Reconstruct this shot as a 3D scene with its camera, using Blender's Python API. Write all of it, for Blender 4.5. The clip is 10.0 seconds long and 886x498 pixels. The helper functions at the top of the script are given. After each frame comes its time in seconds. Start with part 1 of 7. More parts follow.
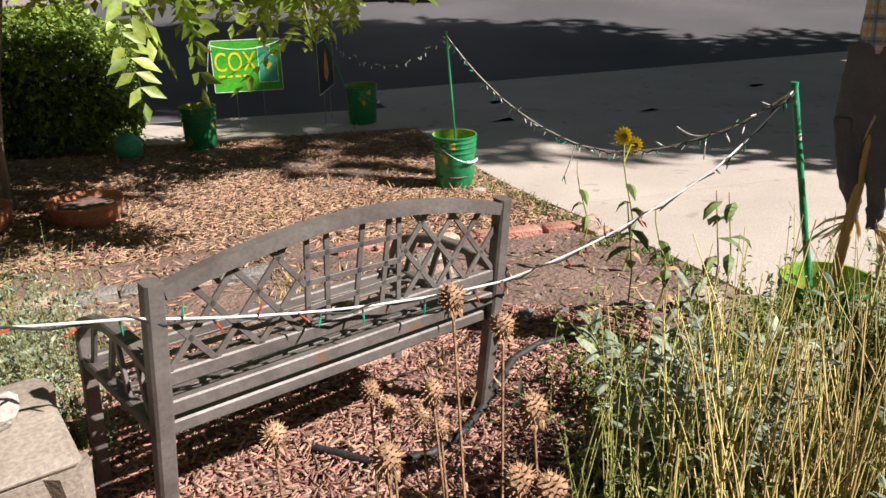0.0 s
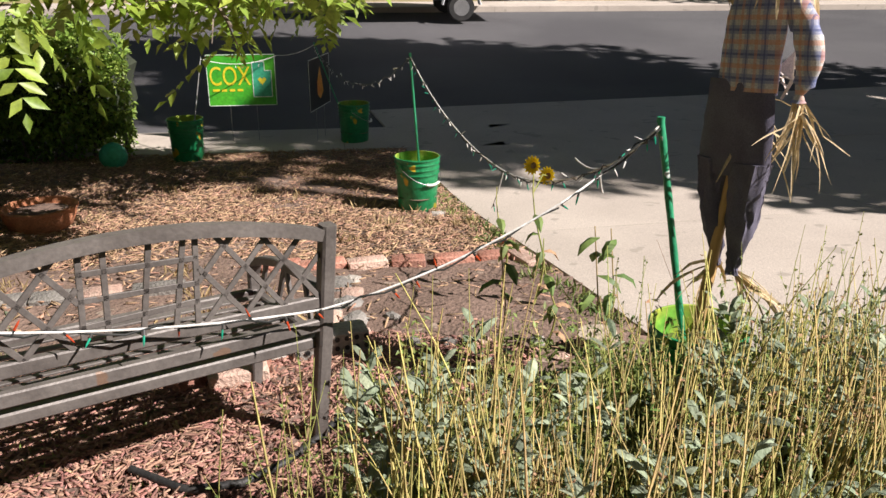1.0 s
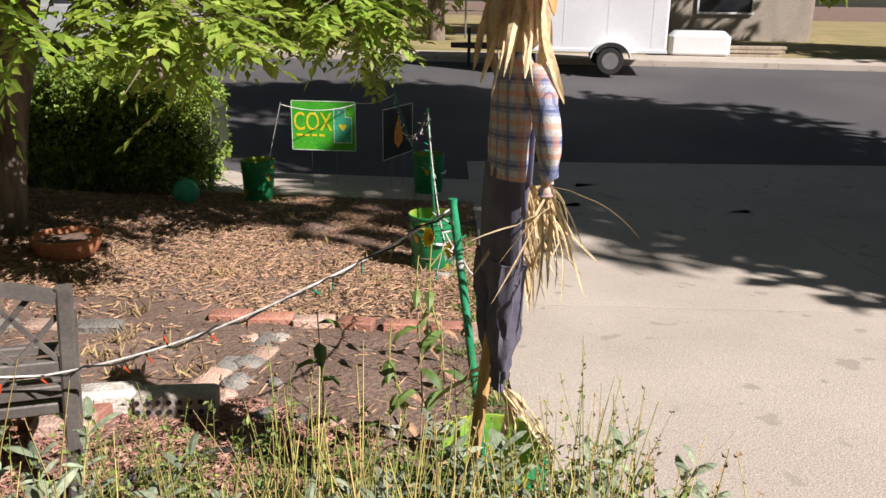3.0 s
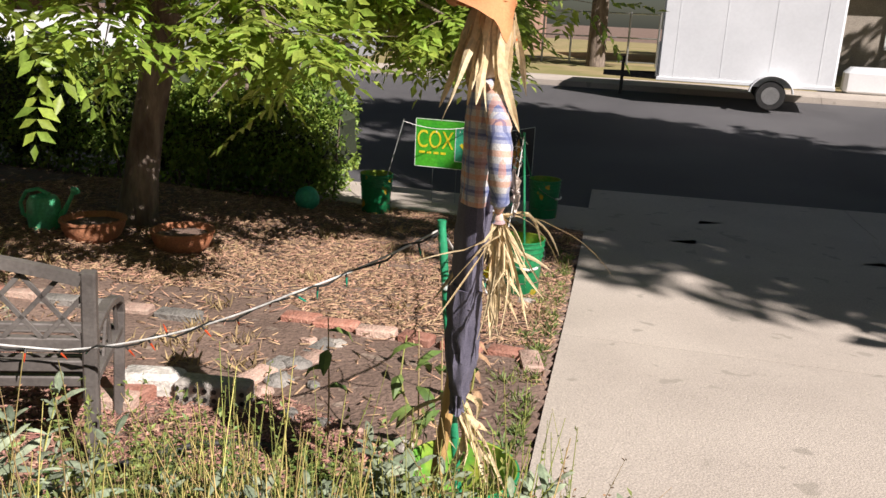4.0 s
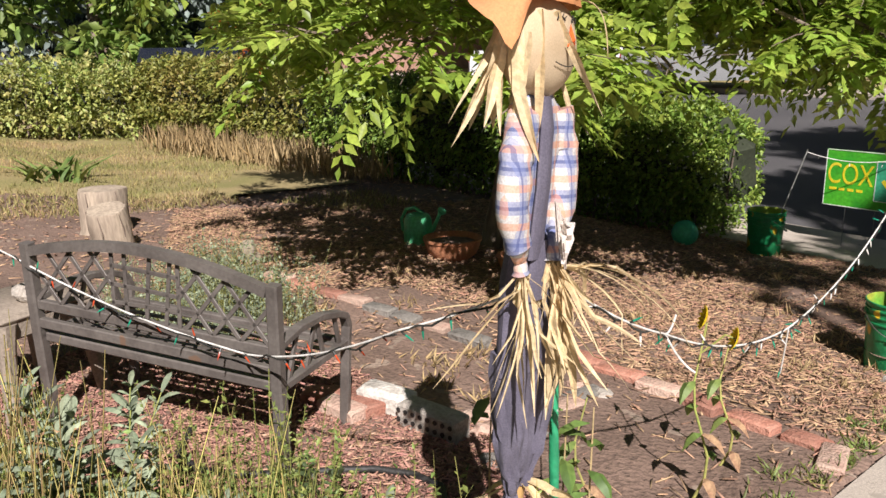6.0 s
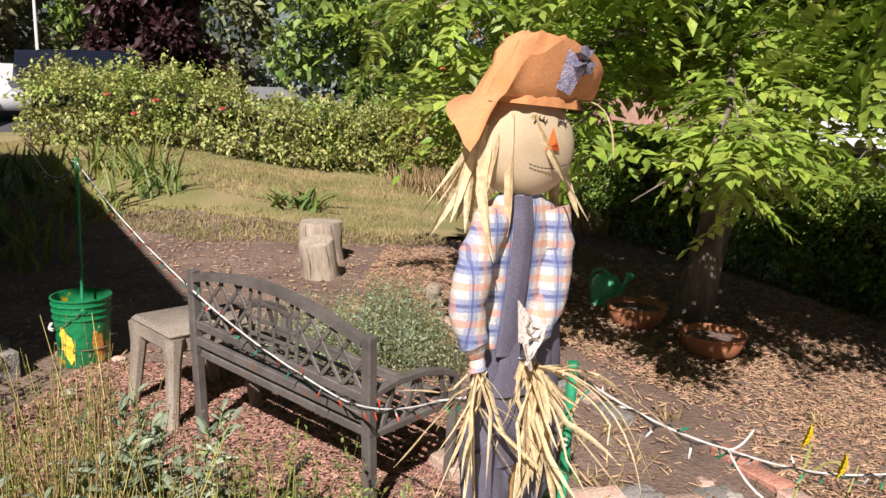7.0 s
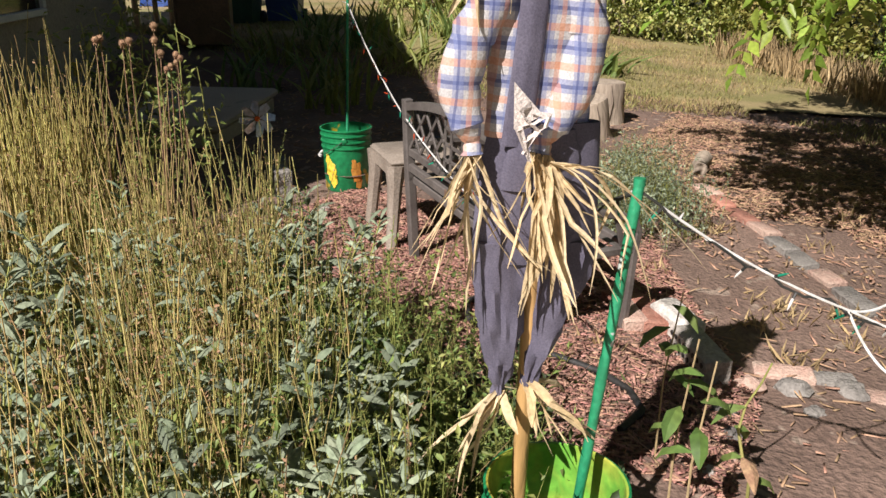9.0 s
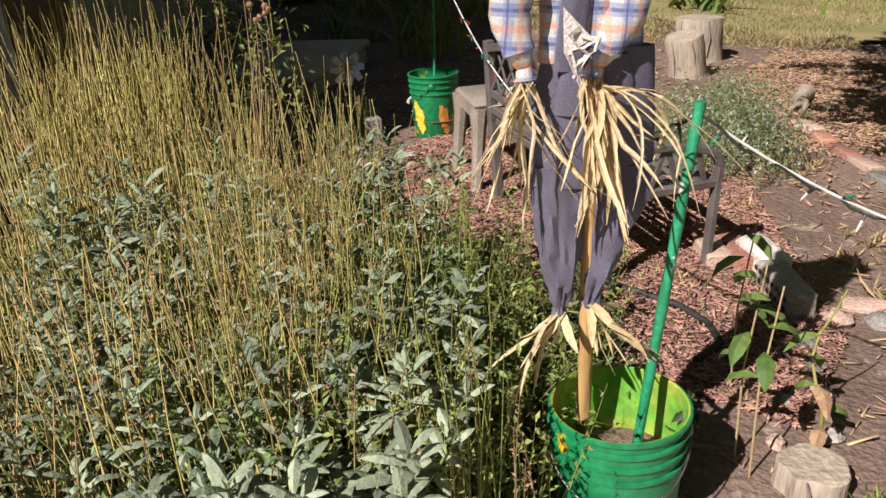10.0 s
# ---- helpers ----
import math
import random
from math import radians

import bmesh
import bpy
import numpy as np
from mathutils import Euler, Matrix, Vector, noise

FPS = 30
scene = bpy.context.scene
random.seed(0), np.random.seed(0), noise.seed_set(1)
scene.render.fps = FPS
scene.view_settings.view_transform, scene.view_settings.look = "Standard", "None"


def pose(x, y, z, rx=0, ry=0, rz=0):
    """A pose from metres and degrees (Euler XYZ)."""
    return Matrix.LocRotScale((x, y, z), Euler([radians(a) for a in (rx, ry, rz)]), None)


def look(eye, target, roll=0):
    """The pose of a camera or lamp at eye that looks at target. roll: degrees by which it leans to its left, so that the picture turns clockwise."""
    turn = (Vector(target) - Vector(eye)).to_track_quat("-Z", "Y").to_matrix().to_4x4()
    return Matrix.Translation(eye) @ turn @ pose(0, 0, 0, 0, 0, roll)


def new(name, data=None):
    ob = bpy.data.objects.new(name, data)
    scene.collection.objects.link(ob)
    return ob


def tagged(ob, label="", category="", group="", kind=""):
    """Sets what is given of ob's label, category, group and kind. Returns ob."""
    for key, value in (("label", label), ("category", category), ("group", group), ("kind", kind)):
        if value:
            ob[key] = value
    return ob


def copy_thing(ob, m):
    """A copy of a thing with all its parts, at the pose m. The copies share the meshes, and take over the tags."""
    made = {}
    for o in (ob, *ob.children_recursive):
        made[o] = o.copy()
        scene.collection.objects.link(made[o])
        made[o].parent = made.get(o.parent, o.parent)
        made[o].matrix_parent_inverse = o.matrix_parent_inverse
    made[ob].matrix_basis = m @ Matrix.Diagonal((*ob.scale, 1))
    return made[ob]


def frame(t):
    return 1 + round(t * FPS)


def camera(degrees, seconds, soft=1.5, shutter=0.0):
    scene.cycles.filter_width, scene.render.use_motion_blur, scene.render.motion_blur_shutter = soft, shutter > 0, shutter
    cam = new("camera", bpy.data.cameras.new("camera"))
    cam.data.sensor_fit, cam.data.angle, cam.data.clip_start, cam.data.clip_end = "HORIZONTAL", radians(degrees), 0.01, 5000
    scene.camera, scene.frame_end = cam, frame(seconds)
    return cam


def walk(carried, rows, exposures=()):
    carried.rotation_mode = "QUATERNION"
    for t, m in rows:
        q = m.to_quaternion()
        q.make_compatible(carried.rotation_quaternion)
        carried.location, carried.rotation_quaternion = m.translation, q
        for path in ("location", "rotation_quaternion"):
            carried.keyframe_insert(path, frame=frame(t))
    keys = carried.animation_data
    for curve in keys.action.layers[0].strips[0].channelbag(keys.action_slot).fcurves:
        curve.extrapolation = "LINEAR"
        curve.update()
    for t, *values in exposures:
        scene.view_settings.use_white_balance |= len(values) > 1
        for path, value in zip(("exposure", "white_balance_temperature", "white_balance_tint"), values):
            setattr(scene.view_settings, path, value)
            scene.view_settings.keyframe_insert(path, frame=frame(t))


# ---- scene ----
cam = camera(57.4, 10.0)
PATH = [
    (0, (0.764, 0.095, 1.381), (0.379, 1.913, 0.644), -1.2),
    (0.5, (1.101, 0.176, 1.389), (0.666, 1.995, 0.68), -0.3),
    (1, (1.35, 0.312, 1.375), (0.838, 2.117, 0.684), 0.2),
    (1.5, (1.588, 0.411, 1.414), (1.0, 2.201, 0.742), 0.2),
    (2, (1.886, 0.582, 1.383), (1.179, 2.337, 0.736), 1.2),
    (2.5, (2.089, 0.779, 1.381), (1.266, 2.494, 0.762), 1.2),
    (2.7, (2.168, 0.889, 1.4), (1.294, 2.583, 0.794), 0.8),
    (3.8, (2.664, 1.164, 1.419), (1.461, 2.663, 0.865), 2.7),
    (4, (2.687, 1.246, 1.425), (1.411, 2.685, 0.876), 2.7),
    (4.5, (2.818, 1.465, 1.397), (1.345, 2.704, 0.856), 1.9),
    (5, (2.925, 1.641, 1.419), (1.281, 2.649, 0.889), 0.9),
    (5.5, (2.839, 1.87, 1.401), (1.062, 2.628, 0.885), 0.0),
    (5.7, (2.855, 1.966, 1.395), (1.032, 2.616, 0.888), -0.4),
    (6.8, (2.998, 2.508, 1.439), (1.045, 2.535, 1.007), 0.2),
    (7, (2.974, 2.594, 1.484), (1.017, 2.476, 1.09), 1.4),
    (7.5, (3.053, 2.832, 1.48), (1.135, 2.372, 1.15), 3.1),
    (8, (3.065, 2.998, 1.436), (1.209, 2.355, 1.056), 2.8),
    (8.5, (2.895, 3.079, 1.358), (1.119, 2.321, 0.836), 2.0),
    (9, (2.848, 3.157, 1.327), (1.19, 2.276, 0.638), 0.5),
    (9.5, (2.883, 3.242, 1.299), (1.357, 2.237, 0.485), -2.1),
    (10, (2.882, 3.267, 1.306), (1.393, 2.193, 0.512), -3.2),
]
walk(cam, [(t, look(eye, target, roll)) for t, eye, target, roll in PATH], [(0.0, 0.70), (1.0, 0.60), (2.5, 0.46), (4.5, 0.42), (7.0, 0.38), (10.0, 0.28)])

# ---------------------------------------------------------------- light
SUN_TO = Vector((1.67, -0.2, 1.5)).normalized()
world = bpy.data.worlds.new("sky")
scene.world = world
world.use_nodes = True
_nt = world.node_tree
_sky = _nt.nodes.new("ShaderNodeTexSky")
_sky.sky_type, _sky.sun_disc = "NISHITA", False
_sky.sun_elevation, _sky.sun_rotation = math.asin(SUN_TO.z), radians(97)
_nt.links.new(_sky.outputs[0], _nt.nodes["Background"].inputs[0])
_nt.nodes["Background"].inputs[1].default_value = 0.02
sun_data = bpy.data.lights.new("sun", "SUN")
sun_data.energy, sun_data.angle, sun_data.color = 5.8, radians(0.53), (1.0, 0.925, 0.905)
sun = new("sun", sun_data)
sun.matrix_world = look(SUN_TO * 60, (0, 0, 0))


# ---------------------------------------------------------------- materials
def mat(name, c1, c2, scale=6.0, rough=0.75, bump=0.25, fine=60.0, rand=0.0, metal=0.0, glow=0.0, contrast=0.5, coat=0.0, stretch=(1, 1, 1), spots=None, hue=0.0, grainy=1.0):
    """A surface of two base colours mixed by large noise, with fine grain, bump and some variation from piece to piece.
    rand > 0: by mesh island; rand < 0: by object. glow: share of light let through (leaves, cloth). spots: (colour, scale, limit)."""
    m = bpy.data.materials.new(name)
    m.use_nodes = True
    nt = m.node_tree
    N, L = nt.nodes, nt.links
    b = N["Principled BSDF"]
    tc = N.new("ShaderNodeTexCoord")
    mp = N.new("ShaderNodeMapping")
    mp.inputs["Scale"].default_value = stretch
    L.new(tc.outputs["Object"], mp.inputs[0])

    def noise_tex(sc, detail=4.0, dis=0.0):
        n = N.new("ShaderNodeTexNoise")
        n.inputs["Scale"].default_value, n.inputs["Detail"].default_value, n.inputs["Distortion"].default_value = sc, detail, dis
        L.new(mp.outputs[0], n.inputs["Vector"])
        return n

    def mix(kind, fac, a, bb):
        x = N.new("ShaderNodeMix")
        x.data_type, x.blend_type = "RGBA", kind
        for v, k in ((fac, 0), (a, 6), (bb, 7)):
            if hasattr(v, "is_linked"):
                L.new(v, x.inputs[k])
            else:
                x.inputs[k].default_value = v if k == 0 else (*v, 1)
        return x.outputs[2]

    big, small = noise_tex(scale, 5.0, 0.4), noise_tex(fine, 3.0)
    ramp = N.new("ShaderNodeValToRGB")
    ramp.color_ramp.elements[0].position, ramp.color_ramp.elements[1].position = 0.5 - contrast * 0.3, 0.5 + contrast * 0.3
    L.new(big.outputs["Fac"], ramp.inputs[0])
    col = mix("MIX", ramp.outputs[0], c1, c2)
    grain = N.new("ShaderNodeMapRange")
    grain.inputs[1].default_value, grain.inputs[2].default_value, grain.inputs[3].default_value, grain.inputs[4].default_value = 0.25, 0.75, 1 - 0.28 * grainy, 1 + 0.25 * grainy
    L.new(small.outputs["Fac"], grain.inputs[0])
    col = mix("MULTIPLY", 1.0, col, grain.outputs[0])
    if spots:
        sn = noise_tex(spots[1], 2.0, 0.2)
        r2 = N.new("ShaderNodeValToRGB")
        r2.color_ramp.elements[0].position, r2.color_ramp.elements[1].position = spots[2], spots[2] + 0.03
        L.new(sn.outputs["Fac"], r2.inputs[0])
        col = mix("MIX", r2.outputs[0], col, spots[0])
    if rand:
        if rand > 0:
            src = N.new("ShaderNodeNewGeometry").outputs["Random Per Island"]
        else:
            src = N.new("ShaderNodeObjectInfo").outputs["Random"]
        mr = N.new("ShaderNodeMapRange")
        mr.inputs[3].default_value, mr.inputs[4].default_value = 1 - abs(rand), 1 + abs(rand)
        L.new(src, mr.inputs[0])
        hs = N.new("ShaderNodeHueSaturation")
        L.new(mr.outputs[0], hs.inputs["Value"])
        if hue:
            mh = N.new("ShaderNodeMapRange")
            mh.inputs[3].default_value, mh.inputs[4].default_value = 0.5 + hue, 0.5 - hue
            fr = N.new("ShaderNodeMath")
            fr.operation = "FRACT"
            mm = N.new("ShaderNodeMath")
            mm.operation = "MULTIPLY"
            mm.inputs[1].default_value = 7.31
            L.new(src, mm.inputs[0]), L.new(mm.outputs[0], fr.inputs[0]), L.new(fr.outputs[0], mh.inputs[0])
            L.new(mh.outputs[0], hs.inputs["Hue"])
        L.new(col, hs.inputs["Color"])
        col = hs.outputs[0]
    L.new(col, b.inputs["Base Color"])
    b.inputs["Roughness"].default_value, b.inputs["Metallic"].default_value = rough, metal
    b.inputs["Coat Weight"].default_value = coat
    if bump:
        bp = N.new("ShaderNodeBump")
        bp.inputs["Strength"].default_value, bp.inputs["Distance"].default_value = bump, 0.02
        L.new(small.outputs["Fac"], bp.inputs["Height"])
        L.new(bp.outputs[0], b.inputs["Normal"])
    if glow:
        tr = N.new("ShaderNodeBsdfTranslucent")
        L.new(col, tr.inputs[0])
        ms = N.new("ShaderNodeMixShader")
        ms.inputs[0].default_value = glow
        L.new(b.outputs[0], ms.inputs[1]), L.new(tr.outputs[0], ms.inputs[2])
        L.new(ms.outputs[0], N["Material Output"].inputs[0])
    return m


M = dict(
    soil=mat("soil", (0.148, 0.097, 0.072), (0.24, 0.162, 0.124), 1.3, 0.95, 0.9, 45, spots=((0.29, 0.22, 0.17), 9.0, 0.64)),
    soil_shade=mat("soil_shade", (0.05, 0.036, 0.026), (0.085, 0.06, 0.042), 6, 0.95, 0.9, 45),
    chip_pale=mat("chip_pale", (0.50, 0.325, 0.20), (0.30, 0.175, 0.11), 20, 0.9, 0.2, 150, rand=0.45, hue=0.02),
    chip_red=mat("chip_red", (0.28, 0.14, 0.10), (0.44, 0.255, 0.19), 20, 0.9, 0.2, 150, rand=0.5, hue=0.02),
    concrete=mat("concrete", (0.45, 0.39, 0.33), (0.52, 0.455, 0.385), 1.1, 0.9, 0.25, 130, spots=((0.37, 0.325, 0.27), 5.0, 0.66)),
    asphalt=mat("asphalt", (0.078, 0.075, 0.078), (0.112, 0.108, 0.109), 0.35, 0.9, 0.6, 160),
    lawn=mat("lawn", (0.36, 0.27, 0.14), (0.23, 0.21, 0.075), 0.8, 0.95, 0.6, 50),
    blade=mat("blade", (0.44, 0.34, 0.16), (0.25, 0.25, 0.08), 0.8, 0.8, 0, 50, rand=0.35, glow=0.25, hue=0.03),
    straw_grass=mat("straw_grass", (0.5, 0.38, 0.2), (0.38, 0.27, 0.13), 3, 0.85, 0, 50, rand=0.35, glow=0.2),
    bucket=mat("bucket", (0.012, 0.19, 0.068), (0.016, 0.24, 0.085), 5, 0.38, 0.12, 40, spots=((0.6, 0.40, 0.02), 6.0, 0.63)),
    bucket_in=mat("bucket_in", (0.15, 0.40, 0.05), (0.52, 0.46, 0.07), 5, 0.45, 0.1, 40, contrast=0.35),
    wire=mat("wire", (0.35, 0.35, 0.35), (0.25, 0.24, 0.23), 30, 0.4, 0, 60, metal=0.9),
    white_plastic=mat("white_plastic", (0.78, 0.77, 0.73), (0.66, 0.65, 0.6), 10, 0.5, 0.05, 60),
    green_pole=mat("green_pole", (0.02, 0.22, 0.10), (0.03, 0.30, 0.14), 9, 0.4, 0.15, 60, spots=((0.45, 0.5, 0.45), 30, 0.68)),
    dark_metal=mat("dark_metal", (0.115, 0.1, 0.09), (0.185, 0.165, 0.148), 7, 0.5, 0.08, 90, metal=0.2, spots=((0.2, 0.13, 0.09), 14, 0.7), grainy=0.6),
    cord_white=mat("cord_white", (0.80, 0.79, 0.75), (0.62, 0.6, 0.55), 20, 0.6, 0, 60),
    cord_dark=mat("cord_dark", (0.018, 0.02, 0.018), (0.04, 0.04, 0.036), 20, 0.5, 0, 60),
    bulb_green=mat("bulb_green", (0.02, 0.33, 0.2), (0.03, 0.42, 0.26), 30, 0.2, 0, 60, glow=0.3),
    bulb_red=mat("bulb_red", (0.55, 0.06, 0.02), (0.7, 0.12, 0.04), 30, 0.2, 0, 60, glow=0.3),
    bark=mat("bark", (0.115, 0.085, 0.065), (0.27, 0.215, 0.17), 9, 0.95, 1.0, 34, stretch=(1, 1, 0.3)),
    leaf_tree=mat("leaf_tree", (0.25, 0.37, 0.05), (0.38, 0.47, 0.095), 1.5, 0.42, 0, 60, rand=0.38, glow=0.4, hue=0.015),
    leaf_hedge=mat("leaf_hedge", (0.17, 0.27, 0.045), (0.30, 0.40, 0.08), 1.5, 0.45, 0, 60, rand=0.5, glow=0.35, hue=0.02),
    leaf_yellow=mat("leaf_yellow", (0.24, 0.27, 0.055), (0.33, 0.29, 0.08), 1.2, 0.5, 0, 60, rand=0.4, glow=0.3, hue=0.03),
    core_shade=mat("core_shade", (0.025, 0.03, 0.018), (0.04, 0.05, 0.025), 2, 0.8, 0.2, 30),
    leaf_sage=mat("leaf_sage", (0.15, 0.195, 0.115), (0.33, 0.375, 0.25), 5, 0.75, 0.3, 90, rand=0.48, glow=0.12, hue=0.015),
    leaf_weed=mat("leaf_weed", (0.13, 0.2, 0.045), (0.27, 0.30, 0.085), 3, 0.55, 0, 60, rand=0.45, glow=0.2, hue=0.03),
    leaf_orange=mat("leaf_orange", (0.6, 0.13, 0.03), (0.7, 0.25, 0.05), 5, 0.5, 0, 60, rand=0.3, glow=0.35),
    stalk=mat("stalk", (0.58, 0.52, 0.16), (0.5, 0.37, 0.16), 2.5, 0.7, 0, 60, rand=0.4, glow=0.1, hue=0.02),
    stalk_green=mat("stalk_green", (0.32, 0.37, 0.09), (0.44, 0.40, 0.13), 2.5, 0.7, 0, 60, rand=0.3, glow=0.1),
    stalk_brown=mat("stalk_brown", (0.40, 0.36, 0.12), (0.36, 0.22, 0.13), 6, 0.7, 0, 60, rand=0.35, glow=0.1, hue=0.02),
    seed=mat("seed", (0.42, 0.27, 0.15), (0.3, 0.17, 0.1), 40, 0.9, 0.3, 120, rand=0.2),
    wood_new=mat("wood_new", (0.50, 0.30, 0.11), (0.58, 0.37, 0.15), 6, 0.6, 0.25, 60, stretch=(1, 1, 0.1)),
    cut_wood=mat("cut_wood", (0.45, 0.37, 0.28), (0.32, 0.26, 0.2), 6, 0.9, 0.5, 50, stretch=(1, 1, 0.2)),
    brick=mat("brick", (0.40, 0.17, 0.115), (0.50, 0.26, 0.19), 9, 0.9, 0.5, 90, rand=-0.25),
    pink_stone=mat("pink_stone", (0.50, 0.32, 0.25), (0.56, 0.42, 0.33), 9, 0.9, 0.5, 90, rand=-0.2),
    grey_stone=mat("grey_stone", (0.19, 0.175, 0.155), (0.29, 0.27, 0.24), 9, 0.9, 0.6, 70, rand=-0.2),
    white_stone=mat("white_stone", (0.46, 0.42, 0.37), (0.34, 0.3, 0.25), 9, 0.9, 0.5, 70),
    terracotta=mat("terracotta", (0.42, 0.16, 0.075), (0.52, 0.23, 0.12), 8, 0.85, 0.3, 70),
    can_green=mat("can_green", (0.08, 0.42, 0.2), (0.12, 0.52, 0.27), 9, 0.35, 0.1, 60),
    splash_yellow=mat("splash_yellow", (0.72, 0.5, 0.03), (0.8, 0.6, 0.08), 20, 0.6, 0.1, 60),
    splash_orange=mat("splash_orange", (0.55, 0.2, 0.03), (0.62, 0.3, 0.06), 20, 0.6, 0.1, 60),
    white_block=mat("white_block", (0.66, 0.62, 0.56), (0.5, 0.46, 0.4), 14, 0.9, 0.5, 60),
    taupe=mat("taupe", (0.26, 0.215, 0.17), (0.33, 0.28, 0.225), 6, 0.6, 0.2, 90),
    rubber=mat("rubber", (0.02, 0.02, 0.02), (0.035, 0.033, 0.03), 15, 0.6, 0.2, 80),
    siding=mat("siding", (0.72, 0.73, 0.72), (0.8, 0.8, 0.78), 2, 0.6, 0.1, 60, grainy=0.15),
    wall_tan=mat("wall_tan", (0.38, 0.33, 0.27), (0.44, 0.38, 0.31), 2, 0.85, 0.3, 60),
    wall_brick=mat("wall_brick", (0.33, 0.19, 0.14), (0.42, 0.26, 0.2), 8, 0.9, 0.4, 30),
    roof=mat("roof", (0.13, 0.12, 0.115), (0.2, 0.185, 0.17), 5, 0.95, 0.6, 40),
    glass_dark=mat("glass_dark", (0.015, 0.018, 0.022), (0.025, 0.03, 0.035), 2, 0.08, 0, 60),
)


# ---------------------------------------------------------------- mesh building
class MB:
    """Collects vertices and faces of one mesh; slots name materials."""

    def __init__(self):
        self.v, self.f, self.m, self.slots = [], [], [], []

    def slot(self, name):
        if name not in self.slots:
            self.slots.append(name)
        return self.slots.index(name)

    def add(self, vs, fs, material):
        o, s = len(self.v), self.slot(material)
        self.v.extend(tuple(p) for p in vs)
        self.f.extend(tuple(i + o for i in f) for f in fs)
        self.m.extend([s] * len(fs))

    def box(self, c, size, material, m=None, bev=0.0):
        """A box with its edges cut off by bev."""
        hx, hy, hz = (s / 2 for s in size)
        b = min(bev, hx * 0.9, hy * 0.9, hz * 0.9)
        if b <= 0:
            vs = [(x, y, z) for z in (-hz, hz) for y in (-hy, hy) for x in (-hx, hx)]
            fs = [(0, 2, 3, 1), (4, 5, 7, 6), (0, 1, 5, 4), (2, 6, 7, 3), (0, 4, 6, 2), (1, 3, 7, 5)]
        else:
            def ring(z, d):
                x, y = hx - d, hy - d
                return [(-x + b * 0.7, -y, z), (x - b * 0.7, -y, z), (x, -y + b * 0.7, z), (x, y - b * 0.7, z), (x - b * 0.7, y, z), (-x + b * 0.7, y, z), (-x, y - b * 0.7, z), (-x, -y + b * 0.7, z)]
            vs = ring(-hz, b) + ring(-hz + b, 0) + ring(hz - b, 0) + ring(hz, b)
            fs = [tuple(range(7, -1, -1)), tuple(range(24, 32))]
            fs += [(r * 8 + i, r * 8 + (i + 1) % 8, r * 8 + 8 + (i + 1) % 8, r * 8 + 8 + i) for r in range(3) for i in range(8)]
        m = m or Matrix()
        self.add([tuple(m @ Vector((p[0] + c[0], p[1] + c[1], p[2] + c[2]))) for p in vs], fs, material)

    def tube(self, pts, radii, material, sides=8, cap=True, flat=1.0, up=None):
        """A tube along points; radii one number or one for each point; flat squeezes it to a strap."""
        pts = [Vector(p) for p in pts]
        if not hasattr(radii, "__len__"):
            radii = [radii] * len(pts)
        vs, fs = [], []
        ref = Vector(up) if up else None
        for i, p in enumerate(pts):
            d = (pts[min(i + 1, len(pts) - 1)] - pts[max(i - 1, 0)])
            d = d.normalized() if d.length > 1e-9 else Vector((0, 0, 1))
            if ref is None:
                ref = Vector((0, 0, 1)) if abs(d.z) < 0.9 else Vector((1, 0, 0))
            s = d.cross(ref)
            s = s.normalized() if s.length > 1e-6 else d.orthogonal().normalized()
            u = s.cross(d).normalized()
            if up is None:
                ref = u
            for k in range(sides):
                a = 2 * math.pi * (k + 0.5) / sides
                vs.append(p + float(radii[i]) * (math.cos(a) * s + flat * math.sin(a) * u))
        for i in range(len(pts) - 1):
            for k in range(sides):
                k2 = (k + 1) % sides
                fs.append((i * sides + k, i * sides + k2, (i + 1) * sides + k2, (i + 1) * sides + k))
        if cap:
            fs.append(tuple(range(sides - 1, -1, -1)))
            fs.append(tuple(range((len(pts) - 1) * sides, len(pts) * sides)))
        self.add(vs, fs, material)

    def bar(self, p, q, w, h, material, up=(0, 0, 1)):
        """A straight bar with a rectangular section, w across and h along up."""
        p, q = Vector(p), Vector(q)
        d = (q - p).normalized()
        s = d.cross(Vector(up)).normalized()
        u = s.cross(d).normalized()
        c = min(w, h) * 0.15
        sec = [(-w / 2 + c, -h / 2), (w / 2 - c, -h / 2), (w / 2, -h / 2 + c), (w / 2, h / 2 - c), (w / 2 - c, h / 2), (-w / 2 + c, h / 2), (-w / 2, h / 2 - c), (-w / 2, -h / 2 + c)]
        vs = [e + a * s + b * u for e in (p, q) for a, b in sec]
        fs = [(i, (i + 1) % 8, 8 + (i + 1) % 8, 8 + i) for i in range(8)] + [tuple(range(7, -1, -1)), tuple(range(8, 16))]
        self.add(vs, fs, material)

    def lathe(self, prof, material, sides=28, m=None, wob=0.0):
        """Turns a profile of (radius, z) about the z axis."""
        m = m or Matrix()
        vs, fs = [], []
        for r, z in prof:
            for k in range(sides):
                a = 2 * math.pi * k / sides
                rr = r * (1 + wob * noise.noise((math.cos(a) * 2, math.sin(a) * 2, z * 6)))
                vs.append(tuple(m @ Vector((rr * math.cos(a), rr * math.sin(a), z))))
        n = len(prof)
        for i in range(n - 1):
            for k in range(sides):
                k2 = (k + 1) % sides
                fs.append((i * sides + k, i * sides + k2, (i + 1) * sides + k2, (i + 1) * sides + k))
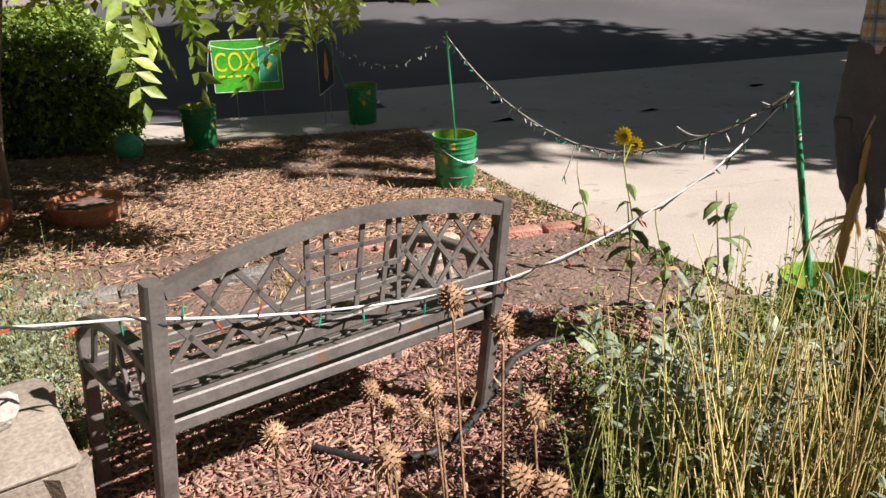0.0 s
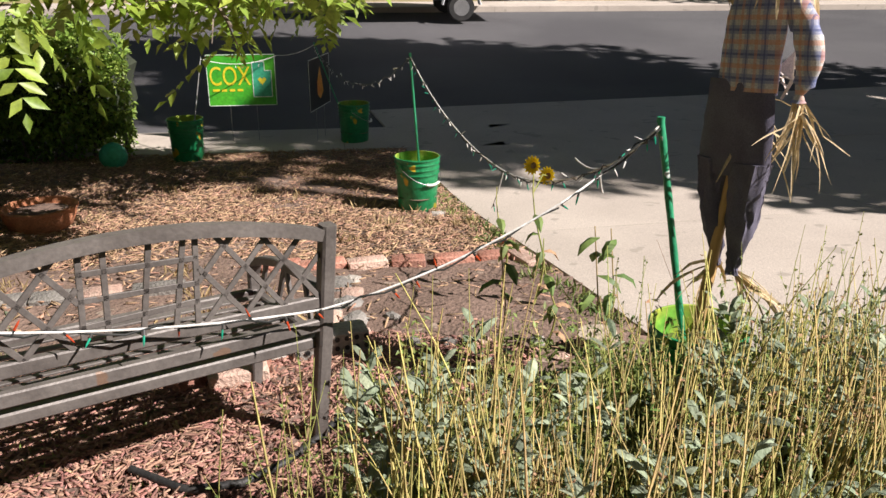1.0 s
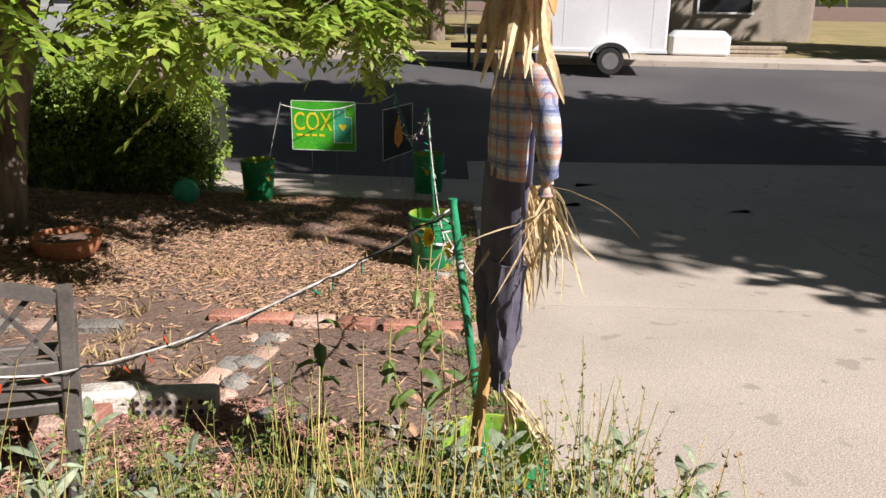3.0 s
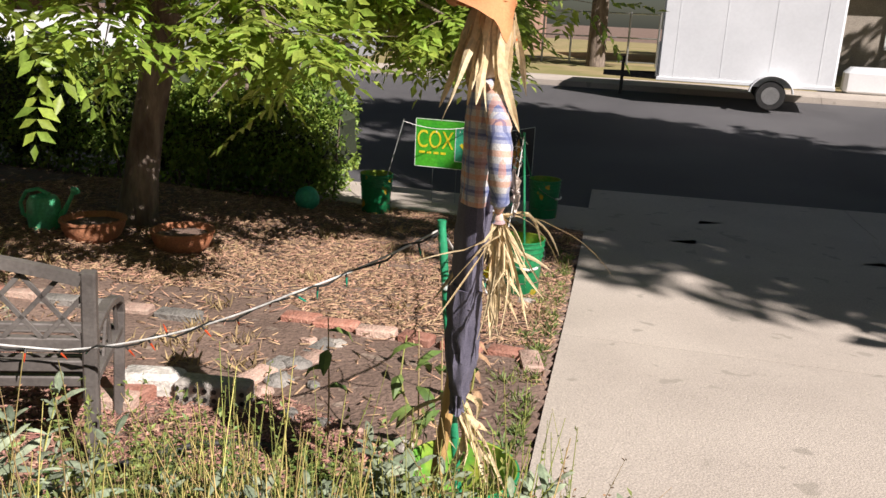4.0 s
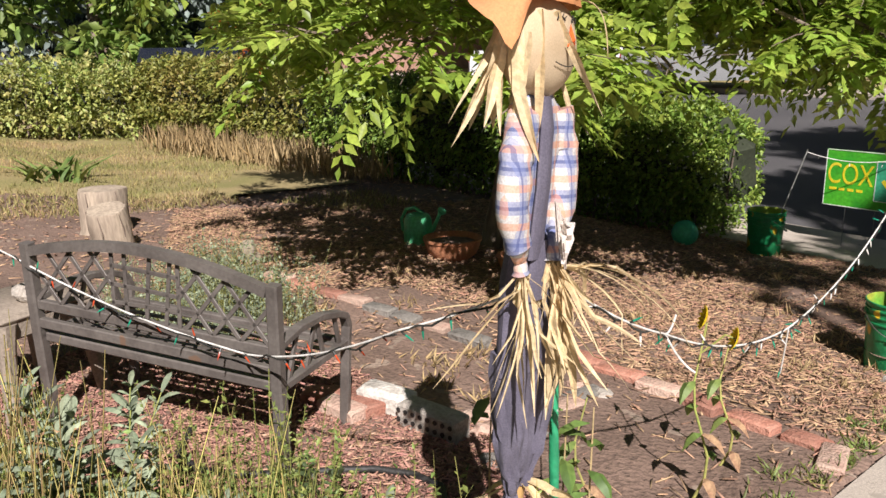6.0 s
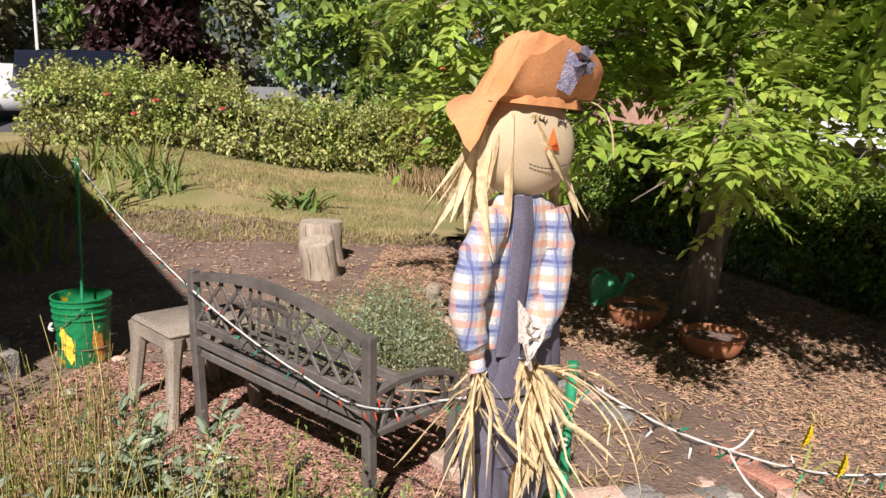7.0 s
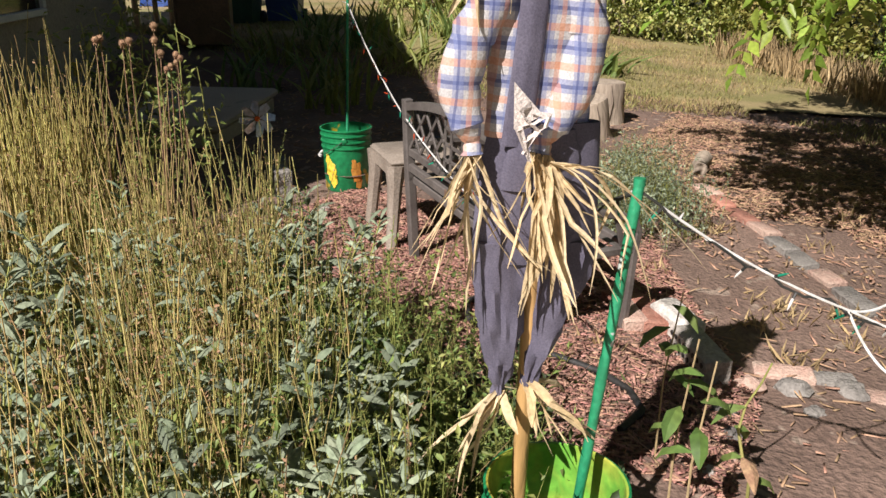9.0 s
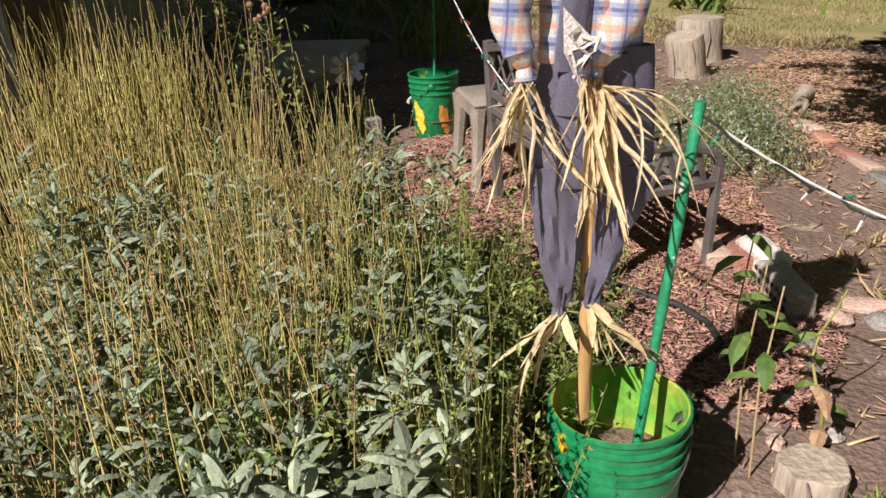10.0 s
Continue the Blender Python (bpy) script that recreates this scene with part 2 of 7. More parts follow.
        if prof[0][0] > 1e-6:
            fs.append(tuple(range(sides - 1, -1, -1)))
        if prof[-1][0] > 1e-6:
            fs.append(tuple(range((n - 1) * sides, n * sides)))
        self.add(vs, fs, material)

    def blob(self, c, r, material, rough=0.2, seed=0.0, seg=10, rings=7, m=None):
        """A lumpy stone or lump; r is one radius or three."""
        r = r if hasattr(r, "__len__") else (r, r, r)
        m = m or Matrix()
        vs, fs = [], []
        for i in range(rings + 1):
            th = math.pi * i / rings
            for k in range(seg):
                ph = 2 * math.pi * k / seg
                d = Vector((math.sin(th) * math.cos(ph), math.sin(th) * math.sin(ph), math.cos(th)))
                s = 1 + rough * noise.noise(d * 1.7 + Vector((seed, seed * 1.3, 0)))
                vs.append(tuple(m @ Vector((c[0] + r[0] * d.x * s, c[1] + r[1] * d.y * s, c[2] + r[2] * d.z * s))))
        for i in range(rings):
            for k in range(seg):
                k2 = (k + 1) % seg
                fs.append((i * seg + k, (i + 1) * seg + k, (i + 1) * seg + k2, i * seg + k2))
        self.add(vs, fs, material)

    def ribbon(self, pts, widths, material, side=None, twist=0.0):
        """A thin leaf or straw strip along points, slightly folded along its middle."""
        pts = [Vector(p) for p in pts]
        vs, fs, n = [], [], len(pts)
        if not hasattr(widths, "__len__"):
            widths = [widths] * n
        ref = Vector(side) if side else Vector((random.uniform(-1, 1), random.uniform(-1, 1), random.uniform(-0.3, 0.3)))
        for i, p in enumerate(pts):
            d = (pts[min(i + 1, n - 1)] - pts[max(i - 1, 0)])
            d = d.normalized() if d.length > 1e-9 else Vector((0, 0, 1))
            s = (ref - d * ref.dot(d))
            s = s.normalized() if s.length > 1e-6 else d.orthogonal().normalized()
            if twist:
                s = Matrix.Rotation(twist * i / n, 3, d) @ s
            u = d.cross(s)
            w = widths[i]
            vs += [p - s * w + u * w * 0.35, p - u * w * 0.15, p + s * w + u * w * 0.35]
        for i in range(n - 1):
            a, b = i * 3, i * 3 + 3
            fs += [(a, a + 1, b + 1, b), (a + 1, a + 2, b + 2, b + 1)]
        self.add(vs, fs, material)

    def mesh(self, name, smooth=True):
        me = bpy.data.meshes.new(name)
        me.from_pydata([tuple(p) for p in self.v], [], self.f)
        for s in self.slots:
            me.materials.append(M[s])
        me.polygons.foreach_set("material_index", self.m)
        if smooth:
            me.polygons.foreach_set("use_smooth", [True] * len(self.f))
            me.set_sharp_from_angle(angle=radians(38))
        me.update()
        return me

    def ob(self, name, parent=None, label="", smooth=True):
        o = new(name, self.mesh(name, smooth))
        if parent:
            o.parent = parent
        if label:
            o["label"] = label
        return o


def thing(name, label, category, group="", m=None, kind=""):
    """The empty at the base of a thing, under which its parts lie."""
    e = new(name)
    e.empty_display_size = 0.05
    e.matrix_world = m or Matrix()
    return tagged(e, label, category, group, kind)


def leaf_arrays(base, way, up, length, width, fold=0.25):
    """Many leaves at once: arrays of base points, directions, up vectors, lengths and widths -> vertices and faces (two triangles a leaf)."""
    base, way, up = (np.asarray(x, float) for x in (base, way, up))
    way = way / np.maximum(np.linalg.norm(way, axis=1, keepdims=True), 1e-9)
    s = np.cross(way, up)
    s /= np.maximum(np.linalg.norm(s, axis=1, keepdims=True), 1e-9)
    u = np.cross(s, way)
    L, W = np.reshape(length, (-1, 1)), np.reshape(width, (-1, 1))
    mid = base + way * L * 0.45
    n = len(base)
    v = np.empty((n * 4, 3))
    v[0::4], v[1::4], v[2::4], v[3::4] = base, mid - s * W * 0.5 + u * W * fold, base + way * L - u * L * 0.12, mid + s * W * 0.5 + u * W * fold
    i = np.arange(n)[:, None] * 4
    f = np.concatenate([i + [0, 3, 2], i + [0, 2, 1]])
    return v, f


def big_mesh(name, v, f, material):
    """A mesh from large arrays of vertices and triangles (or quads)."""
    me = bpy.data.meshes.new(name)
    k = f.shape[1]
    me.vertices.add(len(v)), me.loops.add(f.size), me.polygons.add(len(f))
    me.vertices.foreach_set("co", np.ascontiguousarray(v, float).ravel())
    me.loops.foreach_set("vertex_index", np.ascontiguousarray(f).ravel().astype(np.int32))
    me.polygons.foreach_set("loop_start", np.arange(len(f), dtype=np.int32) * k)
    me.materials.append(M[material])
    me.update(calc_edges=True)
    me.validate()
    return me


# ---------------------------------------------------------------- plan
ANG = radians(24.0)
U, NRM = (math.cos(ANG), math.sin(ANG)), (-math.sin(ANG), math.cos(ANG))


def ab(a, b):
    """Plan coordinates: a along the street, b towards it."""
    return a * U[0] + b * NRM[0], a * U[1] + b * NRM[1]


def sstep(x, lo, hi):
    t = np.clip((x - lo) / (hi - lo), 0, 1)
    return t * t * (3 - 2 * t)


def land(x, y):
    """The height of the land."""
    x, y = np.asarray(x, float), np.asarray(y, float)
    a, b = x * U[0] + y * U[1], x * NRM[0] + y * NRM[1]
    drop = -0.30 * sstep(b, 1.9, 5.8) * (0.45 + 0.55 * sstep(a, -1.6, 0.4))
    drop = drop + (-0.33 - drop) * sstep(b, 5.9, 6.9)
    rise = 0.3 * sstep(-a, 3.6, 6.6) * (1 - sstep(b, 1.2, 4.2))
    return drop + rise + 0.5 * sstep(b, 8.5, 17.5) + 0.15 * sstep(b, 17, 24)


def gz(x, y):
    return float(land(x, y))


EDGE0, EDGE_D = Vector((1.33, 3.26)), Vector((-0.5025, 0.8646)).normalized()


def edge_x(y):
    """The driveway's edge beside the yard."""
    return EDGE0.x + (y - EDGE0.y) * EDGE_D.x / EDGE_D.y


def axis(lo, hi, step, far, grow=1.35):
    c = list(np.arange(lo, hi + 1e-6, step))
    s, x = step, hi
    while x < far:
        s *= grow
        x += s
        c.append(x)
    s, x = step, lo
    while x > -far:
        s *= grow
        x -= s
        c.insert(0, x)
    return np.array(c)


# ground: one sheet to the horizon
gx, gy = axis(-7.0, 4.0, 0.055, 600), axis(-2.0, 8.0, 0.055, 600)
X, Y = np.meshgrid(gx, gy)
A_, B_ = X * U[0] + Y * U[1], X * NRM[0] + Y * NRM[1]
Z = land(X, Y)
paved = ((X > EDGE0.x + (Y - EDGE0.y) * EDGE_D.x / EDGE_D.y + 0.02) & (B_ < 7.2) & (A_ < 9)) | ((B_ > 6.98) & (B_ < 18.2))
rough_ = np.array([[noise.fractal((x * 2.2, y * 2.2, 0), 1.0, 2.0, 4) for x in gx] for y in gy])
Z = Z + np.where(paved, -0.16, 0.022 * rough_ * (np.abs(X) < 15))
nx, ny = len(gx), len(gy)
I = (np.arange(ny - 1)[:, None] * nx + np.arange(nx - 1)[None, :]).ravel()
ground = new("ground", big_mesh("ground", np.stack([X, Y, Z], -1).reshape(-1, 3), np.stack([I, I + 1, I + nx + 1, I + nx], -1), "soil"))
ground.data.polygons.foreach_set("use_smooth", [True] * len(ground.data.polygons))
tagged(ground, "dry brown soil yard with wood chips and litter", "ground", kind="structure")


def slab(name, corners, material, lift, thick=0.12, parent=None, n=14, gap=0.004):
    """A paving panel over four plan corners that follows the land."""
    c = [Vector(p) for p in corners]
    mid = sum(c, Vector((0, 0))) / 4
    c = [p + (mid - p).normalized() * gap for p in c]
    vs, fs = [], []
    for j in range(n + 1):
        for i in range(n + 1):
            s, t = i / n, j / n
            p = c[0].lerp(c[1], s).lerp(c[3].lerp(c[2], s), t)
            e = 0.006 if i in (0, n) or j in (0, n) else 0
            vs.append((p.x, p.y, gz(p.x, p.y) + lift - e))
    fs = [(j * (n + 1) + i, j * (n + 1) + i + 1, (j + 1) * (n + 1) + i + 1, (j + 1) * (n + 1) + i) for j in range(n) for i in range(n)]
    rim = [i for i in range(n + 1)] + [j * (n + 1) + n for j in range(1, n + 1)] + [n * (n + 1) + i for i in range(n - 1, -1, -1)] + [j * (n + 1) for j in range(n - 1, 0, -1)]
    o = len(vs)
    vs += [(vs[k][0], vs[k][1], vs[k][2] - thick) for k in rim]
    r = len(rim)
    fs += [(rim[(k + 1) % r], rim[k], o + k, o + (k + 1) % r) for k in range(r)]
    b = MB()
    b.add(vs, fs, material)
    return b.ob(name, parent, smooth=True)


# driveway: panels between the joints
driveway = thing("driveway", "pale weathered concrete driveway with joints and cracks", "driveway", kind="structure")
EP = Vector((EDGE_D.y, -EDGE_D.x))
for k in range(5):
    for j in range(3):
        s0, s1 = -3.18 + (k - 1) * 2.43, -3.18 + k * 2.43
        w0, w1 = j * 2.6, j * 2.6 + 2.6
        q = [EDGE0 + EDGE_D * s0 + EP * w0, EDGE0 + EDGE_D * s0 + EP * w1, EDGE0 + EDGE_D * s1 + EP * w1, EDGE0 + EDGE_D * s1 + EP * w0]
        slab("panel", q, "concrete", 0.012 if k < 4 else 0.010, parent=driveway)
sidewalk = thing("pavement", "concrete sidewalk along the street in tree shade", "sidewalk", kind="structure")
for k in range(-14, 9):
    slab("panel", [ab(k * 1.5, 7.0), ab(k * 1.5 + 1.5, 7.0), ab(k * 1.5 + 1.5, 7.95), ab(k * 1.5, 7.95)], "concrete", 0.016, parent=sidewalk, n=6)
b = MB()
road_a = np.concatenate([np.linspace(-160, -30, 10), np.linspace(-28, 28, 40), np.linspace(30, 160, 10)])
road_b = np.linspace(7.96, 17.4, 24)
vs = [(*ab(a, bb), gz(*ab(a, bb)) - 0.02) for bb in road_b for a in road_a]
n = len(road_a)
b.add(vs, [(j * n + i, j * n + i + 1, (j + 1) * n + i + 1, (j + 1) * n + i) for j in range(len(road_b) - 1) for i in range(n - 1)], "asphalt")
tagged(b.ob("road"), "worn grey asphalt street", "road", kind="structure")
far_walk = thing("pavement_far", "pale concrete kerb and sidewalk across the street", "sidewalk", kind="structure")
for k in range(-16, 16):
    slab("panel", [ab(k * 2.5, 17.42), ab(k * 2.5 + 2.5, 17.42), ab(k * 2.5 + 2.5, 18.9), ab(k * 2.5, 18.9)], "concrete", 0.1, 0.2, parent=far_walk, n=3)


# ---------------------------------------------------------------- buckets, stakes and signs
def bucket(x, y, z, turn=0.0, tilt=0.0, label="", yellow=True, fill=0.1):
    t = thing("bucket", label, "bucket", "green buckets along the string of lights", pose(x, y, z, tilt, 0, turn))
    b = MB()
    prof = [(0.0, 0.0), (0.122, 0.0), (0.128, 0.008), (0.1395, 0.255), (0.147, 0.257), (0.147, 0.264), (0.1405, 0.266), (0.1415, 0.29), (0.149, 0.292), (0.149, 0.299), (0.1425, 0.301), (0.1435, 0.325), (0.151, 0.327), (0.151, 0.334), (0.144, 0.336), (0.1455, 0.356), (0.1525, 0.358), (0.1525, 0.366), (0.147, 0.368)]
    b.lathe(prof, "bucket", 40)
    b.f.pop(), b.m.pop()
    b.ob("shell", t)
    b = MB()
    b.lathe([(0.147, 0.368), (0.1425, 0.366), (0.136, 0.2), (0.13, 0.075)], "bucket_in" if yellow else "bucket", 40)
    del b.f[-2:], b.m[-2:]
    b.ob("lining", t, "yellow and green paint stained inside")
    b = MB()
    b.lathe([(0.137, fill), (0.09, fill + 0.012), (0.04, fill + 0.004), (0.0, fill + 0.008)], "soil", 24, wob=0.12)
    b.f.pop(0), b.m.pop(0)
    b.ob("gravel_fill", t, "dry soil filling the bottom")
    for s in (-1, 1):
        b = MB()
        b.lathe([(0.016, 0), (0.016, 0.008), (0.009, 0.012), (0.0, 0.012)], "bucket", 12, m=pose(s * 0.143, 0, 0.31, 0, s * 90, 0))
        b.ob("handle_lug", t)
    b = MB()
    arc = [(0.152 * math.cos(a), -0.155 * math.sin(a) - 0.004, 0.31 - 0.11 * math.sin(a)) for a in np.linspace(0, math.pi, 22)]
    b.tube(arc, 0.0022, "wire", 6)
    h = b.ob("handle", t, "bent steel wire handle")
    b = MB()
    b.tube(arc[8:14], 0.009, "white_plastic", 10)
    b.ob("grip", h, "white plastic grip")
    return t


def stake(x, y, z0, z1, dx=0.0, dy=0.0, r=0.008, material="green_pole", label="green plastic coated steel garden stake"):
    t = thing("garden_stake", label, "stake", "stakes that carry the lights", pose(x, y, z0))
    b = MB()
    n = 14
    pts = [(dx * k / n, dy * k / n, (z1 - z0) * k / n) for k in range(n + 1)]
    b.tube(pts, [r * (1.12 if k % 3 == 1 else 1.0) for k in range(n + 1)], material, 10)
    b.ob("pole", t)
    b = MB()
    top = pts[-1]
    b.tube([(top[0], top[1], top[2] - 0.004), (top[0], top[1], top[2] + 0.012)], r * 1.12, material, 10)
    b.ob("cap", t)
    return t


B0, B1, B2, BL, B3 = (1.492, 2.708), (-0.245, 5.30), (-1.53, 7.38), (-2.62, 6.27), (-1.015, 0.455)
bucket(*B0, -0.07, 112, 0, "green plastic bucket with yellow inside holding the scarecrow stake", fill=0.205)
bucket(*B1, gz(*B1), 60, 0, "green plastic bucket with yellow stained rim beside driveway")
bucket(*B2, gz(*B2), 100, 0, "dark green plastic bucket in tree shade by the sidewalk")
bucket(*BL, gz(*BL), 160, 0, "dark green plastic bucket in front of the hedge")
b3 = bucket(*B3, gz(*B3), 30, 0, "green plastic bucket splashed with yellow and orange paint", False)
for a, z, r, m_ in ((-38, 0.13, 0.05, "splash_yellow"), (-30, 0.075, 0.032, "splash_yellow"), (-47, 0.19, 0.026, "splash_yellow"), (28, 0.12, 0.045, "splash_orange"), (35, 0.06, 0.03, "splash_orange"), (22, 0.17, 0.022, "splash_orange")):
    b = MB()
    rr = 0.1285 + 0.045 * z
    pts = []
    for k in range(18):
        q = 2 * math.pi * k / 18
        w = r * (1 + 0.45 * noise.noise((math.cos(q) * 2 + a, math.sin(q) * 2, z * 9)))
        t_ = radians(a) + w * math.cos(q) / rr * 0.7
        pts.append(((rr + 0.003) * math.cos(t_), (rr + 0.003) * math.sin(t_), z + 1.3 * w * math.sin(q)))
    t_ = radians(a)
    b.add(pts + [((rr + 0.0045) * math.cos(t_), (rr + 0.0045) * math.sin(t_), z)], [(k, (k + 1) % 18, 18) for k in range(18)], m_)
    b.ob("paint_splash", b3, "dried splash of paint")
stake(1.475, 2.735, 0.10, 0.905, -0.155, 0.043, 0.0108)
stake(-0.23, 5.34, gz(*B1) + 0.1, 0.755, -0.06, -0.03)
stake(-1.6, 7.4, gz(*B2) + 0.1, 0.57, -0.29, -0.05, 0.006)
stake(-2.6, 6.3, gz(*BL) + 0.1, 0.5, -0.02, 0.3, 0.006, "wire", "thin dull metal rod")
stake(B3[0], B3[1], 0.1, 1.06, -0.1, -0.03, 0.008)


def flat_text(word, size, material, parent, m, name="lettering"):
    cu = bpy.data.curves.new(name, "FONT")
    cu.body, cu.size, cu.extrude, cu.align_x, cu.align_y = word, size, 0.0008, "CENTER", "CENTER"
    tmp = bpy.data.objects.new(name, cu)
    me = bpy.data.meshes.new_from_object(tmp)
    bpy.data.objects.remove(tmp)
    me.materials.clear()
    me.materials.append(M[material])
    o = new(name, me)
    o.parent, o.matrix_local = parent, m
    return o


M["sign_green"] = mat("sign_green", (0.03, 0.33, 0.03), (0.10, 0.48, 0.03), 4, 0.4, 0.03, 40, contrast=0.8)
M["sign_yellow"] = mat("sign_yellow", (0.75, 0.62, 0.02), (0.85, 0.72, 0.05), 5, 0.5, 0, 40)
M["petal_yellow"] = mat("petal_yellow", (0.85, 0.62, 0.01), (0.9, 0.7, 0.03), 9, 0.6, 0, 40, glow=0.25)
M["sign_teal"] = mat("sign_teal", (0.04, 0.35, 0.2), (0.06, 0.42, 0.24), 5, 0.5, 0, 40)
M["sign_white"] = mat("sign_white", (0.7, 0.75, 0.68), (0.78, 0.8, 0.75), 5, 0.5, 0, 40)
M["sign_black"] = mat("sign_black", (0.012, 0.013, 0.015), (0.022, 0.022, 0.024), 5, 0.35, 0, 40)
M["sign_orange"] = mat("sign_orange", (0.7, 0.2, 0.02), (0.75, 0.4, 0.05), 5, 0.5, 0, 40)


def yard_sign(x, y, z, heading, dark):
    lab = "black yard sign with an orange flame shape on wire legs" if dark else "green yard sign with yellow lettering on wire legs"
    t = thing("yard_sign", lab, "sign", "", pose(x, y, z, 0, 0, heading))
    w, h = 0.62, 0.47
    b = MB()
    b.box((0, 0, h / 2 + 0.36), (w, 0.006, h), "sign_black" if dark else "sign_green", bev=0.002)
    panel = b.ob("panel", t)
    b = MB()
    for s in (-1, 1):
        b.box((s * (w / 2 - 0.004), -0.0045, h / 2 + 0.36), (0.006, 0.002, h - 0.01), "sign_white")
        b.box((0, -0.0045, h / 2 + 0.36 + s * (h / 2 - 0.004)), (w - 0.02, 0.002, 0.006), "sign_white")
    b.ob("border", panel)
    face = pose(0, -0.005, 0, 90, 0, 0)
    if dark:
        b = MB()
        b.add([(0.0, -0.005, 0.44), (0.1, -0.005, 0.5), (0.07, -0.005, 0.62), (0.01, -0.005, 0.74), (-0.08, -0.005, 0.6), (-0.08, -0.005, 0.5)], [(0, 1, 2, 3, 4, 5)], "sign_orange")
        b.ob("emblem", panel)
    else:
        flat_text("COX", 0.195, "sign_yellow", panel, pose(-0.105, -0.0045, 0.625, 90, 0, 0) @ Matrix.Diagonal((0.86, 1.25, 1, 1)))
        b = MB()
        for k, wd in enumerate((0.06, 0.045, 0.05, 0.05)):
            b.box((-0.235 + k * 0.072, -0.0045, 0.505), (wd, 0.002, 0.022), "sign_yellow")
        b.ob("small_lettering", panel)
        out = [(0.1, 0.44), (0.27, 0.44), (0.27, 0.68), (0.21, 0.68), (0.21, 0.76), (0.1, 0.76)]
        b = MB()
        b.add([(px, -0.0042, pz) for px, pz in out], [tuple(range(6))], "sign_teal")
        for i in range(6):
            p, q = out[i], out[(i + 1) % 6]
            b.bar((p[0], -0.005, p[1]), (q[0], -0.005, q[1]), 0.002, 0.006, "sign_white", up=(p[1] - q[1], 0, q[0] - p[0]))
        b.add([(0.185, -0.006, 0.55), (0.225, -0.006, 0.6), (0.205, -0.006, 0.62), (0.185, -0.006, 0.605), (0.165, -0.006, 0.62), (0.145, -0.006, 0.6)], [tuple(range(6))], "sign_yellow")
        b.ob("emblem", panel)
    for s in (-1, 1):
        b = MB()
        b.tube([(s * 0.12, 0.002, -0.12), (s * 0.12, 0.002, 0.5)], 0.0025, "wire", 6)
        b.ob("leg", t)
    return t


yard_sign(-2.50, 7.06, -0.345, 24.5, False)
yard_sign(-1.86, 7.36, -0.375, 24.5 + 72, True)


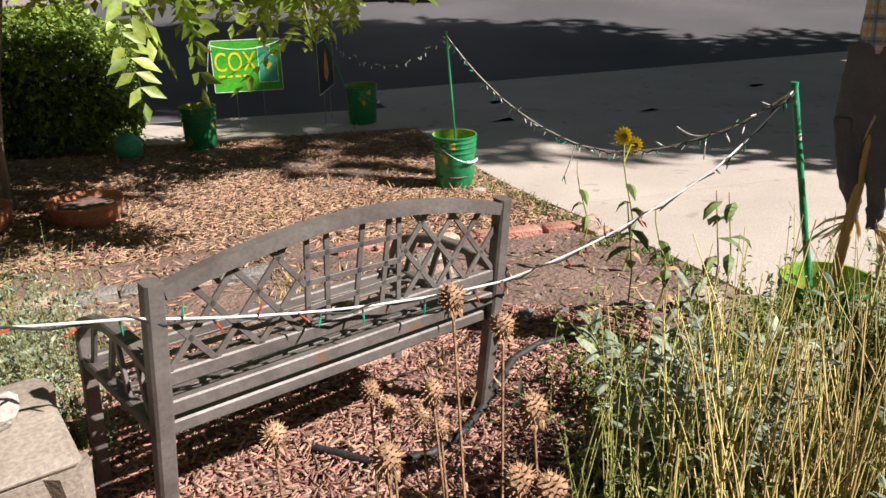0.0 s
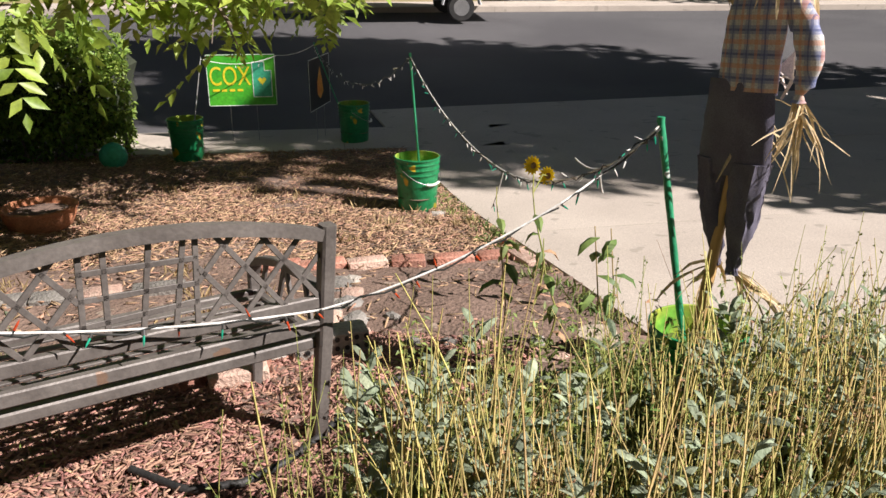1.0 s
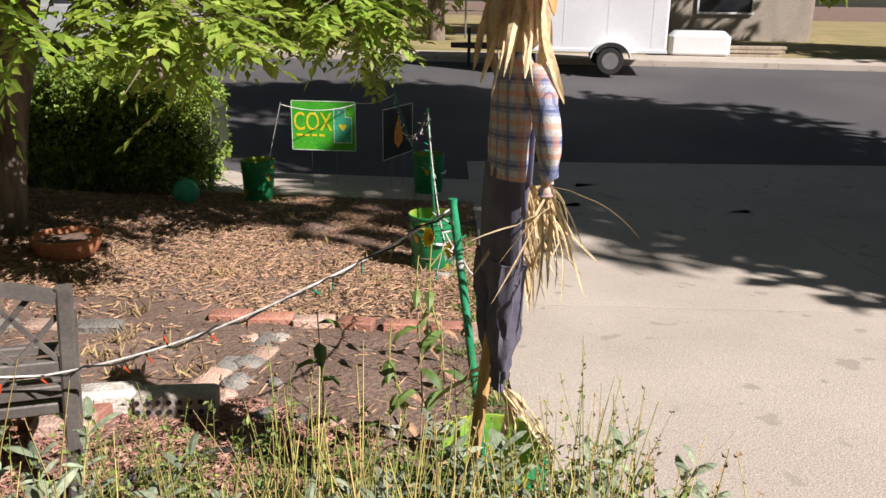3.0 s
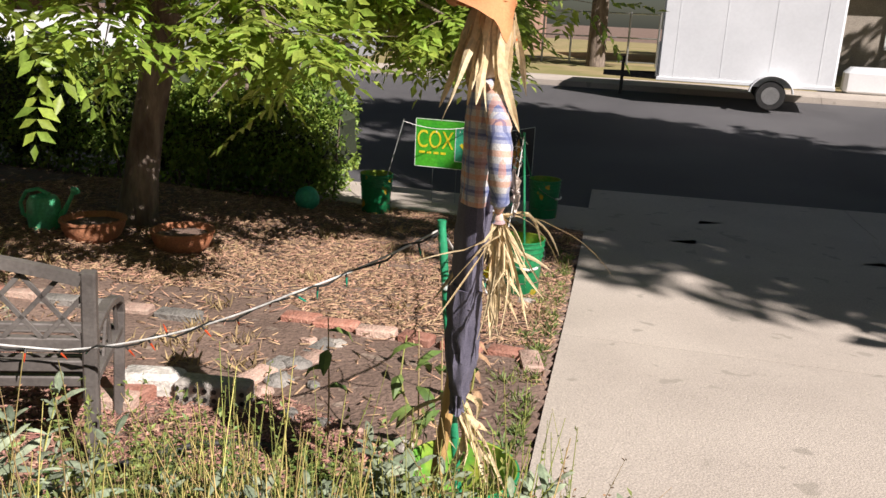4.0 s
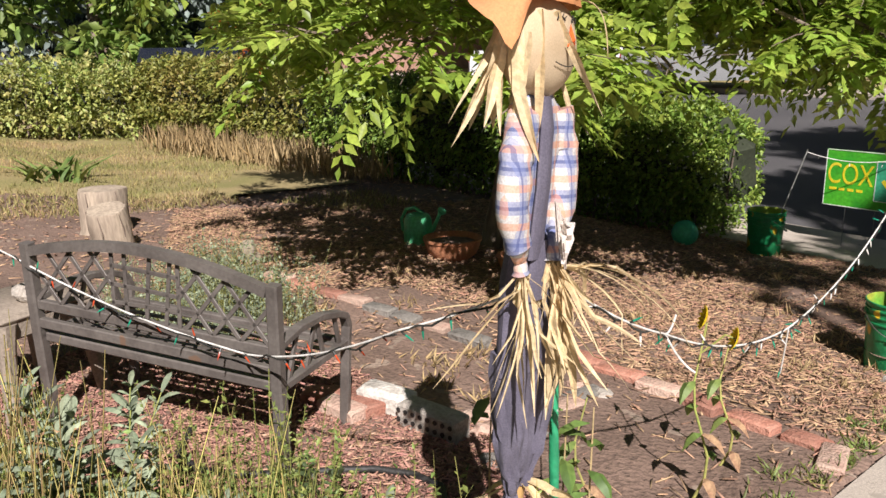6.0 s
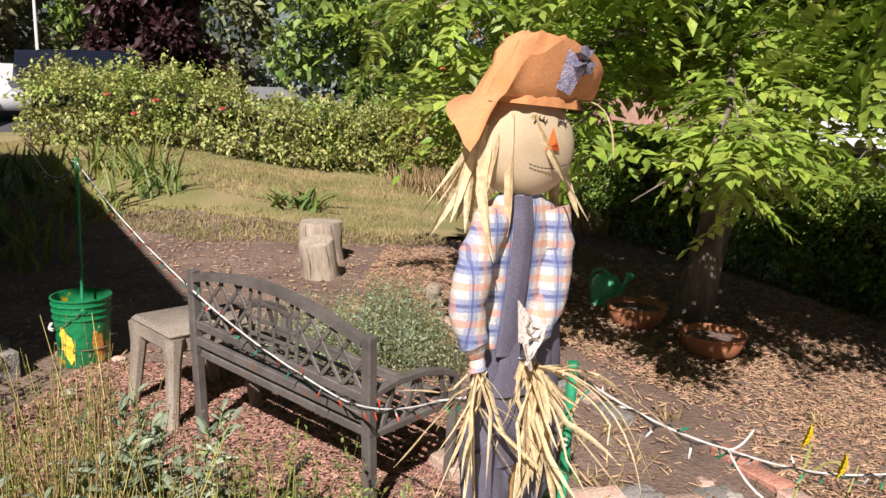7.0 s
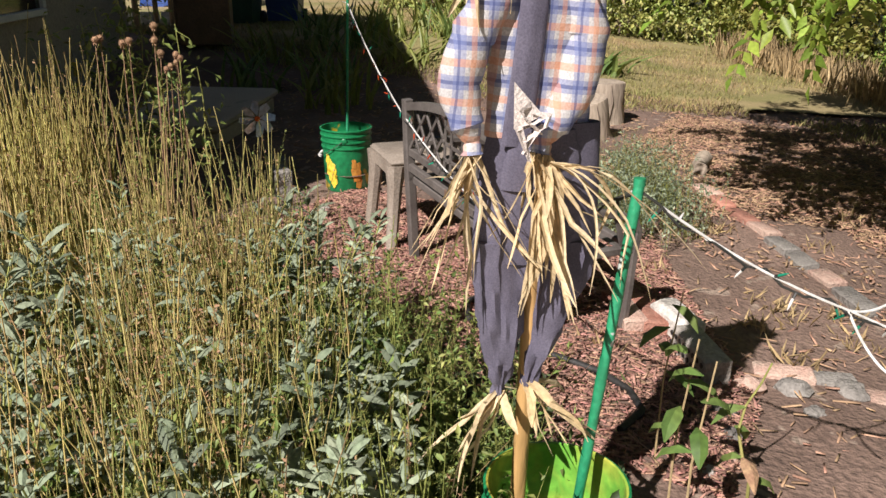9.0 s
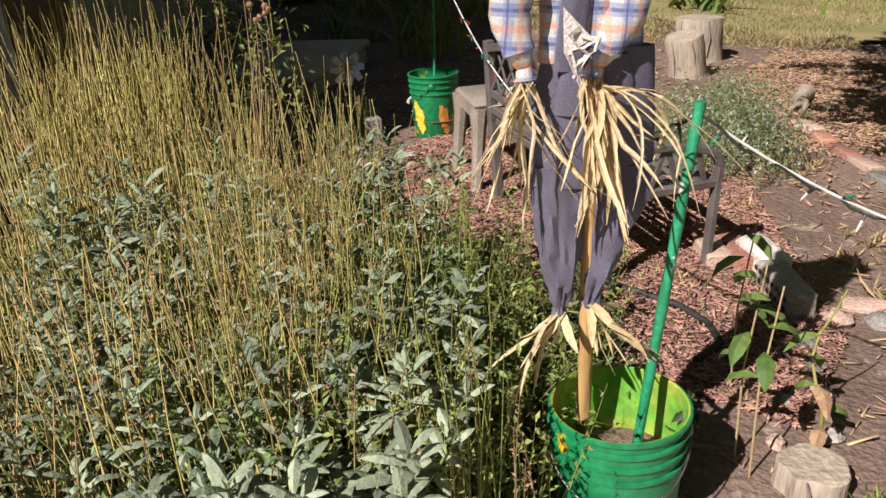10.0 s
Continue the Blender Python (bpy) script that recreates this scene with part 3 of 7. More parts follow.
# ---------------------------------------------------------------- bench, side table
def bench():
    """Local frame: x along the seat, y towards the sitter's front, z up."""
    W_, D_ = 1.0, 0.44
    ang = math.degrees(math.atan2(2.19 - 1.39, 0.447 + 0.145))
    t = thing("garden_bench", "weathered dark brown metal garden bench with lattice back", "bench", "", pose(-0.145, 1.39, 0.042, 0, 3.2, ang))
    H = lambda x: 0.685 + 0.075 * math.sin(math.pi * x / W_) ** 0.85
    lean = lambda z: -0.02 * (z - 0.36) / 0.36 if z > 0.36 else 0.0
    for x in (0.0, W_):
        b = MB()
        b.bar((x, 0.03, -0.05 if x == 0 else -0.01), (x, 0, 0.36), 0.042, 0.042, "dark_metal", up=(0, 1, 0))
        b.bar((x, 0, 0.345), (x, lean(0.7), 0.7), 0.042, 0.042, "dark_metal", up=(0, 1, 0))
        b.ob("rear_post", t)
    b = MB()
    xs = np.linspace(0.02, W_ - 0.02, 26)
    b.tube([(p, -0.02, H(p) - 0.018) for p in xs], 0.023, "dark_metal", 4, up=(0, 0, 1))
    b.ob("top_rail", t)
    for z in (0.475, 0.405):
        b = MB()
        b.bar((0.02, -0.004, z), (W_ - 0.02, -0.004, z), 0.026, 0.036, "dark_metal")
        b.ob("back_rail", t)
    # diagonal straps on both sides, and a plaited panel in the middle
    def strap(x0, z0, x1, z1):
        b = MB()
        b.bar((x0, -0.012, z0), (x1, -0.012, z1), 0.007, 0.0145, "dark_metal", up=(-(z1 - z0), 0, x1 - x0))
        b.ob("lattice_strap", t)
    for s in (0, 1):
        for k in range(5):
            for d in (-1, 1):
                xa = 0.02 + k * 0.108
                pts = []
                for q in np.linspace(0, 1, 40):
                    z = 0.49 + q * 0.36
                    x = xa + d * q * 0.30
                    if 0.015 < x < 0.36 and z < H(x) - 0.03:
                        pts.append((x, z))
                if len(pts) > 3:
                    (x0, z0), (x1, z1) = pts[0], pts[-1]
                    if s:
                        x0, x1 = W_ - x0, W_ - x1
                    strap(x0, z0, x1, z1)
    for k in range(3):
        x = 0.42 + k * 0.08
        strap(x, 0.49, x + 0.03 * math.sin(k), H(x) - 0.035)
    for k in range(3):
        z = 0.54 + k * 0.065
        strap(0.36, z, 0.64, z + 0.012 * math.cos(k * 2.1))
    for x in (0.365, 0.635):
        strap(x, 0.49, x + 0.001, H(x) - 0.03)
    # seat
    for y in (0.02, D_):
        b = MB()
        b.bar((0.0, y, 0.345), (W_, y, 0.345), 0.03, 0.034, "dark_metal")
        b.ob("seat_rail", t)
    for k in range(9):
        b = MB()
        y = 0.065 + k * 0.041
        b.bar((0.015, y, 0.352 - 0.02 * math.sin(math.pi * k / 8)), (W_ - 0.015, y, 0.352 - 0.02 * math.sin(math.pi * k / 8)), 0.024, 0.007, "dark_metal")
        b.ob("seat_slat", t)
    for x in (0.0, W_):
        b = MB()
        arm = [(x, -0.005, 0.49), (x, 0.12, 0.512), (x, 0.26, 0.506), (x, 0.38, 0.478), (x, 0.435, 0.452), (x, 0.455, 0.41), (x, 0.45, 0.345), (x, 0.445, -0.05 if x == 0 else -0.01)]
        for p, q in zip(arm[:-1], arm[1:]):
            b.bar(p, q, 0.036, 0.026, "dark_metal", up=(0, 1, 0.3))
        b.ob("arm", t)
        b = MB()
        for y in np.linspace(0.06, 0.4, 4):
            b.bar((x, y, 0.35), (x, y + 0.05 * (1 if y < 0.2 else -1), 0.495), 0.01, 0.02, "dark_metal", up=(0, 1, 0))
        b.bar((x, 0.02, 0.345), (x, 0.44, 0.345), 0.03, 0.03, "dark_metal")
        b.ob("side_frame", t)
    return t


bench()


def side_table(x, y, heading):
    t = thing("side_table", "taupe moulded plastic side table beside the bench", "table", "", pose(x, y, 0.0, 0, 0, heading))
    b = MB()
    b.box((0, 0, 0.415), (0.40, 0.40, 0.03), "taupe", bev=0.013)
    b.ob("tabletop", t)
    b = MB()
    for s in (-1, 1):
        b.box((0, s * 0.182, 0.37), (0.37, 0.014, 0.07), "taupe", bev=0.006)
        b.box((s * 0.182, 0, 0.37), (0.014, 0.36, 0.07), "taupe", bev=0.006)
    b.ob("apron", t)
    for sx in (-1, 1):
        for sy in (-1, 1):
            b = MB()
            b.tube([(sx * 0.17, sy * 0.17, 0.40), (sx * 0.176, sy * 0.176, 0.3), (sx * 0.19, sy * 0.19, 0.14), (sx * 0.205, sy * 0.205, 0.0)], [0.05, 0.036, 0.03, 0.028], "taupe", 8)
            b.ob("leg", t)
    return t


TBL = (-0.50, 1.245)
side_table(*TBL, 47)
b = MB()
b.blob((0, 0, 0.03), (0.075, 0.055, 0.04), "white_stone", 0.35, 3.3, 12, 8)
o = b.ob("rock")
o.matrix_world = pose(TBL[0] + 0.02, TBL[1] + 0.06, 0.43, 0, 0, 30)
tagged(o, "white rough rock lying on the side table", "rock")


# ---------------------------------------------------------------- strings of lights
def hang(p, q, sag, n=24):
    p, q = Vector(p), Vector(q)
    return [p.lerp(q, k / n) - Vector((0, 0, sag * 4 * (k / n) * (1 - k / n))) for k in range(n + 1)]


def light_string(points, label, bulbs, white=True, dark=True, step=0.09):
    t = thing("string_lights", label, "string lights", "strings of lights")
    rnd = random.Random(len(points) * 7 + int(points[0][0] * 100))
    if white:
        b = MB()
        b.tube(points, 0.003, "cord_white", 7)
        b.ob("white_cord", t)
    dpts = [p + Vector((0.006 * math.sin(k * 1.9), 0.006 * math.cos(k * 1.3), -0.004 + 0.009 * math.sin(k * 2.3))) for k, p in enumerate(points)]
    if dark:
        b = MB()
        b.tube(dpts, 0.003, "cord_dark", 6)
        b.ob("dark_cord", t, "thin dark green wire wound round the cord")
    length, acc, total = 0.0, 0.0, 0.0
    for p, q in zip(dpts[:-1], dpts[1:]):
        seg = (q - p).length
        total += seg
        while length < total:
            k = (length - (total - seg)) / max(seg, 1e-6)
            base = p.lerp(q, k)
            d = Vector((rnd.uniform(-0.5, 0.5), rnd.uniform(-0.5, 0.5), rnd.uniform(-1.3, 0.35))).normalized()
            col = bulbs if isinstance(bulbs, str) else rnd.choice(bulbs)
            b = MB()
            b.tube([base, base + d * 0.014], 0.0032, "cord_dark", 6)
            b.tube([base + d * 0.013, base + d * 0.03, base + d * 0.04], [0.003, 0.0026, 0.0006], col, 6)
            b.ob("bulb", t)
            length += step * rnd.uniform(0.7, 1.3)
    return t


KNOT = (1.075, 2.48, 0.716)
P0T, P1T, P2T, P3T = (1.322, 2.777, 0.895), (-0.29, 5.31, 0.745), (-1.89, 7.35, 0.56), (-1.115, 0.425, 1.05)
light_string(hang(P3T, (-0.14, 1.355, 0.685), 0.03, 20) + hang((-0.14, 1.355, 0.685), (0.50, 2.12, 0.475), 0.03, 14)[1:] + hang((0.50, 2.12, 0.475), KNOT, 0.03, 12)[1:], "white cord with mini lights slung past the bench back", ["bulb_red", "bulb_red", "bulb_green"])
light_string(hang(KNOT, P0T, 0.01, 8), "dark wire with mini lights tied to a stake", ["bulb_green"])
light_string(hang(P0T, (1.12, 3.18, 0.645), 0.02, 10) + hang((1.12, 3.18, 0.645), (0.61, 3.97, 0.40), 0.05, 16)[1:] + hang((0.61, 3.97, 0.40), P1T, 0.09, 26)[1:], "white cord with mini lights sagging along the driveway", ["bulb_green", "cord_white"], step=0.07)
for p, q in (((1.12, 3.18, 0.645), (1.13, 3.27, 0.53)), ((1.12, 3.18, 0.645), (1.02, 3.27, 0.655)), ((0.61, 3.97, 0.40), (0.55, 4.0, 0.2))):
    light_string(hang(p, q, 0.015, 8), "loose end of white cord hanging from a tie", ["bulb_green"], dark=False, step=0.2)
light_string(hang(P1T, P2T, 0.26, 30), "dark wire with white mini lights between two stakes", ["cord_white"], white=False, step=0.07)
light_string(hang(P2T, (-2.2, 7.2, 0.47), 0.03, 8) + hang((-2.2, 7.2, 0.47), (-2.62, 6.6, 0.49), 0.06, 8)[1:], "thin pale wire behind the yard sign", ["cord_white"], white=True, dark=False, step=0.3)
light_string(hang(P3T, (-4.6, -1.9, 0.95), 0.22, 26), "white cord with mini lights running to the house corner", ["cord_white"], step=0.2)


# ---------------------------------------------------------------- foliage kinds
def scatter_leaves(rng, centers, normals, size, spread, ratio=0.5, droop=0.3):
    n = len(centers)
    way = np.asarray(normals, float) * 0.7 + rng.normal(size=(n, 3)) * spread
    way[:, 2] -= droop
    up = rng.normal(size=(n, 3)) * 0.6 + [0, 0, 1]
    L = size * rng.uniform(0.6, 1.3, n)
    return leaf_arrays(centers, way, up, L, L * ratio)


def pinnate(rng, base, way, length, pairs=6, leaflet=0.075):
    """Compound leaves: leaflets in pairs along a drooping stalk."""
    n = len(base)
    way = way / np.linalg.norm(way, axis=1, keepdims=True)
    side = np.cross(way, np.tile([0, 0, 1.0], (n, 1)) + rng.normal(size=(n, 3)) * 0.25)
    side /= np.maximum(np.linalg.norm(side, axis=1, keepdims=True), 1e-9)
    up = np.cross(side, way)
    VS, FS, o = [], [], 0
    L = np.asarray(length)[:, None]
    for k in range(pairs * 2 + 1):
        f = 0.25 + 0.75 * (k // 2) / pairs
        s = 0 if k == pairs * 2 else (1 if k % 2 else -1)
        p = base + way * L * f - np.array([0, 0, 1.0]) * L * 0.24 * f * f
        d = side * s + way * (0.55 if s else 1.2) + np.array([0, 0, -0.2]) + rng.normal(size=(n, 3)) * 0.12
        ll = leaflet * rng.uniform(0.75, 1.2, n) * (1.0 - 0.25 * abs(f - 0.6))
        v, fc = leaf_arrays(p, d, up + rng.normal(size=(n, 3)) * 0.15, ll, ll * 0.46, 0.12)
        VS.append(v), FS.append(fc + o)
        o += len(v)
    return np.concatenate(VS), np.concatenate(FS)


rng = np.random.default_rng(5)


def hedge(name, label, p, q, height, depth, count, leaf, material, size=0.05, core=1.0, wild=0.08, group=""):
    """A hedge along the plan line p-q: core painted dark as shade, stems and a coat of many leaves with an uneven
    outline.
    """
    p, q = Vector(p), Vector(q)
    d = (q - p)
    ln = d.length
    d.normalize()
    s = Vector((-d.y, d.x))
    t = thing(name, label, "hedge", group)
    b = MB()
    for k in range(int(ln / 0.16)):
        c = p + d * (k * 0.16 + random.uniform(0, 0.1)) + s * random.uniform(-0.3, 0.3) * depth
        z0 = gz(c.x, c.y)
        top = height * random.uniform(0.6, 0.95)
        c2 = c + d * random.uniform(-0.15, 0.15) + s * random.uniform(-0.15, 0.15)
        b.tube([(c.x, c.y, z0 - 0.03), ((c.x + c2.x) / 2 + random.uniform(-0.04, 0.04), (c.y + c2.y) / 2, z0 + top * 0.5), (c2.x, c2.y, z0 + top)], [0.016, 0.011, 0.004], "bark", 5)
    b.ob("stem", t)
    # near-black lumps paint the shade inside the hedge and block see-through
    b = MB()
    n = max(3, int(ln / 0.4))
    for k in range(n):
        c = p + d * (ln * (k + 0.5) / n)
        b.blob((c.x, c.y, gz(c.x, c.y) + height * 0.54), (ln / n * 0.7 * core, depth * 0.28 * core, height * 0.34 * core), "core_shade", 0.6, k * 1.7, 10, 8)
    b.ob("shaded_core", t, "near black lumps painted as the hedge's inner shade")
    u = rng.uniform(0, ln, count)
    ang = rng.uniform(-0.75, math.pi + 0.75, count)
    rad = 1 - np.abs(rng.normal(0, 0.16, count))
    bump = np.array([noise.noise((a * 2.2, math.cos(g) * 2, math.sin(g) * 2)) for a, g in zip(u, ang)])
    bump2 = np.array([noise.noise((a * 7, math.cos(g) * 6, math.sin(g) * 6)) for a, g in zip(u, ang)])
    rad = rad * (1 + (0.22 + 0.7 * (1 - core)) * bump + wild * 2 * bump2)
    off = np.sign(np.cos(ang)) * np.abs(np.cos(ang)) ** 0.7 * depth * 0.5 * rad
    hh = 0.55 * height + np.sign(np.sin(ang)) * np.abs(np.sin(ang)) ** 0.7 * height * 0.45 * rad
    endr = np.minimum(u, ln - u)
    hh *= 0.82 + 0.18 * np.clip(endr / 0.35, 0, 1)
    cx, cy = p.x + d.x * u + s.x * off, p.y + d.y * u + s.y * off
    C = np.stack([cx, cy, land(cx, cy) + np.maximum(hh, 0.03)], -1)
    nrm = np.stack([s.x * np.cos(ang), s.y * np.cos(ang), np.sin(ang) * 0.9 + 0.1], -1)
    n2 = int(count * 0.4)
    u2, off2, z2 = rng.uniform(0, ln, n2), rng.normal(0, 0.2, n2) * depth, rng.uniform(0.02, 0.55, n2) * height
    cx, cy = p.x + d.x * u2 + s.x * off2, p.y + d.y * u2 + s.y * off2
    C = np.concatenate([C, np.stack([cx, cy, land(cx, cy) + z2], -1)])
    nrm = np.concatenate([nrm, rng.normal(size=(n2, 3))])
    v, f = scatter_leaves(rng, C, nrm, size, 0.7, leaf)
    o = new("foliage", big_mesh("foliage", v, f, material))
    o.parent = t
    return t


hedge("hedge", "dense dark green clipped hedge by the sidewalk", (-3.3, 6.5), (-4.6, 5.6), 1.15, 1.15, 17000, 0.55, "leaf_hedge", 0.055, group="hedges")
hedge("hedge", "dark green shaded hedge behind the tree", (-4.6, 5.65), (-8.0, 3.55), 1.3, 1.1, 20000, 0.55, "leaf_hedge", 0.06, group="hedges")
hedge("hedge", "sunlit yellow green hedge at the lawn's edge", (-8.0, 3.5), (-12.0, 1.0), 1.35, 1.3, 16000, 0.55, "leaf_yellow", 0.075, wild=0.1, group="hedges")


# the yard tree: leaning trunk, limbs, twigs with compound leaves
def yard_tree():
    t = thing("tree", "tree with rough grey trunk and bright green compound leaves", "tree", "", Matrix())
    b = MB()
    trunk = [(-2.93, 4.1, -0.25), (-2.92, 4.11, -0.08), (-2.88, 4.14, 0.2), (-2.84, 4.19, 0.6), (-2.79, 4.26, 1.0), (-2.74, 4.33, 1.5), (-2.74, 4.34, 2.3), (-2.82, 4.26, 3.2), (-2.8, 4.1, 4.6)]
    b.tube(trunk, [0.22, 0.15, 0.12, 0.11, 0.115, 0.13, 0.11, 0.085, 0.03], "bark", 20)
    v0 = b.v
    b.v = [(x + 0.016 * noise.noise((x * 9, y * 9, z * 4)), y + 0.016 * noise.noise((x * 9 + 5, y * 9, z * 4)), z) for x, y, z in v0]
    b.ob("trunk", t)
    rnd = random.Random(11)
    bases, ways = [], []
    # limbs: where they leave the trunk and where their tips hang
    limbs = [(1.75, (-0.7, 5.0, 1.4)), (1.75, (-1.0, 5.7, 1.36)), (1.8, (-0.5, 5.65, 1.55)), (1.7, (-1.15, 5.3, 1.3)), (1.75, (-1.5, 6.1, 1.22)), (1.8, (-0.9, 5.9, 1.5)), (1.5, (-0.88, 2.95, 1.32)), (1.5, (-0.4, 3.42, 1.08)), (1.55, (-0.32, 3.45, 1.29)), (1.5, (-0.85, 2.6, 1.42)), (1.6, (-1.0, 4.35, 1.24)), (1.65, (-0.8, 3.75, 1.34)), (1.75, (-1.2, 6.15, 1.24)), (1.8, (-0.6, 5.5, 1.34)), (1.5, (-1.55, 2.4, 1.42)), (1.6, (-2.3, 2.3, 1.39)),
             (1.8, (-0.75, 4.9, 1.59)), (1.6, (-3.5, 2.3, 1.54)), (1.7, (-4.4, 2.9, 1.59)), (1.7, (-4.9, 4.0, 1.74)),
             (2.1, (-0.3, 3.1, 1.84)), (2.1, (-0.9, 2.3, 1.84)), (2.2, (-0.2, 4.2, 1.90)), (2.2, (-0.4, 5.3, 1.95)), (2.2, (-1.8, 2.0, 1.95)), (2.3, (-3.0, 1.9, 2.05)), (2.3, (-4.6, 2.6, 2.05)),
             (2.6, (-0.6, 3.4, 2.55)), (2.6, (-0.8, 4.8, 2.65)), (2.7, (-1.6, 2.6, 2.75)), (2.7, (-3.4, 2.4, 2.85)), (2.8, (-4.8, 3.8, 2.85)), (3.2, (-1.6, 3.4, 3.65)), (3.2, (-2.0, 5.3, 3.75)), (3.3, (-3.9, 3.6, 3.85)), (3.4, (-3.4, 5.2, 3.95)), (3.8, (-2.7, 4.2, 4.95))]
    for z0, tip in limbs:
        base, tip = Vector((-2.75, 4.32, z0)), Vector(tip)
        d = Vector((tip.x - base.x, tip.y - base.y, 0))
        reach = d.length
        d.normalize()
        pts = []
        for k in range(9):
            f = k / 8
            p = base.lerp(tip, f)
            pts.append(p + Vector((rnd.uniform(-0.05, 0.05) * f, rnd.uniform(-0.05, 0.05) * f, 0.42 * math.sin(math.pi * min(1, f * 1.02)) * (1 - 0.2 * f))))
        b = MB()
        b.tube(pts, [0.034 * (1 - 0.85 * k / 8) + 0.003 for k in range(9)], "bark", 7)
        for k in range(3, 9):
            for _ in range(4):
                p0 = pts[k].lerp(pts[k - 1], rnd.random())
                tw = (d * rnd.uniform(-0.2, 1.0) + Vector((rnd.uniform(-1, 1), rnd.uniform(-1, 1), rnd.uniform(-0.6, 0.35)))).normalized()
                tl = rnd.uniform(0.12, 0.42)
                p1 = p0 + tw * tl
                p1.z -= 0.15 * tl
                b.tube([p0, p0.lerp(p1, 0.5) + Vector((0, 0, 0.02)), p1], [0.006, 0.004, 0.002], "bark", 4, cap=False)
                for _ in range(6):
                    g = rnd.uniform(0.2, 1.0)
                    bases.append(p0.lerp(p1, g))
                    ways.append(tw * 0.5 + Vector((rnd.uniform(-1, 1), rnd.uniform(-1, 1), rnd.uniform(-0.45, 0.3))))
        b.ob("limb", t)
    bases, ways = np.array(bases), np.array(ways)
    across = (bases[:, 0] + 2.85) * 0.4 + (bases[:, 1] - 4.15) * 0.917
    keep = (bases[:, 2] > 0.97) & ~((bases[:, 2] < 1.9) & (np.abs(across - 0.06) < 0.2) & (bases[:, 0] > -2.75))
    bases, ways = bases[keep], ways[keep]
    r2 = np.random.default_rng(8)
    some = r2.random(len(bases)) < 0.76
    bases, ways = bases[some], ways[some]
    v, f = pinnate(r2, bases, ways, r2.uniform(0.24, 0.38, len(bases)), 6, 0.098)
    o = new("crown", big_mesh("crown", v, f, "leaf_tree"))
    o.parent = t
    # a spray of leaves that has turned orange
    c = np.array([[-4.9, 2.45, 1.62]]) + r2.normal(size=(60, 3)) * [0.2, 0.2, 0.14]
    v, f = pinnate(r2, c, r2.normal(size=(60, 3)) - [0, 0, 0.4], r2.uniform(0.15, 0.25, 60), 4, 0.07)
    o = new("autumn_leaves", big_mesh("autumn_leaves", v, f, "leaf_orange"))
    o.parent = t
    o["label"] = "spray of leaves turned orange red"
    return t


yard_tree()


# ---------------------------------------------------------------- the planted bed
BED = [(0.78, 2.25), (1.30, 2.74), (1.62, 2.90), (1.9, 2.52), (2.56, 1.66), (2.75, 1.3), (2.3, 0.6), (1.3, -0.1), (0.6, -0.5), (0.15, -0.45), (0.4, 0.25), (0.76, 0.9), (0.80, 1.7)]


def inside(x, y, poly):
    hit, j = False, len(poly) - 1
    for i in range(len(poly)):
        (xi, yi), (xj, yj) = poly[i], poly[j]
        if (yi > y) != (yj > y) and x < (xj - xi) * (y - yi) / (yj - yi) + xi:
            hit = not hit
        j = i
    return hit


def in_bed(rnd, n, keep=None):
    out = []
    while len(out) < n:
        x, y = rnd.uniform(0.1, 2.65), rnd.uniform(-0.55, 2.9)
        if inside(x, y, BED) and (x - B0[0]) ** 2 + (y - B0[1]) ** 2 > 0.04 and (x - 1.6) ** 2 + (y - 2.78) ** 2 > 0.085 and (keep is None or keep(x, y)):
            out.append((x, y))
    return np.array(out)


def stems_mesh(rng, base, height, lean, radius, seg=6, curve=0.12):
    """Many thin three-sided tapering stems. Returns vertices, faces and the stem points."""
    n = len(base)
    az = rng.uniform(0, 2 * math.pi, n)
    d = np.stack([np.cos(az), np.sin(az)], -1) * (np.abs(rng.normal(0, lean, n)) * height)[:, None]
    kink = rng.normal(0, curve, (n, 2)) * height[:, None]
    P = np.zeros((n, seg + 1, 3))
    for k in range(seg + 1):
        f = k / seg
        P[:, k, :2] = base[:, :2] + d * f ** 1.4 + kink * math.sin(math.pi * f) * 0.3
        P[:, k, 2] = base[:, 2] + height * f
    V = np.zeros((n, seg + 1, 3, 3))
    for s in range(3):
        a = 2 * math.pi * s / 3
        for k in range(seg + 1):
            r = radius * (1 - 0.75 * k / seg)
            V[:, k, s] = P[:, k] + np.stack([np.cos(a) * r, np.sin(a) * r, 0 * r], -1)
    idx = np.arange(n)[:, None, None, None] * ((seg + 1) * 3)
    k = np.arange(seg)[None, :, None, None] * 3
    q = np.array([[0, 1, 4, 3], [1, 2, 5, 4], [2, 0, 3, 5]])[None, None]
    F = (idx + k + q).reshape(-1, 4)
    return V.reshape(-1, 3), F, P


def stuff(name, label, category, v, f, material):
    o = new(name, big_mesh(name, v, f, material))
    return tagged(o, label, category, kind="stuff")


rb = random.Random(21)
r3 = np.random.default_rng(33)


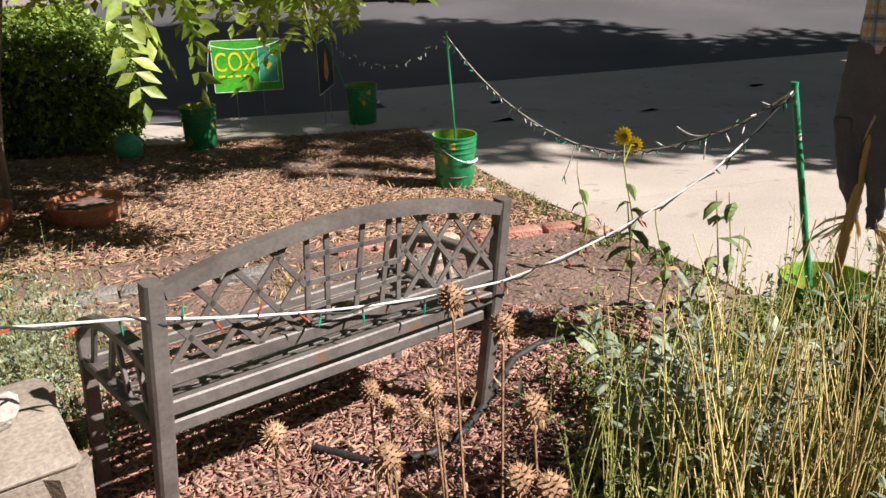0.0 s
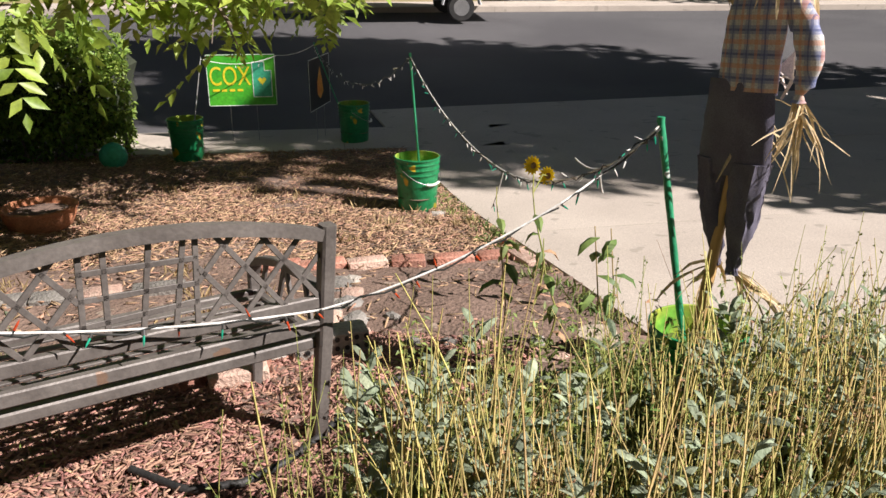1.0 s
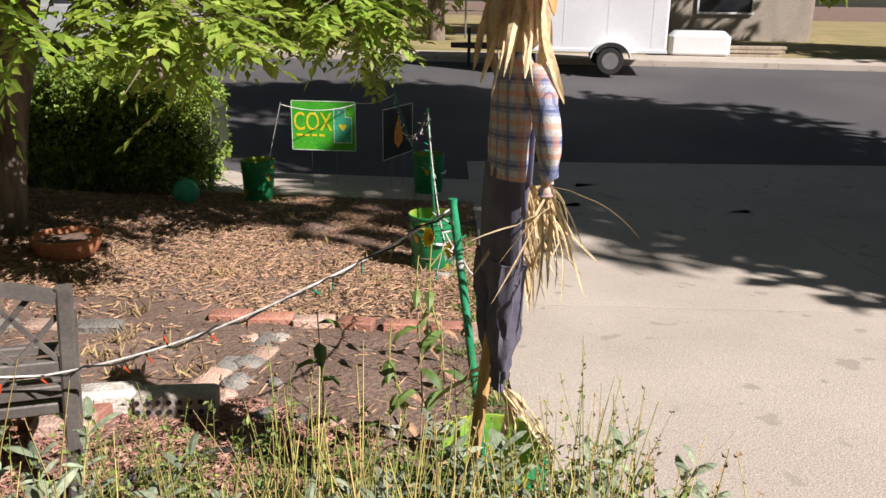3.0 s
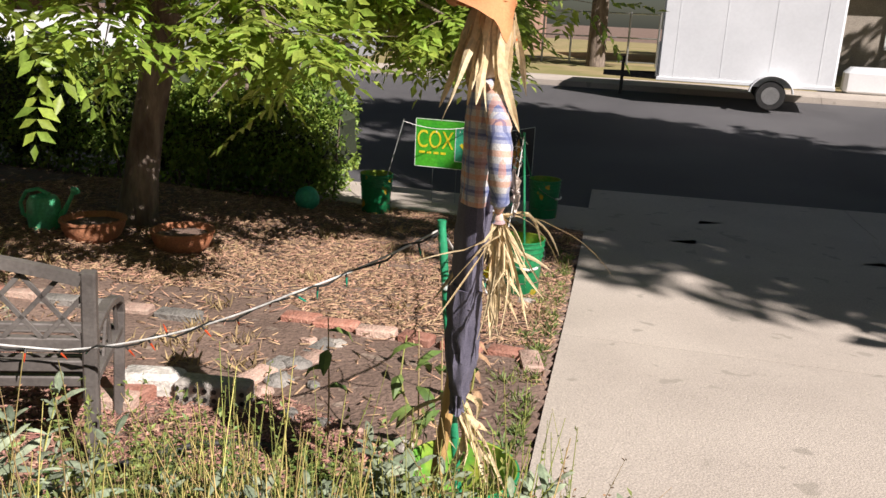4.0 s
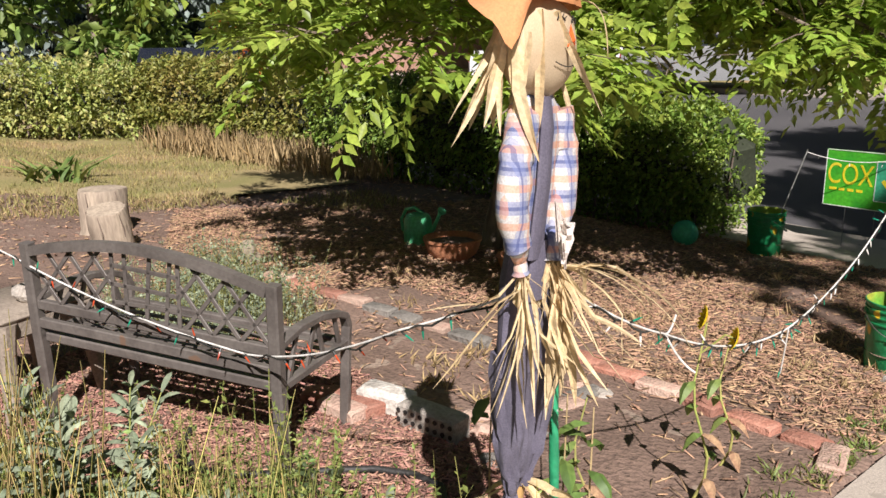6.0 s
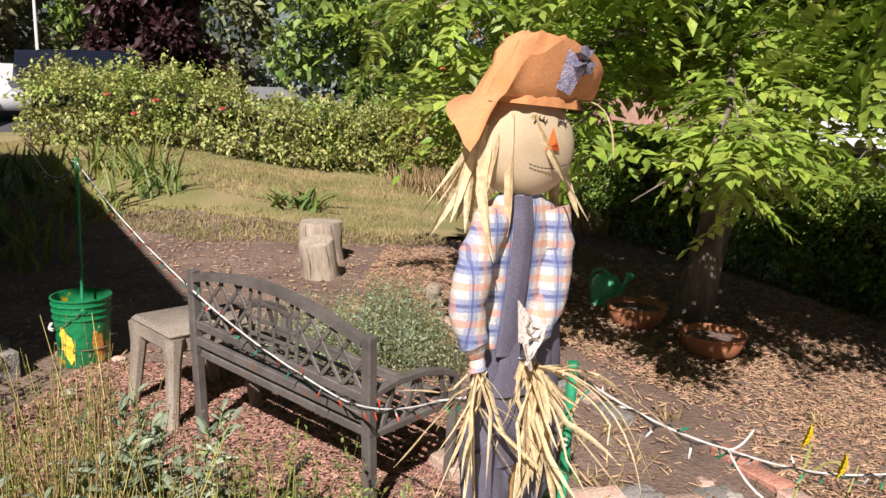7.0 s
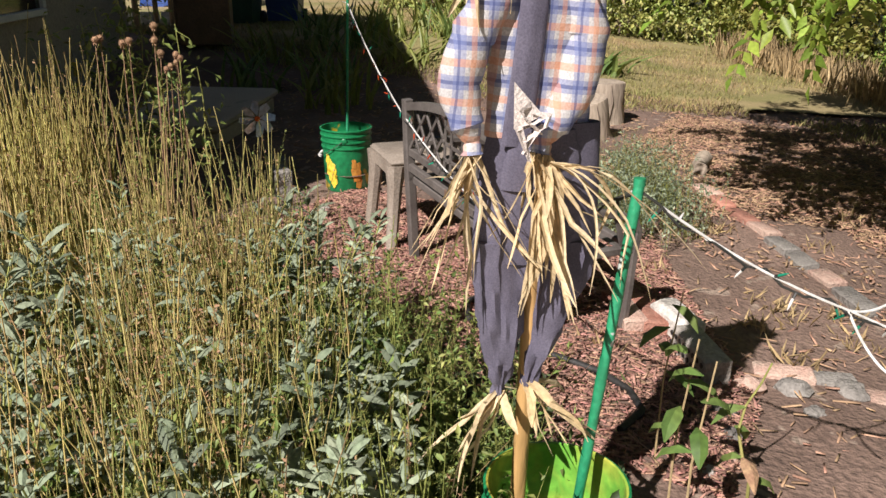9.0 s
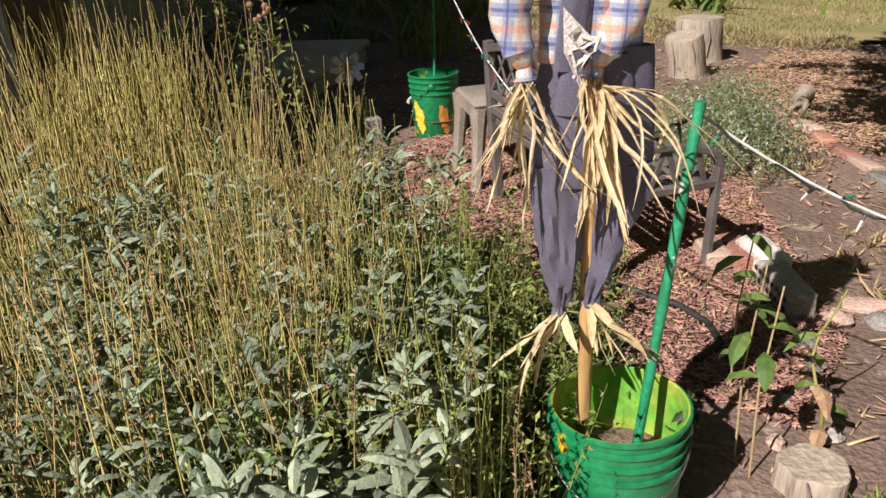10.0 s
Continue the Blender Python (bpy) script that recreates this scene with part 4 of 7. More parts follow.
def stalk_patch(count, material, lo, hi, label, keep=None, node="seed", nodes=9, radius=0.0021, clump=16, lean=0.14):
    """Tufts of upright dry stems with small seed pods."""
    cl = in_bed(rb, count // clump, keep)
    base = np.repeat(cl, clump, 0) + r3.normal(0, 0.045, (len(cl) * clump, 2))
    base = np.concatenate([base, np.zeros((len(base), 1))], 1)
    base[:, 2] = land(base[:, 0], base[:, 1]) - 0.01
    h = r3.uniform(lo, hi, len(base)) * np.repeat(r3.uniform(0.8, 1.1, len(cl)), clump)
    v, f, P = stems_mesh(r3, base, h, lean, np.full(len(base), radius) * r3.uniform(0.7, 1.4, len(base)))
    stuff("dry_stalks", label, "stalks", v, f, material)
    pick = P[r3.random(len(P)) < 0.75]
    g = r3.uniform(0.55, 1.0, (len(pick), nodes))
    i = np.minimum((g * 6).astype(int), 5)
    fr = g * 6 - i
    ar = np.arange(len(pick))[:, None]
    pts = (pick[ar, i] * (1 - fr[..., None]) + pick[ar, i + 1] * fr[..., None]).reshape(-1, 3)
    ways = r3.normal(size=pts.shape) * [1, 1, 0.4] + [0, 0, 0.8]
    L = r3.uniform(0.006, 0.013, len(pts))
    v, f = leaf_arrays(pts, ways, r3.normal(size=pts.shape), L, L * 0.55, 0.4)
    stuff("seed_pods", "small dry pods on the stalks", "seed pods", v, f, node)


def tall_ok(x, y):
    """Where the bed grows tall: the corner by the bucket stays low."""
    return y < 2.27 - 0.23 * (x - 0.9) or x > 1.78


stalk_patch(760, "stalk", 0.5, 0.84, "tall thin yellow dry stalks in the bed", lambda x, y: 0.5 < y < 1.75 and tall_ok(x, y) and noise.noise((x * 1.9, y * 1.9, 4)) > -0.15, nodes=6, radius=0.0041, clump=19)
stalk_patch(760, "stalk", 0.6, 1.02, "tall thin golden dry stalks nearer the house", lambda x, y: y < 0.5 and x < 1.5, nodes=6, radius=0.0042, clump=20)
stalk_patch(560, "stalk_green", 0.4, 0.75, "yellow green flower stalks in the bed", lambda x, y: y > 1.2 and tall_ok(x, y) and noise.noise((x * 2.3, y * 2.3, 9)) > -0.1, "leaf_weed", 14, radius=0.0028)
stalk_patch(300, "stalk", 0.55, 0.76, "yellow dry stalks in the middle of the bed", lambda x, y: 1.35 < x < 1.95 and 1.6 < y < 2.2 and tall_ok(x, y), nodes=6, radius=0.0038, clump=6)
stalk_patch(300, "stalk", 0.48, 0.74, "sparse tall stalks at the edge by the driveway", lambda x, y: 1.6 < x < 2.5 and 1.15 < y < 2.3 and (x > 1.85 or y > 1.9), nodes=9, radius=0.003, clump=5)
stalk_patch(200, "stalk_brown", 0.34, 0.6, "leaning half green flower stalks with brown nodes", lambda x, y: x > 1.55 and y > 1.6, nodes=16, radius=0.0034, clump=5, lean=0.3)


def weed_patch(count, lo, hi, per, size, leaf, stem, label, keep=None, lean=0.35, ratio=0.42, clump=9, wide=0.07):
    """Bushy weeds: thin branching stems set with many small leaves."""
    cl = in_bed(rb, count // clump, keep)
    wb = np.repeat(cl, clump, 0) + r3.normal(0, wide, (len(cl) * clump, 2))
    base = np.concatenate([wb, land(wb[:, 0], wb[:, 1])[:, None] - 0.01], 1)
    hh = r3.uniform(lo, hi, len(base)) * np.repeat(r3.uniform(0.7, 1.15, len(cl)), clump)
    v, f, P = stems_mesh(r3, base, hh, lean, np.full(len(base), 0.0019))
    stuff("weed_stems", "thin stems of " + label, "weeds", v, f, stem)
    g = r3.uniform(0.15, 1.0, (len(P), per)) * 6
    i = np.minimum(g.astype(int), 5)
    fr = (g - i)[..., None]
    ar = np.arange(len(P))[:, None]
    pts = (P[ar, i] * (1 - fr) + P[ar, i + 1] * fr).reshape(-1, 3)
    ways = r3.normal(size=pts.shape) + [0, 0, 0.35]
    L = r3.uniform(*size, len(pts))
    v, f = leaf_arrays(pts, ways, r3.normal(size=pts.shape) * 0.5 + [0, 0, 1], L, L * ratio, 0.2)
    stuff("weed_leaves", label, "weeds", v, f, leaf)


# green set very dark to paint the shade low among the plants
M["leaf_low_shade"] = mat("leaf_low_shade", (0.035, 0.055, 0.02), (0.08, 0.105, 0.04), 3, 0.6, 0, 60, rand=0.5, glow=0.12, hue=0.02)
weed_patch(900, 0.08, 0.24, 16, (0.02, 0.05), "leaf_low_shade", "stalk_green", "low weeds that fill the bed, leaves coloured dark for shade", clump=6, wide=0.1)
weed_patch(1500, 0.26, 0.52, 26, (0.012, 0.03), "leaf_weed", "stalk_green", "bushy yellow green weeds in the bed", lambda x, y: y > 1.35 and tall_ok(x, y), 0.3)
weed_patch(420, 0.34, 0.54, 28, (0.012, 0.03), "leaf_weed", "stalk_green", "bushy weeds in front of the bucket", lambda x, y: 1.52 < x < 1.92 and 1.9 < y < 2.42, 0.3)
weed_patch(760, 0.16, 0.38, 26, (0.012, 0.03), "leaf_weed", "stalk_green", "low yellow green weeds beside the bucket", lambda x, y: x > 1.25 and not tall_ok(x, y), 0.4)
weed_patch(800, 0.3, 0.6, 26, (0.01, 0.024), "leaf_weed", "stalk", "bushy half dry weeds near the house", lambda x, y: y < 1.4)


def tall_weed(x, y, h, n, seed, lean=(0, 0)):
    """A tall weed: one leaning stem with side shoots and many pointed leaves."""
    rg = np.random.default_rng(seed)
    t = thing("tall_weed", "tall leafy green weed standing above the dry stalks", "weed", "tall weeds in the bed")
    b = MB()
    pts = [Vector((x + lean[0] * (k / 8) ** 1.5 + 0.01 * math.sin(k * 1.7), y + lean[1] * (k / 8) ** 1.5, gz(x, y) - 0.01 + h * k / 8)) for k in range(9)]
    b.tube(pts, [0.0045 - 0.0003 * k for k in range(9)], "stalk_green", 6)
    C = []
    for k in range(n):
        f = rg.uniform(0.35, 1.0) * 8
        i = min(int(f), 7)
        p = pts[i].lerp(pts[i + 1], f - i)
        q = p + Vector(rg.normal(0, 0.045, 3))
        if k % 6 == 0:
            b.tube([p, q], [0.0016, 0.001], "stalk_green", 4, cap=False)
        C.append(tuple(q))
    b.ob("stem", t)
    C = np.array(C)
    w = rg.normal(size=(n, 3)) + [0, 0, -0.2]
    L = rg.uniform(0.025, 0.06, n)
    v, f = leaf_arrays(C, w, rg.normal(size=(n, 3)) * 0.5 + [0, 0, 1], L, L * 0.45, 0.2)
    o = new("foliage", big_mesh("foliage", v, f, "leaf_weed"))
    o.parent = t


tall_weed(0.02, -0.1, 1.17, 150, 1, (0.03, 0.02))
tall_weed(0.2, 0.55, 0.87, 60, 2, (0.06, 0.05))
tall_weed(-0.12, -0.45, 1.05, 90, 3)
tall_weed(0.35, -0.2, 1.0, 70, 4)
for k, (x, y, h) in enumerate([(0.05, 0.25, 1.02), (-0.05, 0.05, 1.1), (0.15, 0.1, 0.92), (-0.15, -0.2, 1.18), (0.22, 0.3, 0.85), (0.1, -0.3, 1.0)]):
    tall_weed(x, y, h, 60 + 12 * k, 10 + k, (0.03 * math.sin(k), 0.03 * math.cos(k * 2)))
# soil under the plants, its colour darkened for the shade between them
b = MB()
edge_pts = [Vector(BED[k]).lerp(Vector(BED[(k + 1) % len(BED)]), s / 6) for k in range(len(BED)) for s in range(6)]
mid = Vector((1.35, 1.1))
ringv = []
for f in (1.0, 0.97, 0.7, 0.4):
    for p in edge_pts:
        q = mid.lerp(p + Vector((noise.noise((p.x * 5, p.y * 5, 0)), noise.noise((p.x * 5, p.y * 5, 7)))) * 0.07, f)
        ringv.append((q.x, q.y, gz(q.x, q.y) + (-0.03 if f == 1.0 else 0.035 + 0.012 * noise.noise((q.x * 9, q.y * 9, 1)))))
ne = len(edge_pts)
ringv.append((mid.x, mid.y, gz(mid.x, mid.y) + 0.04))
b.add(ringv, [(r * ne + k, r * ne + (k + 1) % ne, (r + 1) * ne + (k + 1) % ne, (r + 1) * ne + k) for r in range(3) for k in range(ne)] + [(3 * ne + k, 3 * ne + (k + 1) % ne, 4 * ne) for k in range(ne)], "soil_shade")
tagged(b.ob("bed_soil"), "soil under the bed plants, coloured dark for their shade", "soil", kind="structure")


def sage(seed, stems=8, height=0.5, leaf=0.115):
    """A sage plant: splayed stems with opposite pairs of long grey-green leaves, crowded at the tips."""
    rnd = random.Random(seed)
    t = thing("sage_plant", "grey green sage plant with long felted leaves", "plant", "sage plants in the bed")
    st, lf = MB(), MB()
    for k in range(stems):
        az = 2 * math.pi * (k + rnd.uniform(-0.3, 0.3)) / stems
        h = height * rnd.uniform(0.65, 1.1)
        out = h * rnd.uniform(0.15, 0.5)
        d = Vector((math.cos(az), math.sin(az), 0))
        pts = [d * out * (j / 6) ** 1.3 + Vector((0, 0, h * j / 6 - 0.01)) for j in range(7)]
        st.tube(pts, [0.0042 - 0.0004 * j for j in range(7)], "stalk_green", 5, cap=False)
        for j in range(9):
            f = 0.22 + 0.78 * (j / 8) ** 0.42
            p = pts[int(f * 6)].lerp(pts[min(6, int(f * 6) + 1)], f * 6 - int(f * 6))
            turn = rnd.uniform(0, math.pi) if j == 0 else turn + math.pi / 2 + rnd.uniform(-0.3, 0.3)
            for s in (0, math.pi):
                a = turn + s
                rise = 0.1 + 1.5 * max(0, f - 0.55) * 2 + rnd.uniform(-0.3, 0.3)
                w = Vector((math.cos(a), math.sin(a), rise)).normalized()
                ln = leaf * (1 - 0.25 * max(0, f - 0.7) / 0.3) * rnd.uniform(0.5, 1.35)
                q = [p + w * ln * x + Vector((0, 0, -0.45 * ln * x * x)) for x in (0, 0.25, 0.55, 0.8, 1.0)]
                side = w.cross(Vector((0, 0, 1)))
                side = side.normalized() if side.length > 1e-4 else Vector((1, 0, 0))
                lf.ribbon(q, [ln * 0.03, ln * 0.1, ln * 0.122, ln * 0.085, ln * 0.008], "leaf_sage", side)
    st.ob("stem", t)
    lf.ob("foliage", t, "felted grey green leaves")
    return t


kinds = [sage(s, n, h, lf) for s, n, h, lf in ((1, 8, 0.66, 0.12), (2, 7, 0.58, 0.11), (3, 8, 0.46, 0.105), (4, 6, 0.62, 0.125), (5, 9, 0.48, 0.095), (6, 7, 0.4, 0.11))]
spots = [((1.06, 1.72), 0), ((0.9, 1.78), 1), ((1.9, 2.38), 2), ((1.62, 2.0), 3), ((2.12, 2.18), 4), ((2.26, 2.06), 5), ((1.45, 1.33), 0), ((1.72, 1.16), 3), ((1.95, 1.78), 2), ((1.74, 2.22), 5), ((2.3, 1.76), 4), ((2.2, 1.5), 2), ((1.9, 1.32), 1), ((1.6, 0.85), 1), ((2.06, 2.44), 5), ((1.25, 1.96), 5), ((0.98, 1.62), 3),
         ((1.7, 2.06), 1), ((1.5, 2.1), 5), ((2.08, 2.0), 4), ((1.2, 1.2), 4), ((2.22, 2.28), 5), ((2.02, 1.58), 4), ((1.85, 1.98), 4), ((1.98, 2.2), 2), ((2.38, 1.92), 5), ((1.78, 1.6), 2), ((2.14, 1.78), 4), ((2.1, 1.3), 2), ((1.52, 1.66), 1), ((2.4, 1.6), 5), ((2.42, 1.42), 2), ((2.5, 1.28), 4), ((1.72, 2.32), 4), ((1.6, 2.22), 2), ((1.82, 2.12), 4)]
for k, ((x, y), kind) in enumerate(spots):
    m = pose(x, y, gz(x, y), rb.uniform(-6, 6), rb.uniform(-6, 6), rb.uniform(0, 360)) @ Matrix.Scale(rb.uniform(0.85, 1.1), 4)
    if k < 6:
        kinds[k].matrix_world = m
    else:
        c = copy_thing(kinds[kind], m)
        c.matrix_world = m


# dry thistle-like heads beside the path
def seed_head(x, y, z, r=0.012):
    t = thing("seed_head", "round tan dry seed head on a thin stalk", "flower", "dry round seed heads")
    b = MB()
    bx, by = x + rb.uniform(-0.05, 0.05), y + rb.uniform(-0.04, 0.06)
    b.tube([(bx, by, gz(bx, by) - 0.01), ((x + bx) / 2 + 0.01, (y + by) / 2, z * 0.5), (x, y, z - r * 0.5)], [0.002, 0.0018, 0.0015], "seed", 5)
    b.ob("stem", t)
    b = MB()
    b.blob((x, y, z), r, "seed", 0.25, x * 9, 12, 9)
    n = 90
    for k in range(n):
        zz = 1 - 2 * (k + 0.5) / n
        a = 2.4 * k
        d = Vector((math.sqrt(1 - zz * zz) * math.cos(a), math.sqrt(1 - zz * zz) * math.sin(a), zz))
        p = Vector((x, y, z)) + d * r * 0.9
        b.tube([p, p + d * r * 0.45], [r * 0.09, r * 0.02], "seed", 3, cap=False)
    for k in range(5):
        a = k * 1.25
        b.ribbon([(x, y, z - r * 0.8), (x + r * 0.7 * math.cos(a), y + r * 0.7 * math.sin(a), z - r * 1.3), (x + r * 0.8 * math.cos(a), y + r * 0.8 * math.sin(a), z - r * 1.9)], [r * 0.15, r * 0.3, r * 0.02], "seed")
    b.ob("head", t, "tan bristly ball")


for k, (x, y, z) in enumerate([(0.631, 0.761, 1.064), (0.673, 0.802, 1.018), (0.715, 0.682, 1.004), (0.61, 0.598, 1.0), (0.61, 0.759, 0.964), (0.559, 0.782, 0.925), (0.538, 0.785, 0.941), (0.47, 0.694, 0.94), (0.716, 0.568, 1.016), (0.738, 0.567, 1.012), (0.591, 0.785, 0.916), (0.612, 0.783, 0.906)]):
    seed_head(x, y, z, 0.0115 * (0.8 if k > 9 or k in (5, 6) else 1.0))


# ---------------------------------------------------------------- scarecrow, one plain mesh
def plaid(name):
    m = mat(name, (0.52, 0.505, 0.49), (0.60, 0.585, 0.57), 8, 0.85, 0.15, 260, glow=0.05)
    nt = m.node_tree
    N, L = nt.nodes, nt.links
    bs = N["Principled BSDF"]
    src = bs.inputs["Base Color"].links[0].from_socket
    tc = next(n for n in N if n.type == "TEX_COORD")
    sep = N.new("ShaderNodeSeparateXYZ")
    L.new(tc.outputs["Object"], sep.inputs[0])

    def band(axis, period, at, width):
        a = N.new("ShaderNodeMath"); a.operation = "MULTIPLY_ADD"
        a.inputs[1].default_value, a.inputs[2].default_value = 1 / period, 50 - at
        L.new(sep.outputs[axis], a.inputs[0])
        fr = N.new("ShaderNodeMath"); fr.operation = "FRACT"
        L.new(a.outputs[0], fr.inputs[0])
        lt = N.new("ShaderNodeMath"); lt.operation = "LESS_THAN"
        lt.inputs[1].default_value = width
        L.new(fr.outputs[0], lt.inputs[0])
        return lt.outputs[0]

    col = src
    for axis, period, at, width, c, k in ((2, 0.062, 0.0, 0.36, (0.13, 0.17, 0.36), 0.6), (2, 0.062, 0.12, 0.1, (0.05, 0.07, 0.2), 0.7), (0, 0.052, 0.1, 0.34, (0.16, 0.2, 0.4), 0.5), (2, 0.062, 0.58, 0.2, (0.66, 0.27, 0.12), 0.55), (0, 0.052, 0.6, 0.18, (0.66, 0.27, 0.12), 0.45), (0, 0.052, 0.2, 0.08, (0.05, 0.07, 0.2), 0.6)):
        x = N.new("ShaderNodeMix"); x.data_type = "RGBA"
        fm = N.new("ShaderNodeMath"); fm.operation = "MULTIPLY"; fm.inputs[1].default_value = k
        L.new(band(axis, period, at, width), fm.inputs[0])
        L.new(fm.outputs[0], x.inputs[0]), L.new(col, x.inputs[6])
        x.inputs[7].default_value = (*c, 1)
        col = x.outputs[2]
    L.new(col, bs.inputs["Base Color"])
    return m


M["plaid"] = plaid("plaid")
M["denim"] = mat("denim", (0.10, 0.092, 0.13), (0.145, 0.135, 0.18), 9, 0.9, 0.12, 300)
M["burlap"] = mat("burlap", (0.50, 0.38, 0.24), (0.56, 0.44, 0.29), 12, 0.95, 0.07, 420, grainy=0.5)
M["felt"] = mat("felt", (0.58, 0.25, 0.095), (0.68, 0.33, 0.15), 9, 0.95, 0.1, 240, glow=0.15, grainy=0.5)
M["felt_red"] = mat("felt_red", (0.75, 0.1, 0.015), (0.8, 0.14, 0.02), 9, 0.9, 0.2, 200)
M["thread"] = mat("thread", (0.02, 0.017, 0.015), (0.03, 0.025, 0.02), 9, 0.9, 0, 200)
M["raffia"] = mat("raffia", (0.60, 0.45, 0.24), (0.72, 0.59, 0.37), 9, 0.75, 0.2, 90, rand=0.22, glow=0.18)
M["patch_blue"] = mat("patch_blue", (0.22, 0.2, 0.33), (0.5, 0.46, 0.55), 30, 0.9, 0.3, 200)
M["patch_white"] = mat("patch_white", (0.62, 0.55, 0.5), (0.7, 0.63, 0.57), 20, 0.9, 0.3, 200)


def scarecrow():
    rnd = random.Random(77)
    b = MB()

    def loft(rows, material, sides=28, wr=0.006, fr=34.0, close=True):
        """Rings of (x, y, z, half width, half depth), with folds that run down the cloth."""
        vs, fs = [], []
        for i, (x, y, z, rx, ry) in enumerate(rows):
            for k in range(sides):
                a = 2 * math.pi * k / sides
                cx, sy = math.cos(a), math.sin(a)
                w = wr * (noise.noise((cx * fr * rx * 2 + x * 9, sy * fr * ry * 2, z * 7)) + 0.6 * noise.noise((cx * 5 + z * 22, sy * 5, z * 30)))
                vs.append((x + (rx + w) * cx, y + (ry + w) * sy, z))
        n = len(rows)
        fs = [(i * sides + k, i * sides + (k + 1) % sides, (i + 1) * sides + (k + 1) % sides, (i + 1) * sides + k) for i in range(n - 1) for k in range(sides)]
        if close:
            fs += [tuple(range(sides - 1, -1, -1)), tuple(range((n - 1) * sides, n * sides))]
        b.add(vs, fs, material)

    def fill(rows, n):
        """Rows in between, smoothly."""
        t = np.linspace(0, len(rows) - 1, n)
        R = np.array(rows, float)
        out = []
        for x in t:
            i = min(int(x), len(rows) - 2)
            f = x - i
            f = f * f * (3 - 2 * f)
            out.append(tuple(R[i] * (1 - f) + R[i + 1] * f))
        return out

    # trousers: two legs and the seat, slack and narrowing to tied ankles
    loft(fill([(0.045, 0, 1.06, 0.105, 0.03), (0.045, 0, 0.95, 0.118, 0.034), (0.05, 0, 0.86, 0.122, 0.035), (0.05, 0, 0.80, 0.118, 0.033)], 10), "denim")
    loft(fill([(-0.012, 0, 0.84, 0.058, 0.034), (-0.006, 0.004, 0.75, 0.05, 0.036), (0.004, 0.0, 0.66, 0.042, 0.033), (0.012, 0, 0.585, 0.028, 0.024), (0.016, 0, 0.535, 0.012, 0.012), (0.016, 0, 0.515, 0.016, 0.015)], 22), "denim", wr=0.012)
    loft(fill([(0.112, 0, 0.84, 0.058, 0.034), (0.112, -0.004, 0.75, 0.05, 0.036), (0.1, 0.0, 0.67, 0.04, 0.032), (0.087, 0, 0.6, 0.026, 0.023), (0.08, 0, 0.55, 0.012, 0.012), (0.079, 0, 0.53, 0.016, 0.015)], 22), "denim", wr=0.012)
    # shirt body, bib and straps
    loft(fill([(0.03, 0, 1.03, 0.098, 0.03), (0.025, 0, 1.12, 0.095, 0.034), (0.015, 0, 1.22, 0.095, 0.035), (0.005, 0, 1.285, 0.088, 0.03), (0.0, 0, 1.315, 0.03, 0.022)], 16), "plaid", wr=0.006)
    loft(fill([(-0.02, -0.03, 1.02, 0.028, 0.008), (-0.02, -0.036, 1.15, 0.026, 0.008), (-0.02, -0.036, 1.25, 0.024, 0.008), (-0.022, -0.028, 1.305, 0.022, 0.008)], 10), "denim", wr=0.002)
    loft(fill([(0.035, -0.02, 0.94, 0.075, 0.02), (0.035, -0.028, 1.0, 0.07, 0.016), (0.03, -0.03, 1.05, 0.06, 0.01)], 8), "denim", wr=0.003)

    def sleeve(pts, radii):
        pts = [Vector(p) for p in pts]
        P, R = [], []
        for x in np.linspace(0, len(pts) - 1, 18):
            i = min(int(x), len(pts) - 2)
            f = x - i
            P.append(pts[i].lerp(pts[i + 1], f * f * (3 - 2 * f)))
            R.append((radii[i] * (1 - f) + radii[i + 1] * f) * (1 + 0.07 * math.sin(x * 9)))
        o = len(b.v)
        b.tube(P, R, "plaid", 18)
        for k in range(o, len(b.v)):
            x, y, z = b.v[k]
            w = 0.005 * noise.noise((x * 40, y * 40, z * 22))
            b.v[k] = (x + w, y * 0.72 + w - 0.004, z)

    sleeve([(-0.075, -0.015, 1.27), (-0.115, -0.03, 1.2), (-0.135, -0.04, 1.12), (-0.115, -0.05, 1.055), (-0.105, -0.052, 1.03), (-0.103, -0.054, 1.008)], [0.036, 0.037, 0.036, 0.027, 0.013, 0.019])
    sleeve([(0.075, -0.015, 1.28), (0.088, -0.03, 1.21), (0.075, -0.045, 1.12), (0.04, -0.056, 1.06), (0.022, -0.058, 1.035), (0.018, -0.06, 1.012)], [0.036, 0.037, 0.036, 0.027, 0.013, 0.02])
    # pale kerchief knotted between the cuffs
    b.add([(-0.055, -0.075, 1.135), (-0.05, -0.085, 1.06), (0.0, -0.082, 1.085), (-0.02, -0.078, 1.10), (-0.054, -0.072, 1.135), (-0.049, -0.08, 1.06), (0.0, -0.077, 1.085)], [(0, 1, 2, 3), (4, 6, 5)], "patch_white")
    for k in range(7):
        p = Vector((-0.005 + rnd.uniform(-0.02, 0.02), -0.08, 1.08 + rnd.uniform(-0.03, 0.02)))
        b.ribbon([p, p + Vector((rnd.uniform(-0.03, 0.03), -0.01, rnd.uniform(-0.03, 0.0))), p + Vector((rnd.uniform(-0.05, 0.05), -0.008, rnd.uniform(-0.07, -0.02)))], [0.008, 0.007, 0.003], "patch_white")
    # head: a stuffed, flattened sack
    H = Matrix.Translation((0.002, 0.0, 1.388))
    RX, RY, RZ = 0.112, 0.056, 0.09
